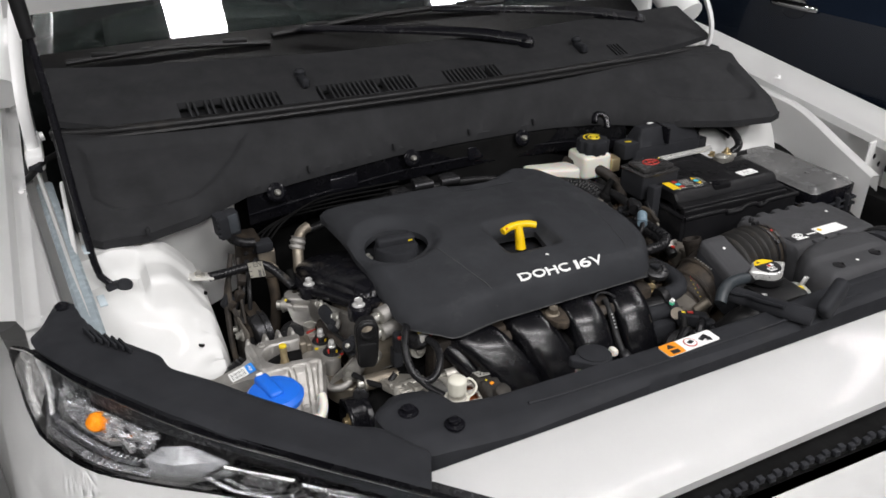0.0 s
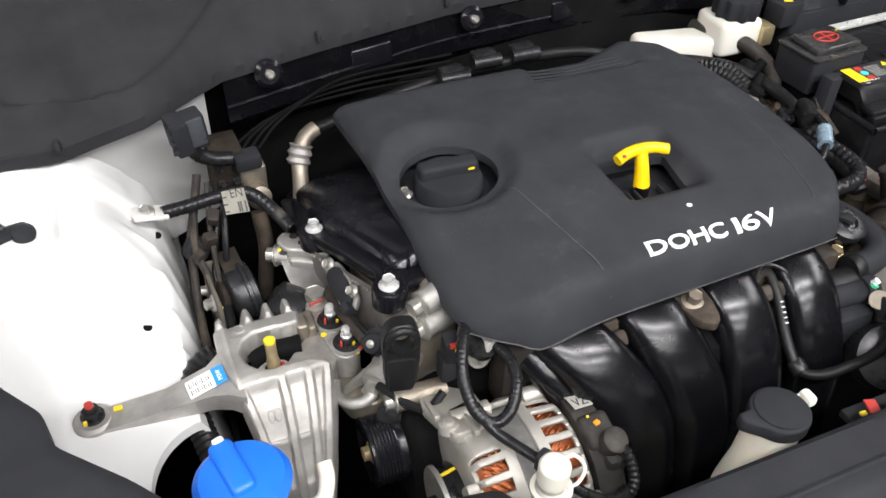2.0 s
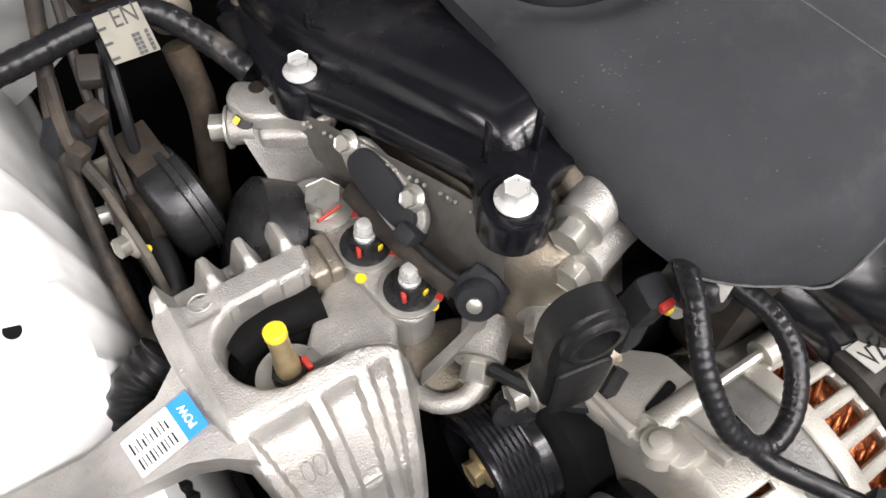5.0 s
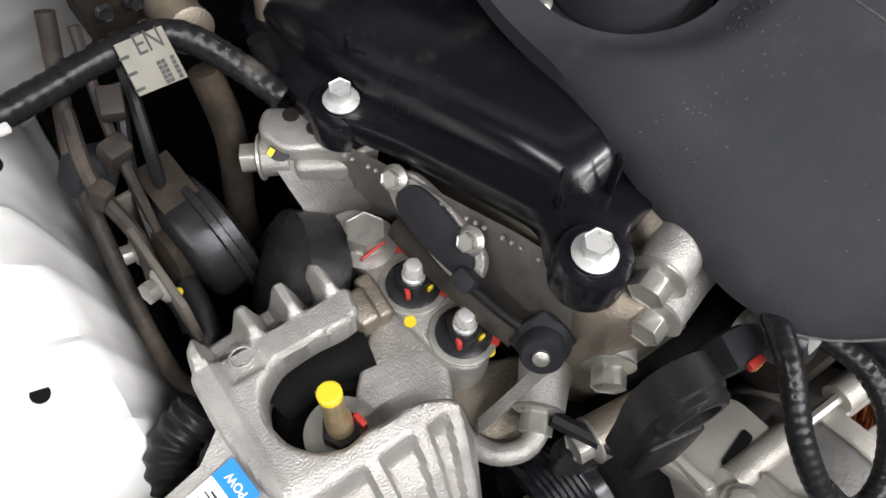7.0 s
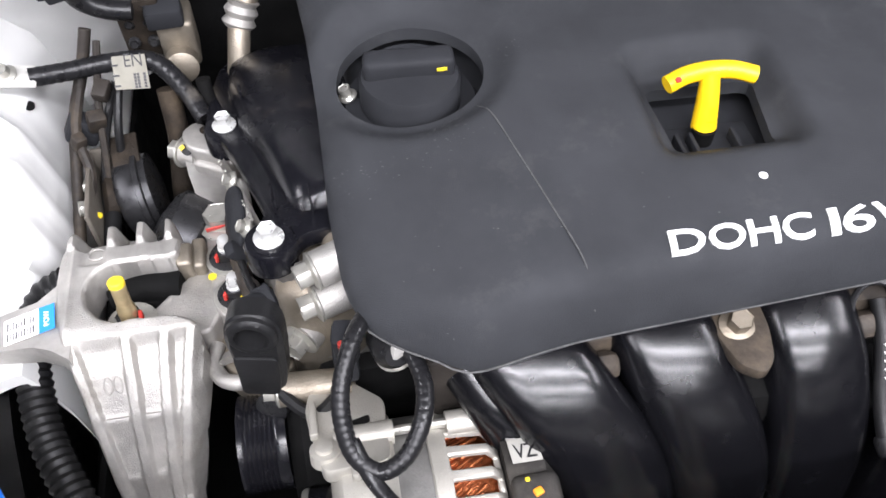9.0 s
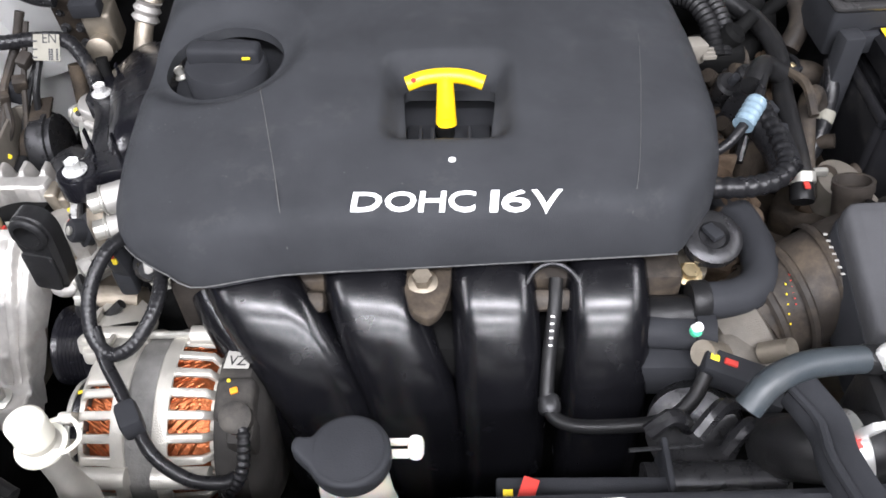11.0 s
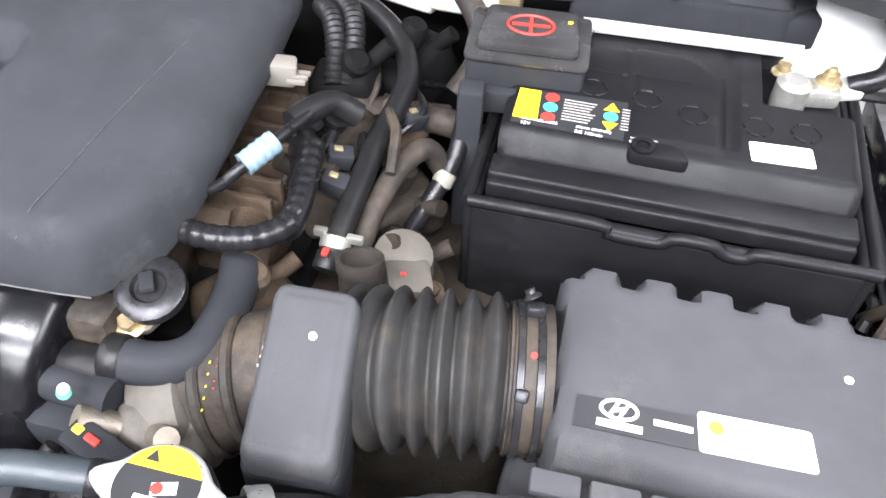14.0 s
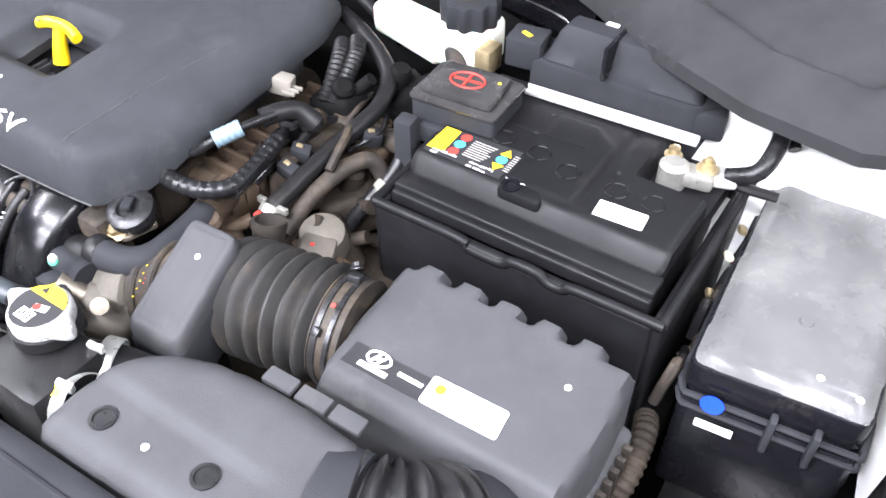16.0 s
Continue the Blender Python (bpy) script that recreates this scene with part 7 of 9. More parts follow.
bm = BM(); box(bm, (0.182, 1.258, 0.835), (0.026, 0.018, 0.024), (0, 30, 10), bev=0.004); part("connector", bm, BLACK, side_loom)
bm = BM(); box(bm, (0.205, 1.225, 0.800), (0.004, 0.003, 0.036), bev=0.0005); part("white_tie", bm, PAPER, side_loom, "white cable tie")
for k, pts in enumerate(([(0.208, 1.29, 0.895), (0.200, 1.262, 0.856), (0.197, 1.235, 0.820), (0.196, 1.205, 0.780)], [(0.222, 1.285, 0.880), (0.213, 1.250, 0.846), (0.208, 1.238, 0.815)], [(0.186, 1.275, 0.862), (0.180, 1.245, 0.842), (0.186, 1.22, 0.818), (0.182, 1.195, 0.806)])):
    bm = BM(); tube(bm, pts, 0.0030 + 0.0006 * k, n=8, step=0.006); part("branch_run", bm, DUSTY if k != 1 else RUBBER, side_loom)
for c, sz, rot in (((0.196, 1.252, 0.846), (0.014, 0.012, 0.018), 20), ((0.206, 1.262, 0.868), (0.012, 0.016, 0.012), -15), ((0.181, 1.238, 0.838), (0.010, 0.010, 0.016), 35)):
    bm = BM(); box(bm, c, sz, (20, 10, rot), bev=0.002); part("junction", bm, DUSTY, side_loom)
stay = thing("side_stay", (0.188, 1.20, 0.70), "dusty grey pressed stay beside the horn", "bracket")
bm = BM(); box(bm, (0.186, 1.205, 0.775), (0.004, 0.075, 0.10), (0, 0, 4), bev=0.0015); box(bm, (0.192, 1.243, 0.790), (0.016, 0.004, 0.07), (0, 0, 4), bev=0.0015)
part("plate", bm, STAY, stay)
bm = BM(); hex_bolt(bm, (0.183, 1.225, 0.800), (-1, 0, 0.2), 0.010); part("bolt", bm, STEEL, stay)
relay = thing("relay_connector", (0.20, 1.30, 0.93), "black relay connector block on a bracket", "connector")
bm = BM(); box(bm, (0.206, 1.302, 0.955), (0.024, 0.022, 0.042), (6, -6, 12), bev=0.003); part("body", bm, BLACK, relay)
bm = BM(); box(bm, (0.2075, 1.290, 0.957), (0.018, 0.003, 0.034), (6, -6, 12), bev=0.001); part("face", bm, RELAY_FACE, relay, "grey smooth relay face")
bm = BM(); box(bm, (0.190, 1.296, 0.955), (0.018, 0.030, 0.040), (6, -6, 12), bev=0.003)
for i in range(4):
    box(bm, (0.184, 1.284, 0.942 + 0.010 * i), (0.006, 0.008, 0.005), bev=0.001)
part("socket", bm, BLACK, relay)
bm = BM(); tube(bm, [(0.200, 1.295, 0.94), (0.205, 1.30, 0.925), (0.222, 1.30, 0.915), (0.24, 1.30, 0.912)], 0.008, n=10, step=0.006); part("lead", bm, TAPE, relay)

abs_pump = thing("brake_pump", (0.26, 1.35, 0.80), "metal brake pump block with pipe fittings", "brake pump")
bm = BM(); box(bm, (0.236, 1.345, 0.872), (0.036, 0.040, 0.075), (8, 0, 4), bev=0.003); part("block", bm, GRIME, abs_pump, "brown stained fitting block")
bm = BM(); box(bm, (0.262, 1.338, 0.860), (0.030, 0.036, 0.046), (4, 0, 4), bev=0.004, seg=3); lathe(bm, [(0.014, 0), (0.014, 0.02), (0.010, 0.022)], (0.262, 1.322, 0.846), (0.1, -1, 0.2), 20); part("valve_body", bm, ALU_DIRTY, abs_pump, "dull grey valve body")
bm = BM(); box(bm, (0.258, 1.322, 0.892), (0.030, 0.022, 0.018), (6, 0, 4), bev=0.003); part("plug", bm, BLACK, abs_pump)
for i in range(2):
    for j in range(4):
        bm = BM(); hex_bolt(bm, (0.228 + 0.016 * i, 1.327 - 0.002 * j, 0.902 - 0.018 * j), (0, -1, 0.25), af=0.006, h=0.004); part("fitting", bm, STEEL_DARK, abs_pump)
for k in range(4):
    pipe = BM(); tube(pipe, [(0.245 + 0.010 * k, 1.335, 0.895), (0.262 + 0.014 * k, 1.350, 0.903 + 0.004 * k), (0.315 + 0.014 * k, 1.385, 0.905 + 0.006 * k), (0.42, 1.425, 0.892 + 0.008 * k), (0.56, 1.445, 0.88 + 0.010 * k)], 0.0018, n=8, step=0.01)
    solo("brake_pipe", pipe, DARK, "thin dark brake pipe along the bulkhead", "pipe", "brake pipes")
horn = thing("horn", (0.21, 1.20, 0.75), "round black horn with a bolted terminal", "horn")
bm = BM(); lathe(bm, [(0.016, -0.014), (0.023, -0.012), (0.030, -0.010), (0.033, -0.006), (0.033, 0.006), (0.036, 0.007), (0.036, 0.011), (0.033, 0.012), (0.033, 0.017), (0.022, 0.020)], (0.214, 1.220, 0.788), (1, 0.12, 0.10), 40); part("disc", bm, STEEL_DARK, horn)
bm = BM(); lathe(bm, [(0.019, 0), (0.019, 0.010), (0.013, 0.013), (0.010, 0.013)], (0.200, 1.219, 0.790), (-1, -0.2, 0.25), 22); part("boss", bm, GRIME, horn, "grimy hub")
bm = BM(); box(bm, (0.212, 1.240, 0.822), (0.022, 0.030, 0.004), (12, -6, 6), bev=0.001); part("bracket", bm, GRIME, horn, "dusty steel bracket")
bm = BM(); hex_bolt(bm, (0.184, 1.196, 0.806), (-1, -0.3, 0.3), 0.011); part("bolt", bm, STEEL, horn)
bm = BM(); lathe(bm, [(0.0025, 0), (0.002, 0.003)], (0.190, 1.190, 0.802), (-0.3, -0.5, 1), 10); part("mark", bm, MARK, horn)
bm = BM(); tube(bm, [(0.196, 1.20, 0.79), (0.195, 1.18, 0.785), (0.190, 1.155, 0.775), (0.185, 1.13, 0.77)], 0.007, n=10); part("lead", bm, RUBBER, horn)
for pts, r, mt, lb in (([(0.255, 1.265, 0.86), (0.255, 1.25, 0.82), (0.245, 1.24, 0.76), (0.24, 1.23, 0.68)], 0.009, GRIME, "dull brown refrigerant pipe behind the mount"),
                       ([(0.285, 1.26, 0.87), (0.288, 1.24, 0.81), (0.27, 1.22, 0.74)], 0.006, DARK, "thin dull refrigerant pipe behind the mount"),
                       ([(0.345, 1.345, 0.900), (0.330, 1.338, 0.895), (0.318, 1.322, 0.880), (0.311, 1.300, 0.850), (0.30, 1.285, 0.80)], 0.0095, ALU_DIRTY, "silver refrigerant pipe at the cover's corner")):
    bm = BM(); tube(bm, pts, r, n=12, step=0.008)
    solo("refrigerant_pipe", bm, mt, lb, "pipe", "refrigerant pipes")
bm = BM(); lathe(bm, [(0.011, -0.012), (0.0145, -0.008), (0.0115, -0.003), (0.0145, 0.002), (0.0115, 0.007), (0.0138, 0.011)], (0.319, 1.324, 0.883), (0.4, 0.4, 1), 22); solo("pipe_coupling", bm, ALU, "ribbed silver pipe coupling", "coupling")
bm = BM(); lathe(bm, [(0.030, 0), (0.038, 0.008), (0.038, 0.03), (0.030, 0.036), (0.012, 0.04)], (0.265, 1.165, 0.775), (-0.8, 0.3, 0.45), 28)
comp = thing("tensioner", (0.27, 1.17, 0.70), "cast belt tensioner body behind the mount", "tensioner"); part("body", bm, STEEL_DARK, comp)
bm = BM(); hex_bolt(bm, (0.246, 1.180, 0.790), (-0.8, 0.3, 0.3), 0.012); part("bolt", bm, BRASS, comp)
for k, (x, y, z) in enumerate(((0.55, 1.42, 0.895), (0.60, 1.43, 0.905), (0.66, 1.435, 0.902))):
    bm = BM(); box(bm, (x, y, z), (0.035, 0.02, 0.02), (0, 0, 5), bev=0.004); lathe(bm, [(0.009, -0.02), (0.009, 0.02)], (x, y - 0.012, z), (1, 0, 0), 12)
    solo("heater_clamp", bm, STEEL_DARK, "dark hose clamp behind the engine cover", "clamp", "hose clamps")
bm = BM(); tube(bm, [(0.36, 1.40, 0.865), (0.50, 1.425, 0.882), (0.64, 1.43, 0.892), (0.76, 1.43, 0.885), (0.86, 1.40, 0.86)], 0.008, n=10, step=0.012); solo("heater_hose", bm, RUBBER, "black heater hose along the bulkhead", "hose")

# ---- battery ----
battery = thing("battery", (1.155, 1.25, 0.70), "black car battery with printed warning labels", "battery")
bm = BM(); box(bm, (1.155, 1.255, 0.790), (0.252, 0.180, 0.15), bev=0.004); part("case", bm, BATTERY, battery)
lid = rnd([(1.028, 1.176), (1.286, 1.176), (1.289, 1.352), (1.024, 1.352)], 0.008)


def lid_height(x, y, d):
    z = 0.900 - 0.016 * (1 - step_in(y, 1.174, 1.193))
    z = z - 0.003 * (1 - step_in(d, 0, 0.004))
    handle = step_in(x, 1.118, 1.121) * (1 - step_in(x, 1.186, 1.189)) * step_in(y, 1.198, 1.201) * (1 - step_in(y + 0.9 * np.maximum(0, x - 1.160), 1.314, 1.317))
    z = z + 0.0022 * handle - 0.0022 * step_in(x, 1.188, 1.190) * (1 - step_in(x, 1.198, 1.200)) * step_in(y, 1.205, 1.21)
    terminal = step_in(x, 1.218, 1.224) * step_in(y, 1.268, 1.274)
    return z - 0.022 * terminal


bm = BM(); sheet(bm, lid, lid_height, 0.003, skirt=0.020); part("lid", bm, BATTERY, battery)
bm = BM(); box(bm, (1.157, 1.168, 0.877), (0.262, 0.024, 0.010), bev=0.003, seg=3); box(bm, (1.157, 1.158, 0.868), (0.262, 0.014, 0.016), bev=0.003, seg=3); part("front_ledge", bm, BATTERY, battery)
for y, z in ((1.262, 0.9022), (1.262, 0.9000)):
    bm = BM(); box(bm, (1.142 if z > 0.901 else 1.070, y + 0.014, z), (0.044 if z > 0.901 else 0.092, 0.0012, 0.0012), bev=0.0004); part("seam", bm, BATTERY, battery)
for x, y in ((1.112, 1.31), (1.178, 1.21), (1.112, 1.275), (1.205, 1.262)):
    bm = BM(); lathe(bm, [(0.0022, 0), (0.0022, 0.0006)], (x, y, 0.9004), n=10); part("pin_hole", bm, INK, battery)
for x, y in ((1.166, 1.236), (1.214, 1.238), (1.249, 1.240), (1.131, 1.246), (1.089, 1.252)):
    bm = BM()
    for k in range(5):
        a0 = 2 * math.pi * k / 5
        tube(bm, [(x + 0.0105 * math.cos(a0 + t), y + 0.0105 * math.sin(a0 + t), 0.9005 + 0.0022 * (1.12 < x < 1.187)) for t in np.linspace(0, 0.9, 5)], 0.0011, n=6, step=0.003)
    part("vent_plug", bm, BATTERY, battery)
bm = BM(); slab(bm, rnd([(1.120, 1.182), (1.168, 1.182), (1.158, 1.200), (1.124, 1.200)], 0.008), 0.888, 0.9012, bev=0.003); part("handle_boss", bm, BATTERY, battery)
bm = BM(); lathe(bm, [(0.009, 0), (0.009, 0.002), (0.005, 0.002), (0.005, 0.0)], (1.132, 1.191, 0.901), n=20); part("charge_eye", bm, GLOSS, battery)
bm = BM(); slab(bm, [(1.034, 1.194), (1.1175, 1.194), (1.1175, 1.240), (1.034, 1.236)], 0.9002, 0.9008, bev=0); lb = part("info_label", bm, INK, battery, "black information label with coloured signs")
bm = BM(); slab(bm, [(1.0345, 1.200), (1.053, 1.200), (1.051, 1.2355), (1.0345, 1.2355)], 0.9009, 0.9012, bev=0); part("yellow_field", bm, LABEL_YELLOW, lb)
for x, y, mt in ((1.0605, 1.230, RED), (1.0605, 1.218, CYAN), (1.0605, 1.206, RED), (1.106, 1.219, CYAN)):
    bm = BM(); lathe(bm, [(0.0055, 0), (0.0055, 0.0004)], (x, y, 0.9009), n=18); part("round_sign", bm, mt, lb)
for x, y, s in ((1.106, 1.230, 1), (1.106, 1.208, -1)):
    bm = BM(); slab(bm, [(x - 0.006, y - 0.004 * s), (x + 0.006, y - 0.004 * s), (x, y + 0.006 * s)], 0.9009, 0.9012, bev=0); part("triangle_sign", bm, LABEL_YELLOW, lb)
bm = BM()
for i in range(8):
    for x0 in (1.070, 1.114):
        w = 0.020 + 0.006 * ((i * 5) % 4) / 4
        slab(bm, [(x0, 1.206 + 0.0034 * i), (x0 + w, 1.206 + 0.0034 * i), (x0 + w, 1.2072 + 0.0034 * i), (x0, 1.2072 + 0.0034 * i)], 0.9009, 0.9011, bev=0)
part("small_print", bm, GREY_PLASTIC, lb, kind="stuff")
bm = BM()
for tx, x, w in (("AGM60L-DIN", 1.042, 0.026), ("60Ah (20HR)", 1.082, 0.026), ("CCA 640A", 1.122, 0.020)):
    lettering(bm, tx, (x, 1.1985, 0.9011), w, bold=0.02, depth=0, height=0.0034)
for tx, x, w in (("12V", 1.042, 0.007), ("RC 100min", 1.082, 0.020), ("(SAE/EN)", 1.122, 0.018)):
    lettering(bm, tx, (x, 1.1932, 0.9011), w, bold=0.02, depth=0, height=0.0034)
part("rating_print", bm, PAPER, lb)
bm = BM(); slab(bm, rnd([(1.209, 1.198), (1.254, 1.201), (1.252, 1.222), (1.207, 1.219)], 0.002), 0.9002, 0.9009, bev=0); wl = part("white_label", bm, PAPER, battery, "white code label")
bm = BM(); lettering(bm, "G6", (1.222, 1.208, 0.9011), 0.016, bold=0.0, depth=0, height=0.009)
for i in range(4):
    slab(bm, [(1.216 + 0.008 * i, 1.2025), (1.221 + 0.008 * i, 1.2027), (1.221 + 0.008 * i, 1.2042), (1.216 + 0.008 * i, 1.204)], 0.901, 0.9012, bev=0)
part("label_print", bm, GREY_INK, wl)
bm = BM(); lathe(bm, [(0.0022, 0), (0.0022, 0.0005)], (1.142, 1.247, 0.9002), n=12); part("paint_dot", bm, PAPER, battery)

tray = thing("battery_jacket", (1.155, 1.24, 0.66), "black padded battery jacket with a moulded rim", "battery jacket")
for (cx_, cy_, sx_, sy_) in ((1.158, 1.142, 0.280, 0.012), (1.153, 1.362, 0.288, 0.012), (1.018, 1.25, 0.012, 0.22), (1.300, 1.25, 0.012, 0.22)):
    bm = BM(); box(bm, (cx_, cy_, 0.780), (sx_, sy_, 0.172), (0, 0, 0), bev=0.005, seg=3)
    part("wall", bm, BATTERY, tray)
bm = BM(); tube(bm, [(1.016, 1.139, 0.867), (1.110, 1.139, 0.867), (1.120, 1.139, 0.860), (1.156, 1.139, 0.860), (1.166, 1.139, 0.867), (1.192, 1.139, 0.867), (1.200, 1.139, 0.861), (1.218, 1.139, 0.861), (1.226, 1.139, 0.867), (1.306, 1.141, 0.867)], 0.005, n=10, step=0.006); tube(bm, [(1.304, 1.141, 0.867), (1.304, 1.36, 0.867)], 0.005, n=10, step=0.02); tube(bm, [(1.016, 1.139, 0.867), (1.016, 1.36, 0.867)], 0.005, n=10, step=0.02); part("rim", bm, BATTERY, tray)
bm = BM(); box(bm, (1.155, 1.26, 0.66), (0.33, 0.25, 0.04), bev=0.01); box(bm, (1.155, 1.26, 0.52), (0.25, 0.2, 0.26), bev=0.02); part("base", bm, DARK, tray)

plus = thing("terminal_cover", (1.04, 1.268, 0.87), "clear lidded fuse cover over the positive terminal", "terminal cover")
m_plus = pose(1.033, 1.274, 0.906, 0, 0, 4)
bm = BM(); slab(bm, rnd([(-0.046, -0.034), (0.046, -0.034), (0.046, 0.034), (-0.046, 0.034)], 0.006), -0.035, 0.012, bev=0.003, m=m_plus); part("body", bm, BLACK, plus)
bm = BM(); slab(bm, rnd([(-0.048, -0.036), (0.048, -0.036), (0.048, 0.036), (-0.048, 0.036)], 0.007), 0.012, 0.0165, bev=0.0015, m=m_plus); slab(bm, rnd([(-0.040, -0.028), (0.040, -0.028), (0.036, 0.028), (-0.036, 0.028)], 0.006), 0.0165, 0.026, bev=0.004, m=m_plus); part("lid", bm, SMOKED_DARK, plus, "grey dusty translucent lid")
bm = BM()
tube(bm, [m_plus @ Vector((0.018 * math.cos(a), 0.013 * math.sin(a), 0.0265)) for a in np.linspace(0, 2 * math.pi, 25)], 0.0012, n=6, step=0.003)
box(bm, m_plus @ Vector((0, 0, 0.0265)), (0.030, 0.0028, 0.0012), (0, 0, 6), bev=0); box(bm, m_plus @ Vector((0, 0, 0.0266)), (0.0028, 0.022, 0.0012), (0, 0, 6), bev=0)
part("plus_sign", bm, RED, plus, "red plus sign in a ring")
bm = BM(); lathe(bm, [(0.002, 0), (0.002, 0.0006)], m_plus @ Vector((0.030, 0.010, 0.026)), n=10); part("mark", bm, MARK, plus)
bm = BM(); box(bm, (1.000, 1.215, 0.83), (0.020, 0.02, 0.16), (0, 0, 6), bev=0.003); box(bm, (1.035, 1.232, 0.89), (0.06, 0.01, 0.02), (0, 0, 6), bev=0.002); part("leg", bm, BLACK, plus)
bm = BM(); box(bm, (1.16, 1.331, 0.905), (0.18, 0.006, 0.004), (0, 0, 3), bev=0.001); box(bm, (1.16, 1.336, 0.908), (0.18, 0.003, 0.007), (0, 0, 3), bev=0.001); solo("battery_clamp_bar", bm, SILVER, "bright steel clamp bar across the battery", "clamp bar")

neg = thing("negative_terminal", (1.25, 1.305, 0.875), "bright negative battery clamp with sensor and cable", "battery terminal")
bm = BM(); lathe(bm, [(0.014, 0), (0.014, 0.022), (0.009, 0.026)], (1.243, 1.300, 0.880), n=20); box(bm, (1.262, 1.306, 0.892), (0.036, 0.022, 0.016), (0, 0, 10), bev=0.004); part("clamp", bm, STEEL, neg)
bm = BM(); hex_bolt(bm, (1.270, 1.312, 0.900), af=0.012, stud=0.004); hex_bolt(bm, (1.235, 1.318, 0.898), af=0.010); part("nut", bm, BRASS, neg)
bm = BM(); box(bm, (1.285, 1.318, 0.893), (0.024, 0.024, 0.010), (0, 0, 20), bev=0.003); part("sensor", bm, GREY_PLASTIC, neg)
bm = BM(); tube(bm, [(1.288, 1.318, 0.895), (1.312, 1.322, 0.908), (1.318, 1.345, 0.925), (1.312, 1.38, 0.935), (1.30, 1.41, 0.93)], 0.0085, n=12, step=0.006); part("cable", bm, TAPE, neg)
bm = BM(); tube(bm, [(1.29, 1.32, 0.888), (1.315, 1.318, 0.890), (1.335, 1.322, 0.889)], 0.005, n=8); part("sensor_lead", bm, RUBBER, neg)

ecu = thing("control_unit", (1.14, 1.39, 0.85), "black plastic relay housing behind the battery", "relay housing")
bm = BM(); slab(bm, rnd([(1.055, 1.354), (1.235, 1.360), (1.262, 1.392), (1.258, 1.425), (1.06, 1.425)], 0.012), 0.84, 0.926, bev=0.006); part("body", bm, BLACK, ecu)
bm = BM(); sheet(bm, rnd([(1.068, 1.358), (1.240, 1.364), (1.232, 1.418), (1.068, 1.418)], 0.012), lambda x, y, d: 0.927 + 0.034 * step_in(d, 0, 0.018), 0.005, skirt=0.012); part("hood", bm, BLACK, ecu)
bm = BM(); box(bm, (1.140, 1.386, 0.945), (0.005, 0.070, 0.036), bev=0.002); part("strap", bm, GLOSS, ecu)
bm = BM(); box(bm, (1.046, 1.372, 0.925), (0.040, 0.036, 0.034), (0, 0, 8), bev=0.004); part("connector", bm, BLACK, ecu)
bm = BM(); box(bm, (1.046, 1.368, 0.9425), (0.012, 0.005, 0.001), (0, 0, -20), bev=0); part("mark", bm, MARK, ecu)
for lx, ly in ((1.125, 1.40), (1.165, 1.395)):
    bm = BM(); box(bm, (lx, ly, 0.9618), (0.013, 0.006, 0.001), bev=0); part("label", bm, PAPER, ecu)
bm = BM(); box(bm, (1.245, 1.385, 0.905), (0.030, 0.04, 0.030), (0, 0, 15), bev=0.004); part("side_plug", bm, BLACK, ecu)
bm = BM(); tube(bm, [(1.24, 1.39, 0.92), (1.27, 1.40, 0.935), (1.31, 1.40, 0.93), (1.33, 1.37, 0.91)], 0.006, n=10, step=0.006); part("lead", bm, TAPE, ecu)

# ---- brake fluid reservoir ----
brake = thing("brake_reservoir", (0.98, 1.35, 0.86), "white brake fluid reservoir with a black cap", "brake reservoir")
bm = BM(); slab(bm, rnd([(0.928, 1.350), (0.998, 1.350), (1.00, 1.412), (0.93, 1.42)], 0.014), 0.88, 0.93, bev=0.008, seg=3); slab(bm, rnd([(0.82, 1.392), (0.935, 1.362), (0.94, 1.412), (0.83, 1.432)], 0.012), 0.866, 0.904, bev=0.008, seg=3); part("tank", bm, TANK_WHITE, brake)
bm = BM(); slab(bm, [(0.968 + (0.031 + 0.0022 * math.cos(10 * a)) * math.cos(a), 1.382 + (0.031 + 0.0022 * math.cos(10 * a)) * math.sin(a)) for a in np.linspace(0, 2 * math.pi, 80, endpoint=False)], 0.928, 0.957, bev=0.003)
part("cap", bm, BLACK, brake, "scalloped black cap")
bm = BM()
tube(bm, [(0.968 + 0.011 * math.cos(a), 1.382 + 0.011 * math.sin(a), 0.9595) for a in np.linspace(0, 2 * math.pi, 20)], 0.0016, n=6, step=0.004); lathe(bm, [(0.005, 0.959), (0.005, 0.9605)], (0.968, 1.382, 0), n=12)
for k in range(14):
    a = math.pi * (0.15 + 0.9 * k / 13)
    box(bm, (0.968 + 0.020 * math.cos(a), 1.382 + 0.020 * math.sin(a), 0.9592), (0.002, 0.004, 0.0008), (0, 0, math.degrees(a) - 90), bev=0)
part("cap_print", bm, MARK, brake, "yellow symbol on the cap")
bm = BM(); box(bm, (1.005, 1.36, 0.905), (0.02, 0.03, 0.03), bev=0.004); part("level_switch", bm, BRASS, brake)
bm = BM(); tube(bm, [(1.02, 1.405, 0.965), (1.02, 1.42, 0.985), (1.005, 1.43, 0.988), (0.995, 1.42, 0.975)], 0.007, n=10, step=0.004); solo("hose_clip", bm, GLOSS, "small black hose clip on the cowl edge", "clip")

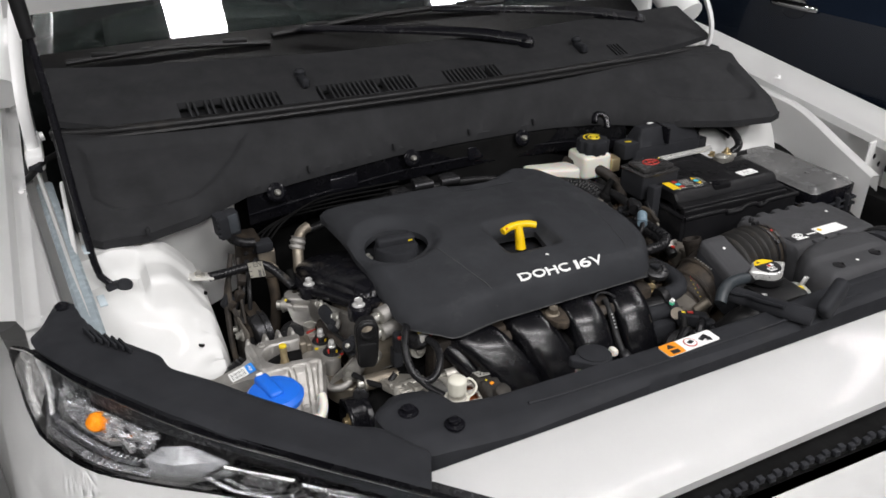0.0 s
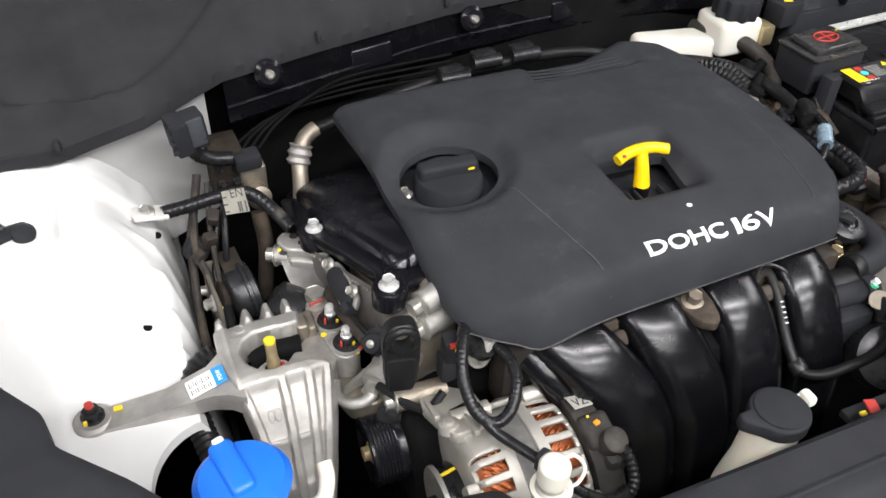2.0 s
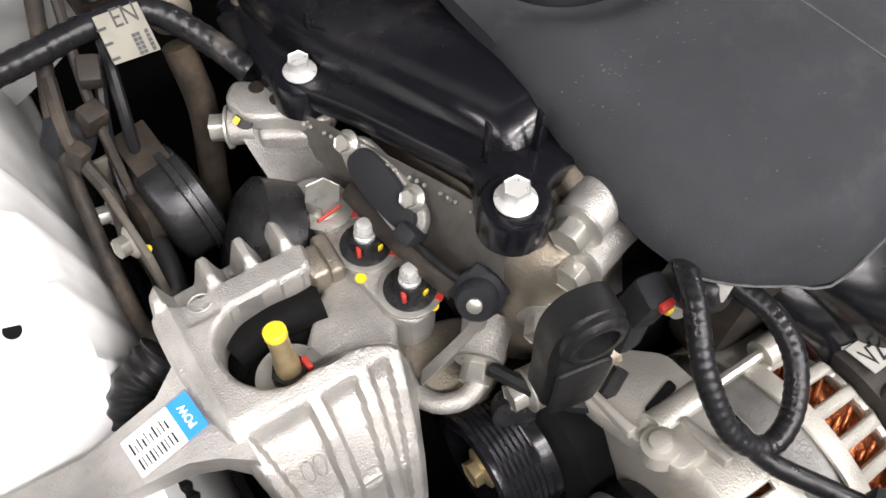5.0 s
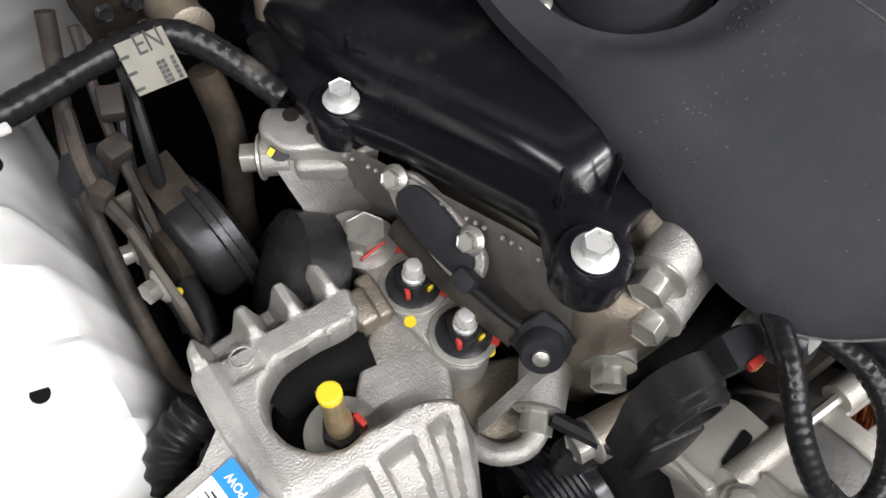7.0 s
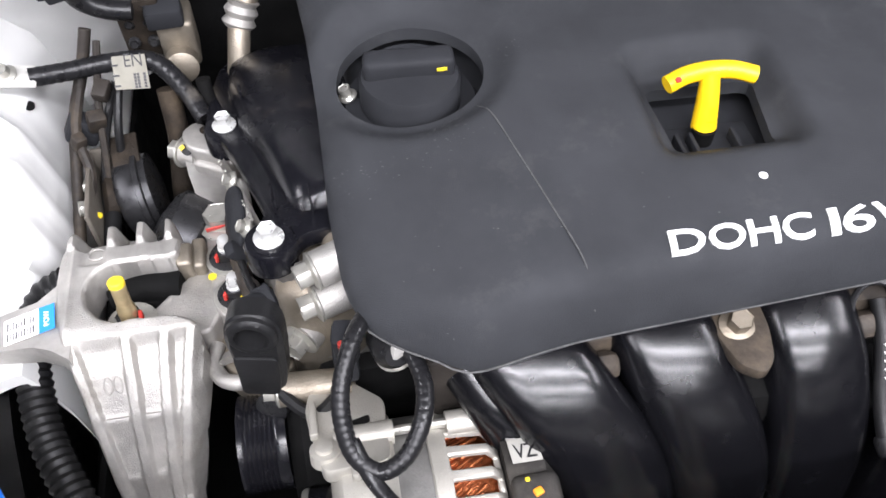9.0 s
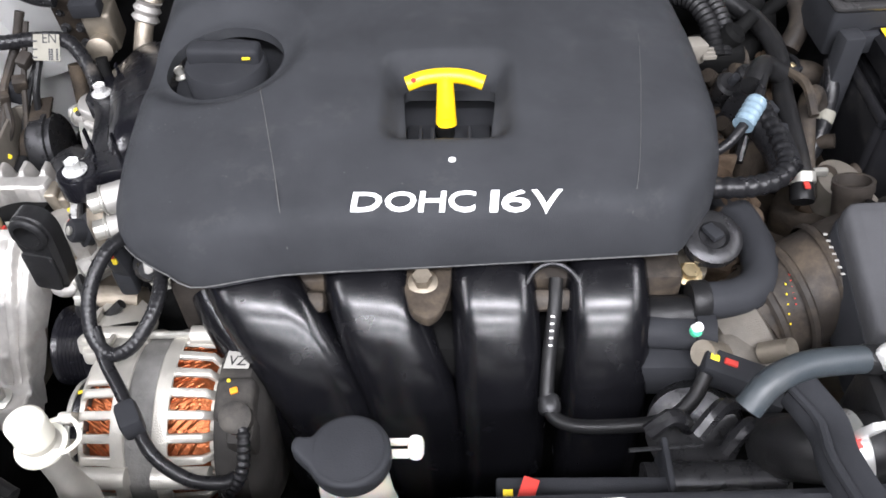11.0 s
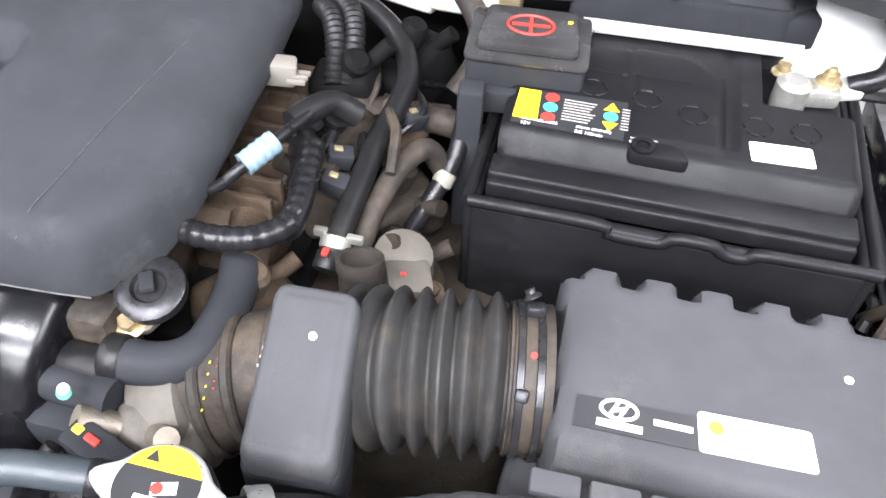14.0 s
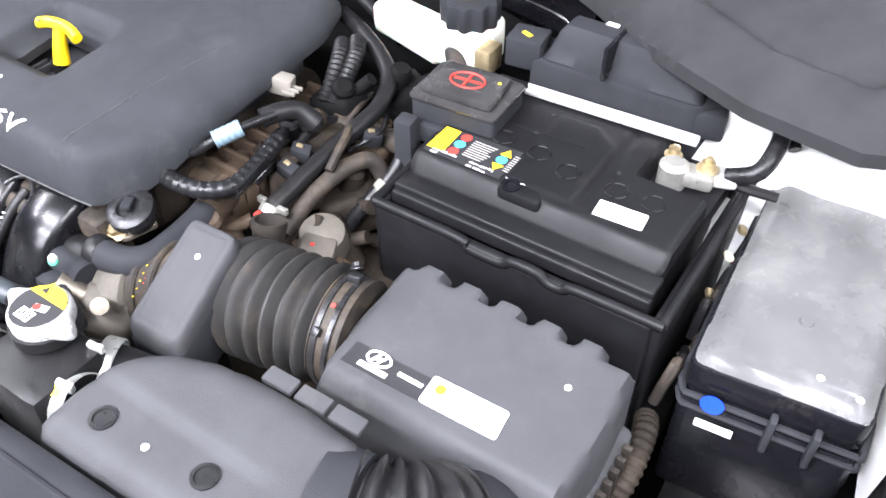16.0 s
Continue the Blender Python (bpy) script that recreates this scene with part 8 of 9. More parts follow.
# ---- air filter box ----
air = thing("air_filter_box", (1.20, 1.03, 0.70), "dark grey air filter box with a notched back edge", "air filter box")
ao = [(1.093, 1.083), (1.103, 1.083)]
for i in range(5):
    x = 1.107 + 0.0372 * i
    ao += [(x, 1.0955), (x + 0.025, 1.0955), (x + 0.0275, 1.083)] + ([(x + 0.0345, 1.083)] if i < 4 else [])
ao += [(1.308, 1.084), (1.313, 1.02), (1.309, 0.950), (1.20, 0.946), (1.104, 0.943), (1.095, 1.01)]


def air_height(x, y, d):
    return 0.862 + 0.014 * np.sqrt(np.clip(d / 0.010, 0, 1) * (2 - np.clip(d / 0.010, 0, 1))) - 0.008 * (1 - step_in(y, 0.943, 0.962))


bm = BM(); sheet(bm, ao, air_height, 0.004, skirt=0.065); part("upper_shell", bm, HOUSING, air)
bm = BM(); slab(bm, rnd([(1.078, 0.945), (1.318, 0.948), (1.320, 1.082), (1.088, 1.078)], 0.012), 0.68, 0.808, bev=0.006); part("lower_shell", bm, HOUSING, air)
for i in range(9):
    bm = BM(); box(bm, (1.321, 0.962 + 0.012 * i, 0.800), (0.008, 0.005, 0.030), bev=0.001); part("side_rib", bm, DUSTY, air)
za = 0.8764
bm = BM(); slab(bm, [(1.114, 0.967), (1.185, 0.968), (1.185, 0.990), (1.114, 0.988)], za, za + 0.0005, bev=0); l2 = part("badge_label", bm, INK, air, "dark badge label")
bm = BM(); tube(bm, [(1.139 + 0.0105 * math.cos(a), 0.983 + 0.0062 * math.sin(a), za + 0.0008) for a in np.linspace(0, 2 * math.pi, 25)], 0.0011, n=6, step=0.002); box(bm, (1.136, 0.983, za + 0.0008), (0.002, 0.010, 0.001), (0, 0, -25), bev=0); box(bm, (1.142, 0.983, za + 0.0008), (0.002, 0.010, 0.001), (0, 0, -25), bev=0); box(bm, (1.139, 0.983, za + 0.0008), (0.006, 0.002, 0.001), (0, 0, 20), bev=0)
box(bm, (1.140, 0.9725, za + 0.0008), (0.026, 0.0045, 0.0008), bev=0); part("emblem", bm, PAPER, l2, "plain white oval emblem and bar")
bm = BM(); box(bm, (1.170, 0.980, za + 0.0008), (0.022, 0.0035, 0.0008), bev=0); part("print", bm, PAPER, l2)
bm = BM(); slab(bm, rnd([(1.185, 0.968), (1.250, 0.970), (1.247, 0.996), (1.183, 0.994)], 0.003), za, za + 0.0008, bev=0); l3 = part("white_label", bm, PAPER, air, "white specification label")
bm = BM(); lathe(bm, [(0.0045, 0), (0.0045, 0.0003)], (1.194, 0.985, za + 0.0009), n=14); part("sun_dot", bm, LABEL_YELLOW, l3)
bm = BM(); lathe(bm, [(0.0028, 0), (0.0028, 0.0006)], (1.2715, 1.039, za), n=12); part("paint_dot", bm, PAPER, air)

# ---- bellows hose, resonator, throttle ----
bell = thing("intake_hose", (1.03, 1.005, 0.80), "corrugated black rubber intake hose with steel clamps", "intake hose")
bm = BM(); tube(bm, [(0.975, 1.000, 0.836), (1.005, 1.001, 0.842), (1.045, 1.006, 0.845), (1.072, 1.010, 0.845)], 0.0485, n=44, step=0.0014, ribs=(0.0145, 0.115)); part("bellows", bm, BELLOWS, bell)
bm = BM(); tube(bm, [(1.070, 1.010, 0.845), (1.096, 1.014, 0.845)], 0.0485, n=36, step=0.006); part("cuff", bm, DUSTY, bell)
for x in (1.076, 1.088):
    bm = BM(); lathe(bm, [(0.0490, -0.0025), (0.0500, -0.002), (0.0500, 0.002), (0.0490, 0.0025)], (x, 1.011, 0.845), (1, 0.16, 0), 40, caps=False); part("clamp", bm, STEEL_DARK, bell)
bm = BM(); box(bm, (1.081, 1.030, 0.8935), (0.012, 0.010, 0.007), (-20, 0, 10), bev=0.002); hex_bolt(bm, (1.078, 1.036, 0.896), (-0.5, 0.5, 0.6), 0.0065, 0.004); part("clamp_screw", bm, STEEL_DARK, bell)
bm = BM(); box(bm, (1.083, 0.976, 0.880), (0.008, 0.008, 0.008), (40, 0, 0), bev=0.002); part("lower_screw", bm, STEEL_DARK, bell)
bm = BM(); lathe(bm, [(0.0022, 0), (0.0022, 0.0006)], (1.0855, 0.996, 0.8935), (0, -0.3, 1), 10); part("mark", bm, RED, bell)
bm = BM(); tube(bm, [(0.975, 1.000, 0.836), (0.945, 0.996, 0.828), (0.905, 0.985, 0.815), (0.878, 0.972, 0.802)], 0.050, n=36, step=0.004, ends=(0.050, 0.040)); part("front_hose", bm, DUSTY, bell, "dusty front half of the intake hose")
for p, ax in (((0.930, 0.993, 0.823), (1, 0.18, 0.2)), ((0.905, 0.985, 0.815), (1, 0.25, 0.25)), ((0.885, 0.976, 0.806), (1, 0.3, 0.3))):
    bm = BM(); r = 0.048 if p[0] > 0.92 else 0.0455 if p[0] > 0.9 else 0.043
    lathe(bm, [(r, -0.004), (r + 0.002, -0.002), (r + 0.002, 0.002), (r, 0.004)], p, ax, 36, caps=False); part("band", bm, DUSTY, bell)
bm = BM()
for i in range(6):
    box(bm, (0.893 + 0.0005 * i, 0.975 - 0.004 * i, 0.856 - 0.0022 * i), (0.0014, 0.0012, 0.0010), bev=0.0003)
part("red_mark", bm, RED, bell)
bm = BM()
for i in range(5):
    box(bm, (0.889 + 0.0005 * i, 0.968 - 0.006 * i, 0.853 - 0.0045 * i), (0.0012, 0.0018, 0.0010), bev=0.0003)
part("yellow_mark", bm, MARK, bell)
bm = BM()
for i in range(7):
    box(bm, (0.922 + 0.0006 * i, 1.0 - 0.006 * i, 0.8735 - 0.0008 * i), (0.003, 0.0018, 0.0008), bev=0)
part("print", bm, GREY_PLASTIC, bell)
bm = BM(); lathe(bm, [(0.0145, -0.02), (0.015, 0.008), (0.0165, 0.010), (0.0165, 0.018), (0.0135, 0.018), (0.0125, 0.004)], (0.962, 1.050, 0.860), (-0.1, 0.35, 1), 24); part("stub", bm, DUSTY, bell, "open hose stub")

res = thing("resonator", (0.96, 0.95, 0.85), "smooth black resonator box on the intake hose", "resonator")
m_res = Matrix(((1, 0, 0, 0), (0, 1, 0, 0), (0, 0.44, 1, 0.906 - 0.44), (0, 0, 0, 1)))
ro = rnd([(0.925, 1.004), (0.980, 1.006), (0.991, 0.910), (0.933, 0.906)], 0.011)
bm = BM(); sheet(bm, ro, lambda x, y, d: -0.010 + 0.009 * np.sqrt(np.clip(d / 0.006, 0, 1) * (2 - np.clip(d / 0.006, 0, 1))) + 0.001 * step_in(d, 0.008, 0.010), 0.0016, skirt=0.010, m=m_res); part("lid", bm, HOUSING, res)
bm = BM(); slab(bm, [(0.959 + (x - 0.959) * 1.05, 0.953 + (y - 0.953) * 1.03) for x, y in ro], -0.075, -0.018, bev=0.004, m=m_res); part("body", bm, BLACK, res)
bm = BM(); lathe(bm, [(0.0026, 0), (0.0026, 0.0006)], (0.958, 0.975, 0.8955), (0, -0.44, 1), n=12); part("paint_dot", bm, PAPER, res)

thr = thing("throttle_body", (0.85, 0.95, 0.78), "grimy aluminium throttle body beside the manifold", "throttle body")
bm = BM(); lathe(bm, [(0.038, 0), (0.044, 0.004), (0.044, 0.035), (0.036, 0.04)], (0.842, 0.955, 0.790), (1, 0.4, 0.3), 30); box(bm, (0.862, 0.935, 0.800), (0.06, 0.05, 0.05), (20, 10, 20), bev=0.012, seg=3); part("housing", bm, STAY, thr)
bm = BM(); lathe(bm, [(0.010, 0), (0.010, 0.035)], (0.845, 0.93, 0.815), (-0.6, -0.3, 0.5), 16); lathe(bm, [(0.008, 0), (0.008, 0.025)], (0.868, 0.925, 0.825), (0.5, -0.3, 0.6), 14); part("boss", bm, ALU_DIRTY, thr)
bm = BM(); lathe(bm, [(0.030, 0), (0.036, 0.004), (0.034, 0.03), (0.02, 0.036)], (0.822, 0.895, 0.775), (-0.3, -0.6, 0.6), 26); part("motor", bm, STEEL_DARK, thr)
bm = BM(); box(bm, (0.842, 0.905, 0.826), (0.050, 0.022, 0.022), (0, 10, -18), bev=0.004); box(bm, (0.860, 0.892, 0.816), (0.03, 0.02, 0.02), (0, 10, -18), bev=0.003); part("connector", bm, BLACK, thr)
bm = BM(); box(bm, (0.838, 0.907, 0.8385), (0.010, 0.005, 0.003), (0, 10, -18), bev=0.001); part("red_clip", bm, RED, thr)
bm = BM(); box(bm, (0.827, 0.911, 0.839), (0.007, 0.006, 0.003), (0, 10, -18), bev=0.001); part("yellow_clip", bm, MARK, thr)
bm = BM(); lathe(bm, [(0.013, 0), (0.013, 0.035), (0.016, 0.036), (0.016, 0.05)], (0.785, 0.945, 0.826), (1, -0.1, 0.05), 20); box(bm, (0.80, 0.93, 0.80), (0.05, 0.03, 0.04), bev=0.008); part("valve", bm, BLACK, thr, "black purge valve")
bm = BM(); lathe(bm, [(0.0036, 0), (0.0036, 0.006)], (0.813, 0.927, 0.853), (0.4, -0.4, 1), 12); part("white_tip", bm, PAPER, thr)
bm = BM(); lathe(bm, [(0.0045, 0), (0.0045, 0.003)], (0.813, 0.926, 0.851), (0.4, -0.4, 1), 12); part("green_ring", bm, GREEN, thr)
bm = BM(); box(bm, (0.785, 0.985, 0.80), (0.045, 0.05, 0.06), (0, 0, 10), bev=0.012); part("end_casting", bm, ALU_DIRTY, thr)
bm = BM(); hex_bolt(bm, (0.800, 1.010, 0.836), (0, -0.2, 1), 0.012); hex_bolt(bm, (0.822, 0.988, 0.842), (0, -0.2, 1), 0.012); part("bolt", bm, BRASS, thr)
bm = BM(); slab(bm, rnd([(0.812, 0.985), (0.835, 0.985), (0.845, 1.02), (0.815, 1.02)], 0.006), 0.838, 0.843, bev=0.001); part("bracket", bm, ALU_DIRTY, thr)

valve = thing("tube_valve", (0.837, 1.005, 0.85), "round black valve beside the engine cover", "valve")
bm = BM(); lathe(bm, [(0.016, 0), (0.018, 0.012), (0.023, 0.014), (0.023, 0.022), (0.019, 0.025), (0.012, 0.025), (0.010, 0.022), (0.004, 0.022)], (0.836, 1.006, 0.852), (0.05, -0.3, 1), 30); part("disc", bm, STEEL_DARK, valve)
bm = BM(); box(bm, (0.836, 1.000, 0.8775), (0.010, 0.016, 0.006), (0, 0, 30), bev=0.002); part("knob", bm, BLACK, valve)

hoses = [
    ("coolant_elbow", "dusty moulded rubber elbow hose beside the cover", 0.0150, BLACK, [(0.866, 1.075, 0.842), (0.876, 1.04, 0.844), (0.880, 1.008, 0.845), (0.877, 0.985, 0.843), (0.864, 0.970, 0.841), (0.844, 0.964, 0.840), (0.820, 0.963, 0.840)], None),
    ("water_pipe", "brown dust-covered water pipe beside the engine cover", 0.0165, RUST, [(0.842, 1.150, 0.838), (0.856, 1.115, 0.842), (0.867, 1.080, 0.842), (0.873, 1.055, 0.842)], None),
    ("breather_hose", "black rubber breather hose into the filter box", 0.016, RUBBER, [(0.780, 0.962, 0.824), (0.805, 0.959, 0.828), (0.832, 0.958, 0.831)], None),
    ("heater_return", "thick black coolant hose from the bulkhead", 0.0092, RUBBER, [(0.80, 1.365, 0.895), (0.850, 1.338, 0.899), (0.895, 1.312, 0.897), (0.924, 1.288, 0.890), (0.941, 1.250, 0.884), (0.942, 1.215, 0.880), (0.937, 1.178, 0.873), (0.935, 1.130, 0.865), (0.933, 1.088, 0.857), (0.931, 1.066, 0.846)], None),
    ("taped_loom", "black taped wiring loom across the hoses", 0.0085, TAPE, [(0.838, 1.045, 0.882), (0.858, 1.040, 0.886), (0.878, 1.042, 0.886), (0.896, 1.050, 0.886), (0.908, 1.066, 0.886), (0.908, 1.095, 0.888), (0.900, 1.14, 0.892)], (0.009, 0.06)),
    ("wide_loom", "wide flat taped loom over the gearbox", 0.014, TAPE, [(0.908, 1.062, 0.880), (0.906, 1.095, 0.884), (0.896, 1.130, 0.884), (0.884, 1.155, 0.878)], None),
    ("sensor_cable", "thin black sensor cable to the cover", 0.0042, TAPE, [(0.845, 1.072, 0.893), (0.858, 1.075, 0.900), (0.870, 1.084, 0.910), (0.886, 1.108, 0.918), (0.899, 1.140, 0.919)], None),
    ("sensor_plug", "black sensor plug and boot", 0.0095, RUBBER, [(0.888, 1.132, 0.915), (0.898, 1.150, 0.916), (0.908, 1.165, 0.912), (0.925, 1.170, 0.900)], None),
    ("corrugated_loom", "corrugated black loom beside the cover", 0.0085, RUBBER, [(0.852, 1.300, 0.902), (0.868, 1.278, 0.908), (0.880, 1.252, 0.900), (0.886, 1.225, 0.880)], (0.006, 0.10)),
    ("corrugated_loom", "corrugated black loom beside the cover", 0.0085, RUBBER, [(0.866, 1.310, 0.905), (0.884, 1.285, 0.908), (0.894, 1.255, 0.898), (0.894, 1.228, 0.878)], (0.006, 0.10)),
    ("dusty_pipe", "dusty steel coolant pipe by the battery", 0.009, DUSTY, [(0.985, 1.195, 0.84), (0.972, 1.190, 0.862), (0.958, 1.165, 0.862), (0.948, 1.125, 0.850), (0.944, 1.085, 0.830)], None),
    ("battery_cable", "black battery cable down to the gearbox", 0.0075, TAPE, [(0.995, 1.225, 0.875), (0.993, 1.200, 0.850), (0.980, 1.170, 0.825), (0.968, 1.150, 0.800), (0.965, 1.11, 0.77)], None),
    ("upper_hose", "grey hose from the radiator neck", 0.0088, HOSE_GREY, [(0.815, 0.828, 0.905), (0.828, 0.838, 0.917), (0.850, 0.848, 0.920), (0.876, 0.853, 0.918), (0.900, 0.858, 0.912)], None),
    ("rear_hose", "dusty black hose at the bulkhead", 0.011, DUSTY, [(0.93, 1.42, 0.90), (0.942, 1.385, 0.905), (0.965, 1.355, 0.90), (0.985, 1.33, 0.885), (0.988, 1.30, 0.87), (0.975, 1.28, 0.85)], None),
    ("cross_hose", "dusty black hose beside the reservoir", 0.012, DUSTY, [(0.90, 1.22, 0.862), (0.94, 1.235, 0.855), (0.98, 1.24, 0.85), (1.01, 1.25, 0.83)], None),
]
for nm, lab_, r, mt, pts, ribs in hoses:
    bm = BM(); tube(bm, pts, r, n=16, step=0.005, ribs=ribs, flat=0.55 if nm == "wide_loom" else 1.0)
    hose = solo(nm, bm, mt, lab_, "cable" if "cable" in nm or "loom" in nm else "hose")
    if nm in ("coolant_elbow", "heater_return", "upper_hose"):
        way = Vector(pts[-1]) - Vector(pts[-2])
        bm = BM(); lathe(bm, [(r * 1.02, -0.012), (r * 1.10, -0.010), (r * 1.10, 0.0), (r * 1.02, 0.002)], pts[-1], way, 22); part("cuff", bm, RUBBER, hose, "thicker rubber cuff")
bm = BM(); tube(bm, [(0.871, 1.086, 0.911), (0.886, 1.108, 0.918)], 0.0085, n=16, step=0.004, ribs=(0.006, 0.04)); solo("cable_sleeve", bm, SILVER_TAPE, "pale blue paper sleeve on the sensor cable", "cable sleeve")
bm = BM(); lathe(bm, [(0.0098, -0.005), (0.0112, -0.004), (0.0112, 0.004), (0.0098, 0.005)], (0.933, 1.083, 0.855), (0, 0.8, 0.6), 22); box(bm, (0.947, 1.085, 0.860), (0.012, 0.005, 0.007), bev=0.001); box(bm, (0.922, 1.085, 0.862), (0.010, 0.005, 0.007), bev=0.001); cl = solo("hose_clamp", bm, STEEL, "bright hose clamp with a red mark", "clamp")
bm = BM(); box(bm, (0.931, 1.068, 0.861), (0.005, 0.007, 0.003), bev=0.001); part("mark", bm, RED, cl)
bm = BM(); lathe(bm, [(0.0080, -0.006), (0.0086, -0.004), (0.0086, 0.004), (0.0080, 0.006)], (0.988, 1.186, 0.838), (0.3, 0.7, 0.7), 18); solo("cable_tie", bm, TAG, "white tie round the battery cable", "cable tie")

for x, y, z, ax in ((0.885, 1.172, 0.888, (0.2, -0.4, 1)), (0.905, 1.182, 0.890, (0.5, -0.3, 1))):
    sol = thing("purge_valve", (x, y, z - 0.02), "small round grey vacuum valve beside the cover", "valve", "vacuum valves")
    bm = BM(); lathe(bm, [(0.010, -0.030), (0.012, -0.006), (0.0125, 0.0), (0.010, 0.003), (0.004, 0.0035)], (x, y, z), ax, 22); part("body", bm, STEEL_DARK, sol)
    bm = BM(); lathe(bm, [(0.0042, 0.002), (0.0042, 0.012), (0.0034, 0.013)], (x, y, z), ax, 14); part("nipple", bm, BLACK, sol)
for i, (x, y, z) in enumerate(((0.918, 1.128, 0.868), (0.914, 1.152, 0.872), (0.955, 1.215, 0.868), (0.895, 1.205, 0.868))):
    con = thing("connector", (x, y, z - 0.01), "small black connector with a yellow lock", "connector", "loom connectors")
    bm = BM(); box(bm, (x, y, z), (0.020, 0.014, 0.016), (10, 15, 25 * i), bev=0.002); part("shell", bm, BLACK, con)
    bm = BM(); box(bm, (x, y, z + 0.0085), (0.007, 0.005, 0.003), (10, 15, 25 * i), bev=0.001); part("lock", bm, BRASS, con, "dull yellow lock")
for i in range(7):
    rr = random.Random(90 + i)
    x, y, z = 0.872 + 0.014 * i, 1.10 + rr.uniform(0, 0.12), 0.855 + rr.uniform(-0.01, 0.02)
    bm = BM(); tube(bm, [(x, y, z), (x + rr.uniform(-0.02, 0.02), y + 0.03, z + 0.014), (x + rr.uniform(-0.03, 0.03), y + 0.07, z + 0.006), (x + rr.uniform(-0.03, 0.03), y + 0.11, z - 0.02)], rr.uniform(0.0025, 0.005), n=8, step=0.005)
    solo("loose_wire", bm, TAPE if i % 3 else DUSTY, "thin taped wire over the gearbox", "wire", "gearbox wires")

plug = thing("injector_plug", (0.855, 1.20, 0.87), "beige electrical plug on a sensor", "plug")
bm = BM(); box(bm, (0.852, 1.200, 0.905), (0.026, 0.018, 0.020), (0, 10, 20), bev=0.003); part("body", bm, BEIGE, plug)
bm = BM()
for i in range(3):
    box(bm, (0.868, 1.198 + 0.006 * (i - 1), 0.903), (0.014, 0.003, 0.004), (0, 10, 20), bev=0.0006)
part("prong", bm, BEIGE, plug)
for x, y, z, mt, sc in ((0.90, 1.20, 0.845, GRIME, 1.0), (0.93, 1.24, 0.83, RUST, 1.1), (0.905, 1.15, 0.83, GRIME, 1.0), (0.965, 1.115, 0.79, GRIME, 1.2), (0.99, 1.085, 0.78, RUST, 1.0), (0.95, 1.18, 0.80, GRIME, 1.2), (0.89, 1.245, 0.86, DARK, 1.0), (0.93, 1.30, 0.85, DARK, 1.3), (0.87, 1.05, 0.80, RUST, 1.2)):
    bm = BM()
    rr = random.Random(int(x * 1000 + y * 100))
    box(bm, (x, y, z), (0.055 * sc, 0.045 * sc, 0.05), (rr.uniform(-20, 20), rr.uniform(-20, 20), rr.uniform(0, 90)), bev=0.010, seg=3)
    lathe(bm, [(0.012, 0), (0.012, 0.03 * sc), (0.008, 0.034 * sc)], (x + rr.uniform(-0.015, 0.015), y, z + 0.012), (rr.uniform(-0.6, 0.6), rr.uniform(-0.8, 0.1), 1), 18)
    hex_bolt(bm, (x + rr.uniform(-0.018, 0.018), y + rr.uniform(-0.018, 0.018), z + 0.028), (rr.uniform(-0.3, 0.3), -0.3, 1), 0.011)
    lathe(bm, [(0.007, 0), (0.007, 0.05)], (x, y, z + 0.01), (rr.uniform(-1, 1), rr.uniform(-1, 1), 0.4), 12)
    solo("gearbox_fitting", bm, mt, "grimy fitting and bolt on the gearbox", "fitting", "gearbox fittings")
conn = thing("speed_sensor", (0.97, 1.10, 0.80), "dusty metal sensor with red paint marks", "sensor")
bm = BM(); lathe(bm, [(0.024, 0), (0.026, 0.008), (0.022, 0.030), (0.010, 0.034)], (0.972, 1.108, 0.806), (0.2, -0.2, 1), 22); box(bm, (0.985, 1.085, 0.826), (0.035, 0.03, 0.02), (10, 10, 25), bev=0.005); part("body", bm, STAY, conn)
bm = BM(); box(bm, (0.983, 1.082, 0.8375), (0.004, 0.003, 0.001), (10, 10, 25), bev=0); part("mark", bm, RED, conn)

# ---- radiator neck and cap ----
neck = thing("radiator_neck", (0.927, 0.855, 0.84), "radiator filler neck with a silver pressure cap", "radiator cap")
bm = BM(); lathe(bm, [(0.020, 0.78), (0.020, 0.90), (0.026, 0.905), (0.026, 0.915)], (0.928, 0.854, 0), (0, 0, 1), 28); box(bm, (0.935, 0.835, 0.86), (0.08, 0.07, 0.08), bev=0.012); part("neck", bm, RUBBER, neck)
bm = BM(); co = []
for i in range(72):
    a = 2 * math.pi * i / 72
    r = 0.0240 + 0.0110 * max(0, abs(math.cos(a))) ** 26
    co.append((0.928 + r * math.cos(a), 0.854 + r * math.sin(a) * 0.98))
slab(bm, co, 0.912, 0.928, bev=0.004, seg=3); part("cap", bm, SILVER, neck, "silver pressure cap with two ears")
bm = BM(); lathe(bm, [(0.0205, 0.9281), (0.0205, 0.9286)], (0.928, 0.854, 0), n=36); dk = part("cap_label", bm, INK, neck, "black and orange warning label")
bm = BM(); slab(bm, [(0.928 + 0.0205 * math.cos(a), 0.854 + 0.0205 * math.sin(a)) for a in np.linspace(0.38, math.pi - 0.38, 20)], 0.9287, 0.9290, bev=0); part("orange_field", bm, LABEL_YELLOW, dk)
bm = BM(); box(bm, (0.927, 0.8435, 0.9289), (0.014, 0.0095, 0.0006), bev=0); box(bm, (0.932, 0.8535, 0.9289), (0.012, 0.006, 0.0006), (0, 0, 15), bev=0); part("sign", bm, PAPER, dk)
bm = BM()
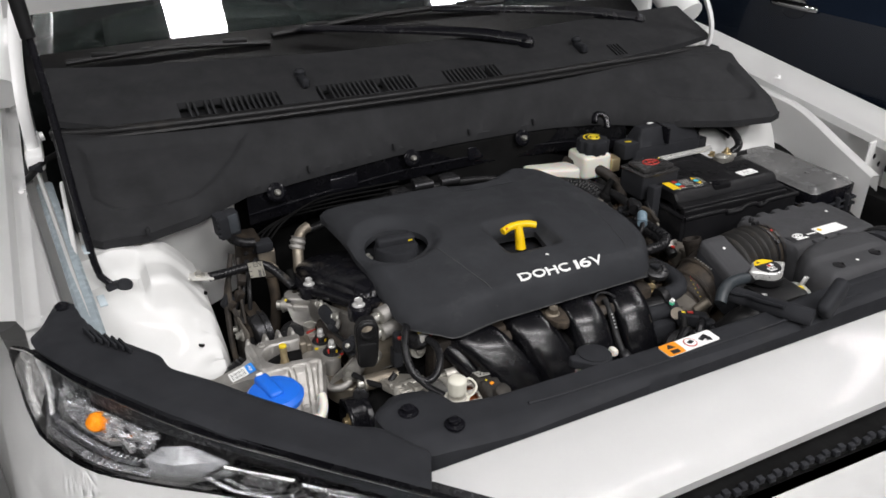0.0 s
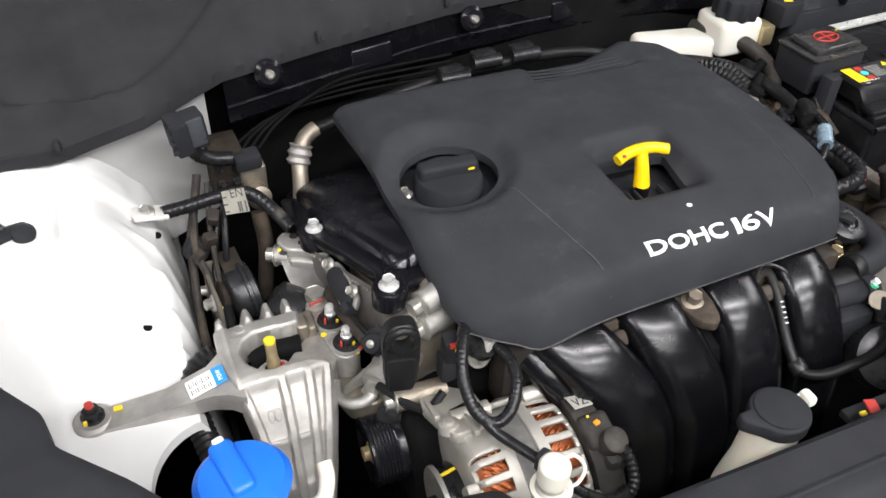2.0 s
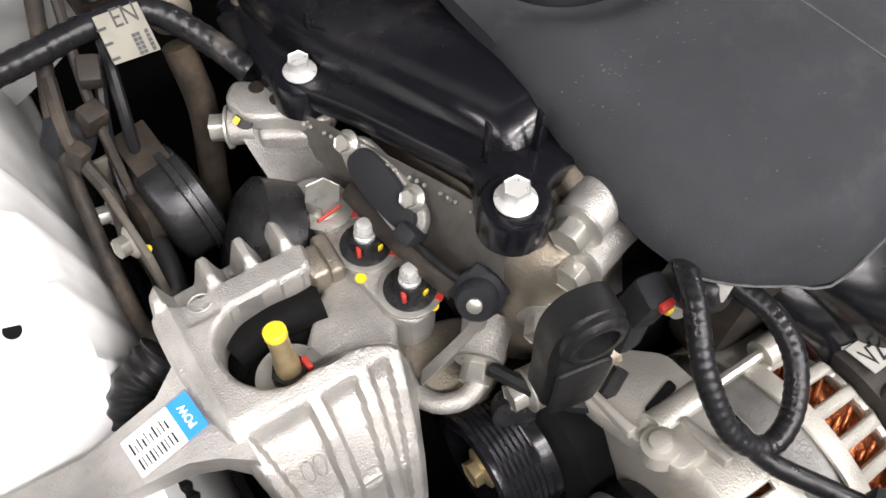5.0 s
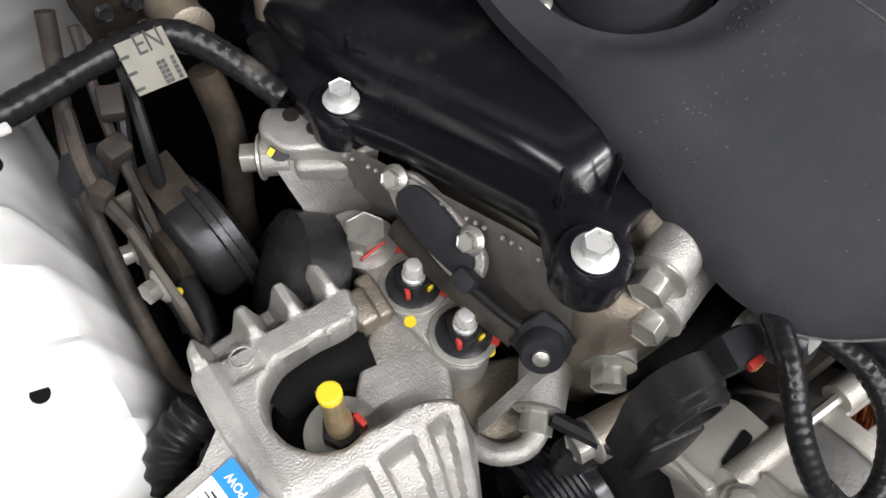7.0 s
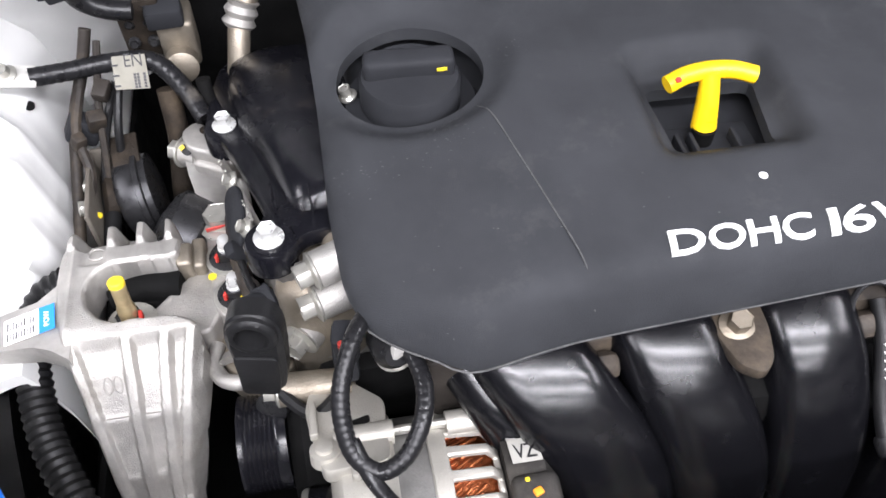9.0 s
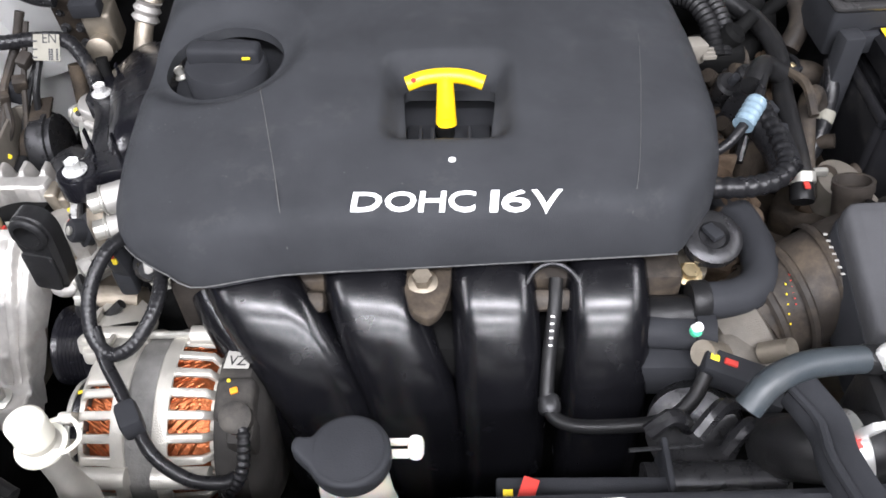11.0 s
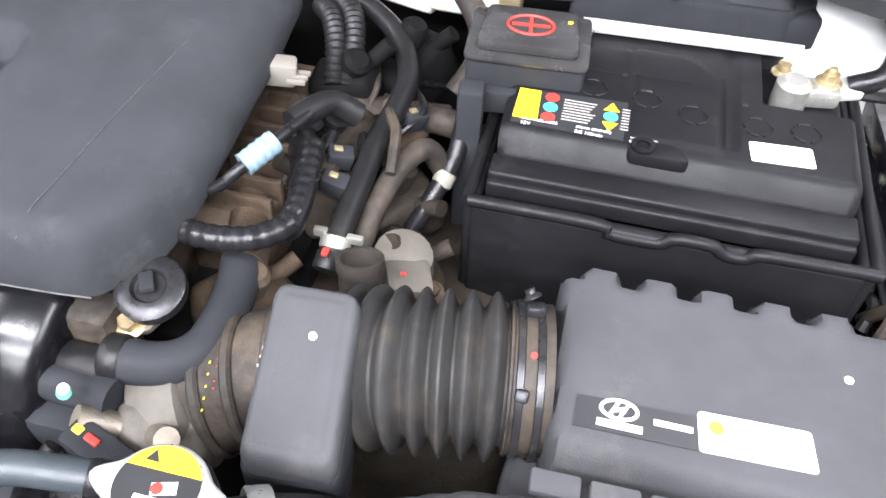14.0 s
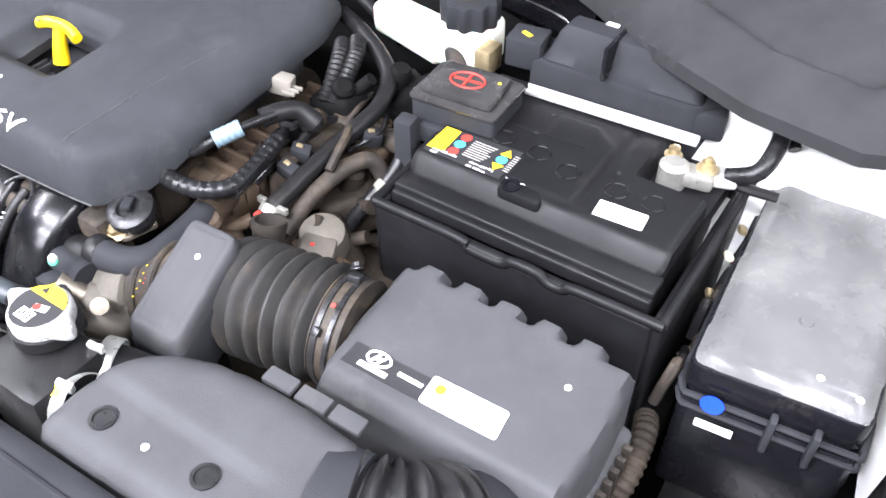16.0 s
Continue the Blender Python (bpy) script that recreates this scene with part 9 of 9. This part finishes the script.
for i in range(4):
    box(bm, (0.9225 + 0.003 * i, 0.8435, 0.9293), (0.0012, 0.006, 0.0005), bev=0)
slab(bm, [(0.917, 0.865), (0.924, 0.865), (0.9205, 0.871)], 0.9291, 0.9294, bev=0); part("sign_print", bm, INK, dk)
bm = BM(); lathe(bm, [(0.003, 0), (0.003, 0.0006)], (0.929, 0.8525, 0.9293), n=10); part("red_mark", bm, RED, dk)
for k, (p, ax) in enumerate((((0.963, 0.867, 0.866), (1, 0.5, -0.3)), ((0.880, 0.818, 0.872), (1, 0.1, 0.1)), ((0.978, 0.830, 0.872), (1, 0.3, 0.2)))):
    hc = thing("spring_clamp", p, "bright spring hose clamp with red marks", "clamp", "spring clamps")
    bm = BM(); lathe(bm, [(0.024, -0.007), (0.025, -0.006), (0.025, 0.006), (0.024, 0.007)], p, ax, 30, caps=False); bmesh.ops.solidify(bm, geom=bm.faces[:], thickness=0.001); part("band", bm, SILVER, hc)
    bm = BM(); box(bm, (p[0] + 0.004, p[1] - 0.004, p[2] + 0.031), (0.012, 0.005, 0.016), (15, 20, 20), bev=0.001); part("ear", bm, SILVER, hc)
    bm = BM(); box(bm, (p[0] - 0.004, p[1] - 0.008, p[2] + 0.0235), (0.010, 0.008, 0.001), (20, 0, 20), bev=0); part("mark", bm, RED if k != 2 else MARK, hc)
bm = BM(); tube(bm, [(0.93, 0.85, 0.866), (0.962, 0.866, 0.866), (0.988, 0.884, 0.842), (1.01, 0.90, 0.80), (1.02, 0.91, 0.74)], 0.021, n=18, step=0.008); solo("radiator_hose", bm, RUBBER, "thick black radiator hose", "hose")
bm = BM(); tube(bm, [(0.915, 0.825, 0.872), (0.885, 0.818, 0.872), (0.865, 0.825, 0.862), (0.855, 0.845, 0.83)], 0.022, n=18, step=0.008); solo("lower_radiator_hose", bm, RUBBER, "thick black lower radiator hose", "hose")

brace = thing("bonnet_catch_brace", (0.85, 0.77, 0.90), "black plastic brace reaching over the radiator cover", "brace")
bm = BM(); tube(bm, [(0.848, 0.840, 0.906), (0.856, 0.812, 0.910), (0.852, 0.785, 0.918), (0.856, 0.745, 0.928), (0.870, 0.712, 0.930)], 0.013, n=12, step=0.008, flat=0.5); part("arm", bm, BLACK, brace)
bm = BM(); tube(bm, [(0.842, 0.838, 0.911), (0.850, 0.812, 0.916), (0.846, 0.785, 0.924), (0.850, 0.745, 0.934)], 0.003, n=8, step=0.01); tube(bm, [(0.854, 0.838, 0.911), (0.862, 0.812, 0.916), (0.858, 0.785, 0.924), (0.862, 0.745, 0.934)], 0.003, n=8, step=0.01); part("edge_bead", bm, BLACK, brace)
bm = BM(); box(bm, (0.915, 0.722, 0.945), (0.060, 0.02, 0.030), (0, -35, 15), bev=0.008, seg=3); part("catch", bm, BLACK, brace)

fan = thing("fan_shroud", (0.78, 0.82, 0.70), "black radiator fan shroud with brackets and wiring", "fan shroud")
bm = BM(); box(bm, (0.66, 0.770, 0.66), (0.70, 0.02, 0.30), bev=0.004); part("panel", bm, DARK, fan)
bm = BM(); box(bm, (0.720, 0.800, 0.846), (0.11, 0.026, 0.008), bev=0.002); box(bm, (0.775, 0.812, 0.842), (0.004, 0.05, 0.03), bev=0.001); part("bracket", bm, BLACK, fan)
bm = BM(); lathe(bm, [(0.015, 0), (0.015, 0.09), (0.011, 0.095)], (0.765, 0.822, 0.82), (1, 0.02, 0), 20); part("motor_can", bm, STEEL_DARK, fan)
bm = BM(); tube(bm, [(0.752, 0.83, 0.852), (0.80, 0.833, 0.853)], 0.0015, n=6); part("wire_clip", bm, STEEL_DARK, fan)
bm = BM()
for p, q in (((0.80, 0.845, 0.845), (0.83, 0.87, 0.84)), ((0.77, 0.85, 0.84), (0.80, 0.86, 0.83)), ((0.82, 0.84, 0.83), (0.85, 0.865, 0.82))):
    tube(bm, [p, ((p[0] + q[0]) / 2, (p[1] + q[1]) / 2, p[2] + 0.012), q], 0.006, n=8, step=0.006)
part("lead", bm, TAPE, fan)
bm = BM(); box(bm, (0.685, 0.800, 0.8595), (0.010, 0.014, 0.002), (0, 0, -20), bev=0); part("red_mark", bm, RED, fan)
bm = BM(); box(bm, (0.672, 0.797, 0.8595), (0.006, 0.004, 0.002), bev=0); part("yellow_mark", bm, MARK, fan)

# ---- air intake duct over the radiator ----
duct = thing("intake_duct", (1.10, 0.85, 0.86), "dark grey air intake duct with two screws", "intake duct")
do = rnd([(0.998, 0.785), (1.16, 0.788), (1.195, 0.83), (1.197, 0.902), (1.120, 0.904), (1.07, 0.900), (1.030, 0.885), (1.008, 0.866), (0.995, 0.83)], 0.014)


def duct_height(x, y, d):
    return 0.898 + 0.024 * np.sqrt(np.clip(d / 0.024, 0, 1) * (2 - np.clip(d / 0.024, 0, 1))) + 0.004 * step_in(y, 0.84, 0.845) * (1 - step_in(x, 1.14, 1.18))


bm = BM(); sheet(bm, do, duct_height, 0.005, skirt=0.03); part("shell", bm, HOUSING, duct)
for x, y in ((1.041, 0.817), (1.128, 0.823)):
    bm = BM(); lathe(bm, [(0.0095, 0), (0.0095, 0.001), (0.007, 0.0012), (0.006, -0.001), (0.002, -0.001)], (x, y, 0.9225), n=22); part("screw", bm, STEEL_DARK, duct)
bm = BM(); lathe(bm, [(0.0028, 0), (0.0028, 0.0006)], (1.081, 0.817, 0.9225), n=12); part("paint_dot", bm, PAPER, duct)
for x in (1.108, 1.138, 1.168):
    bm = BM(); box(bm, (x, 0.912, 0.906), (0.026, 0.014, 0.006), (0, 4, 3), bev=0.002); part("tab", bm, HOUSING, duct)
snake = thing("duct_bellows", (1.22, 0.88, 0.86), "ribbed black bellows joining duct and filter box", "bellows")
bm = BM(); tube(bm, [(1.180, 0.862, 0.882), (1.205, 0.868, 0.880)], 0.043, n=32, step=0.006); part("cuff", bm, BLACK, snake)
bm = BM(); tube(bm, [(1.202, 0.867, 0.880), (1.222, 0.875, 0.877), (1.240, 0.890, 0.868), (1.25, 0.91, 0.85)], 0.041, n=32, step=0.0014, ribs=(0.013, 0.09)); part("bellows", bm, RUBBER, snake)
bm = BM(); tube(bm, [(1.248, 0.905, 0.852), (1.262, 0.925, 0.835), (1.268, 0.95, 0.80), (1.268, 0.96, 0.76)], 0.040, n=24, step=0.006); part("outlet", bm, BLACK, snake)

# ---- fuse box ----
fuse = thing("fuse_box", (1.40, 1.25, 0.75), "black fuse box with a dusty grey lid", "fuse box")
fo = rnd([(1.336, 1.124), (1.470, 1.138), (1.462, 1.40), (1.322, 1.385)], 0.012)


def fuse_height(x, y, d):
    return 0.862 + 0.010 * step_in(d, 0, 0.016)


bm = BM(); sheet(bm, fo, fuse_height, 0.005, skirt=0.004); part("lid", bm, SMOKED, fuse, "dusty grey translucent lid")
bm = BM(); slab(bm, [((x - 1.397) * 1.015 + 1.397, (y - 1.262) * 1.015 + 1.262) for x, y in fo], 0.832, 0.8625, bev=0.002); part("lid_skirt", bm, GLOSS, fuse)
bm = BM()
loop = [((x - 1.397) * 1.05 + 1.397, (y - 1.262) * 1.04 + 1.262) for x, y in fo]
for z in (0.832, 0.818):
    tube(bm, [(x, y, z) for x, y in loop + loop[:1]], 0.003, n=6, step=0.012)
part("rim", bm, BLACK, fuse)
bm = BM(); slab(bm, rnd([(1.335, 1.118), (1.474, 1.132), (1.464, 1.402), (1.322, 1.39)], 0.012), 0.70, 0.822, bev=0.004); part("base", bm, GLOSS, fuse)
for x, y in ((1.408, 1.122), (1.440, 1.126)):
    bm = BM(); box(bm, (x, y, 0.826), (0.006, 0.012, 0.040), (0, 0, 6), bev=0.002); part("latch", bm, BLACK, fuse)
bm = BM(); lathe(bm, [(0.0095, 0), (0.0095, 0.0008)], (1.363, 1.1155, 0.836), (0.1, -1, 0.45), 24, squash=0.8); part("blue_sticker", bm, DEEP_BLUE, fuse, "round blue sticker")
bm = BM(); box(bm, (1.370, 1.109, 0.818), (0.030, 0.001, 0.007), (-15, 0, 6), bev=0); part("white_sticker", bm, PAPER, fuse, "white strip sticker")
for x, y in ((1.425, 1.155), (1.455, 1.150)):
    bm = BM(); lathe(bm, [(0.003, 0), (0.003, 0.0006)], (x, y, 0.8722), n=10); part("paint_dot", bm, PAPER, fuse)
bm = BM(); lathe(bm, [(0.006, 0), (0.005, 0.002)], (1.400, 1.205, 0.872), n=16); part("moulding_pip", bm, SMOKED, fuse)

# wiring and clips down the gap beside the battery
for i in range(8):
    rr = random.Random(40 + i)
    y = 1.12 + 0.028 * i
    bm = BM(); tube(bm, [(1.318, y, 0.80), (1.325 + rr.uniform(-0.006, 0.006), y + 0.015, 0.825 + rr.uniform(-0.02, 0.02)), (1.320, y + 0.04, 0.80)], 0.005, n=8, step=0.006)
    solo("side_wire", bm, TAPE if i % 2 else DUSTY, "dusty wiring in the gap beside the battery", "wire", "side wires")
for y, mt, z in ((1.315, BRASS, 0.865), (1.285, TANK, 0.855), (1.245, BRASS, 0.84)):
    bm = BM(); box(bm, (1.316, y, z - 0.02), (0.008, 0.011, 0.006), (0, 20, 30), bev=0.002)
    solo("wire_clip", bm, mt, "small coloured clip on the wiring", "clip", "wire clips")
bm = BM(); tube(bm, [(1.322, 1.02, 0.76), (1.328, 1.05, 0.79), (1.325, 1.085, 0.80), (1.318, 1.11, 0.79)], 0.010, n=12, step=0.004, ribs=(0.007, 0.08)); solo("ribbed_conduit", bm, GRIME, "dusty ribbed conduit beside the filter box", "conduit")
bm = BM(); lathe(bm, [(0.022, 0), (0.022, 0.05), (0.018, 0.054)], (1.45, 1.06, 0.74), (0.2, -0.4, 1), 22); solo("front_sensor", bm, BLACK, "black cylinder below the fuse box", "sensor")
bm = BM(); box(bm, (1.42, 1.05, 0.72), (0.10, 0.06, 0.02), (0, 0, 10), bev=0.004); solo("front_bracket", bm, GRIME, "dusty bracket below the fuse box", "bracket")
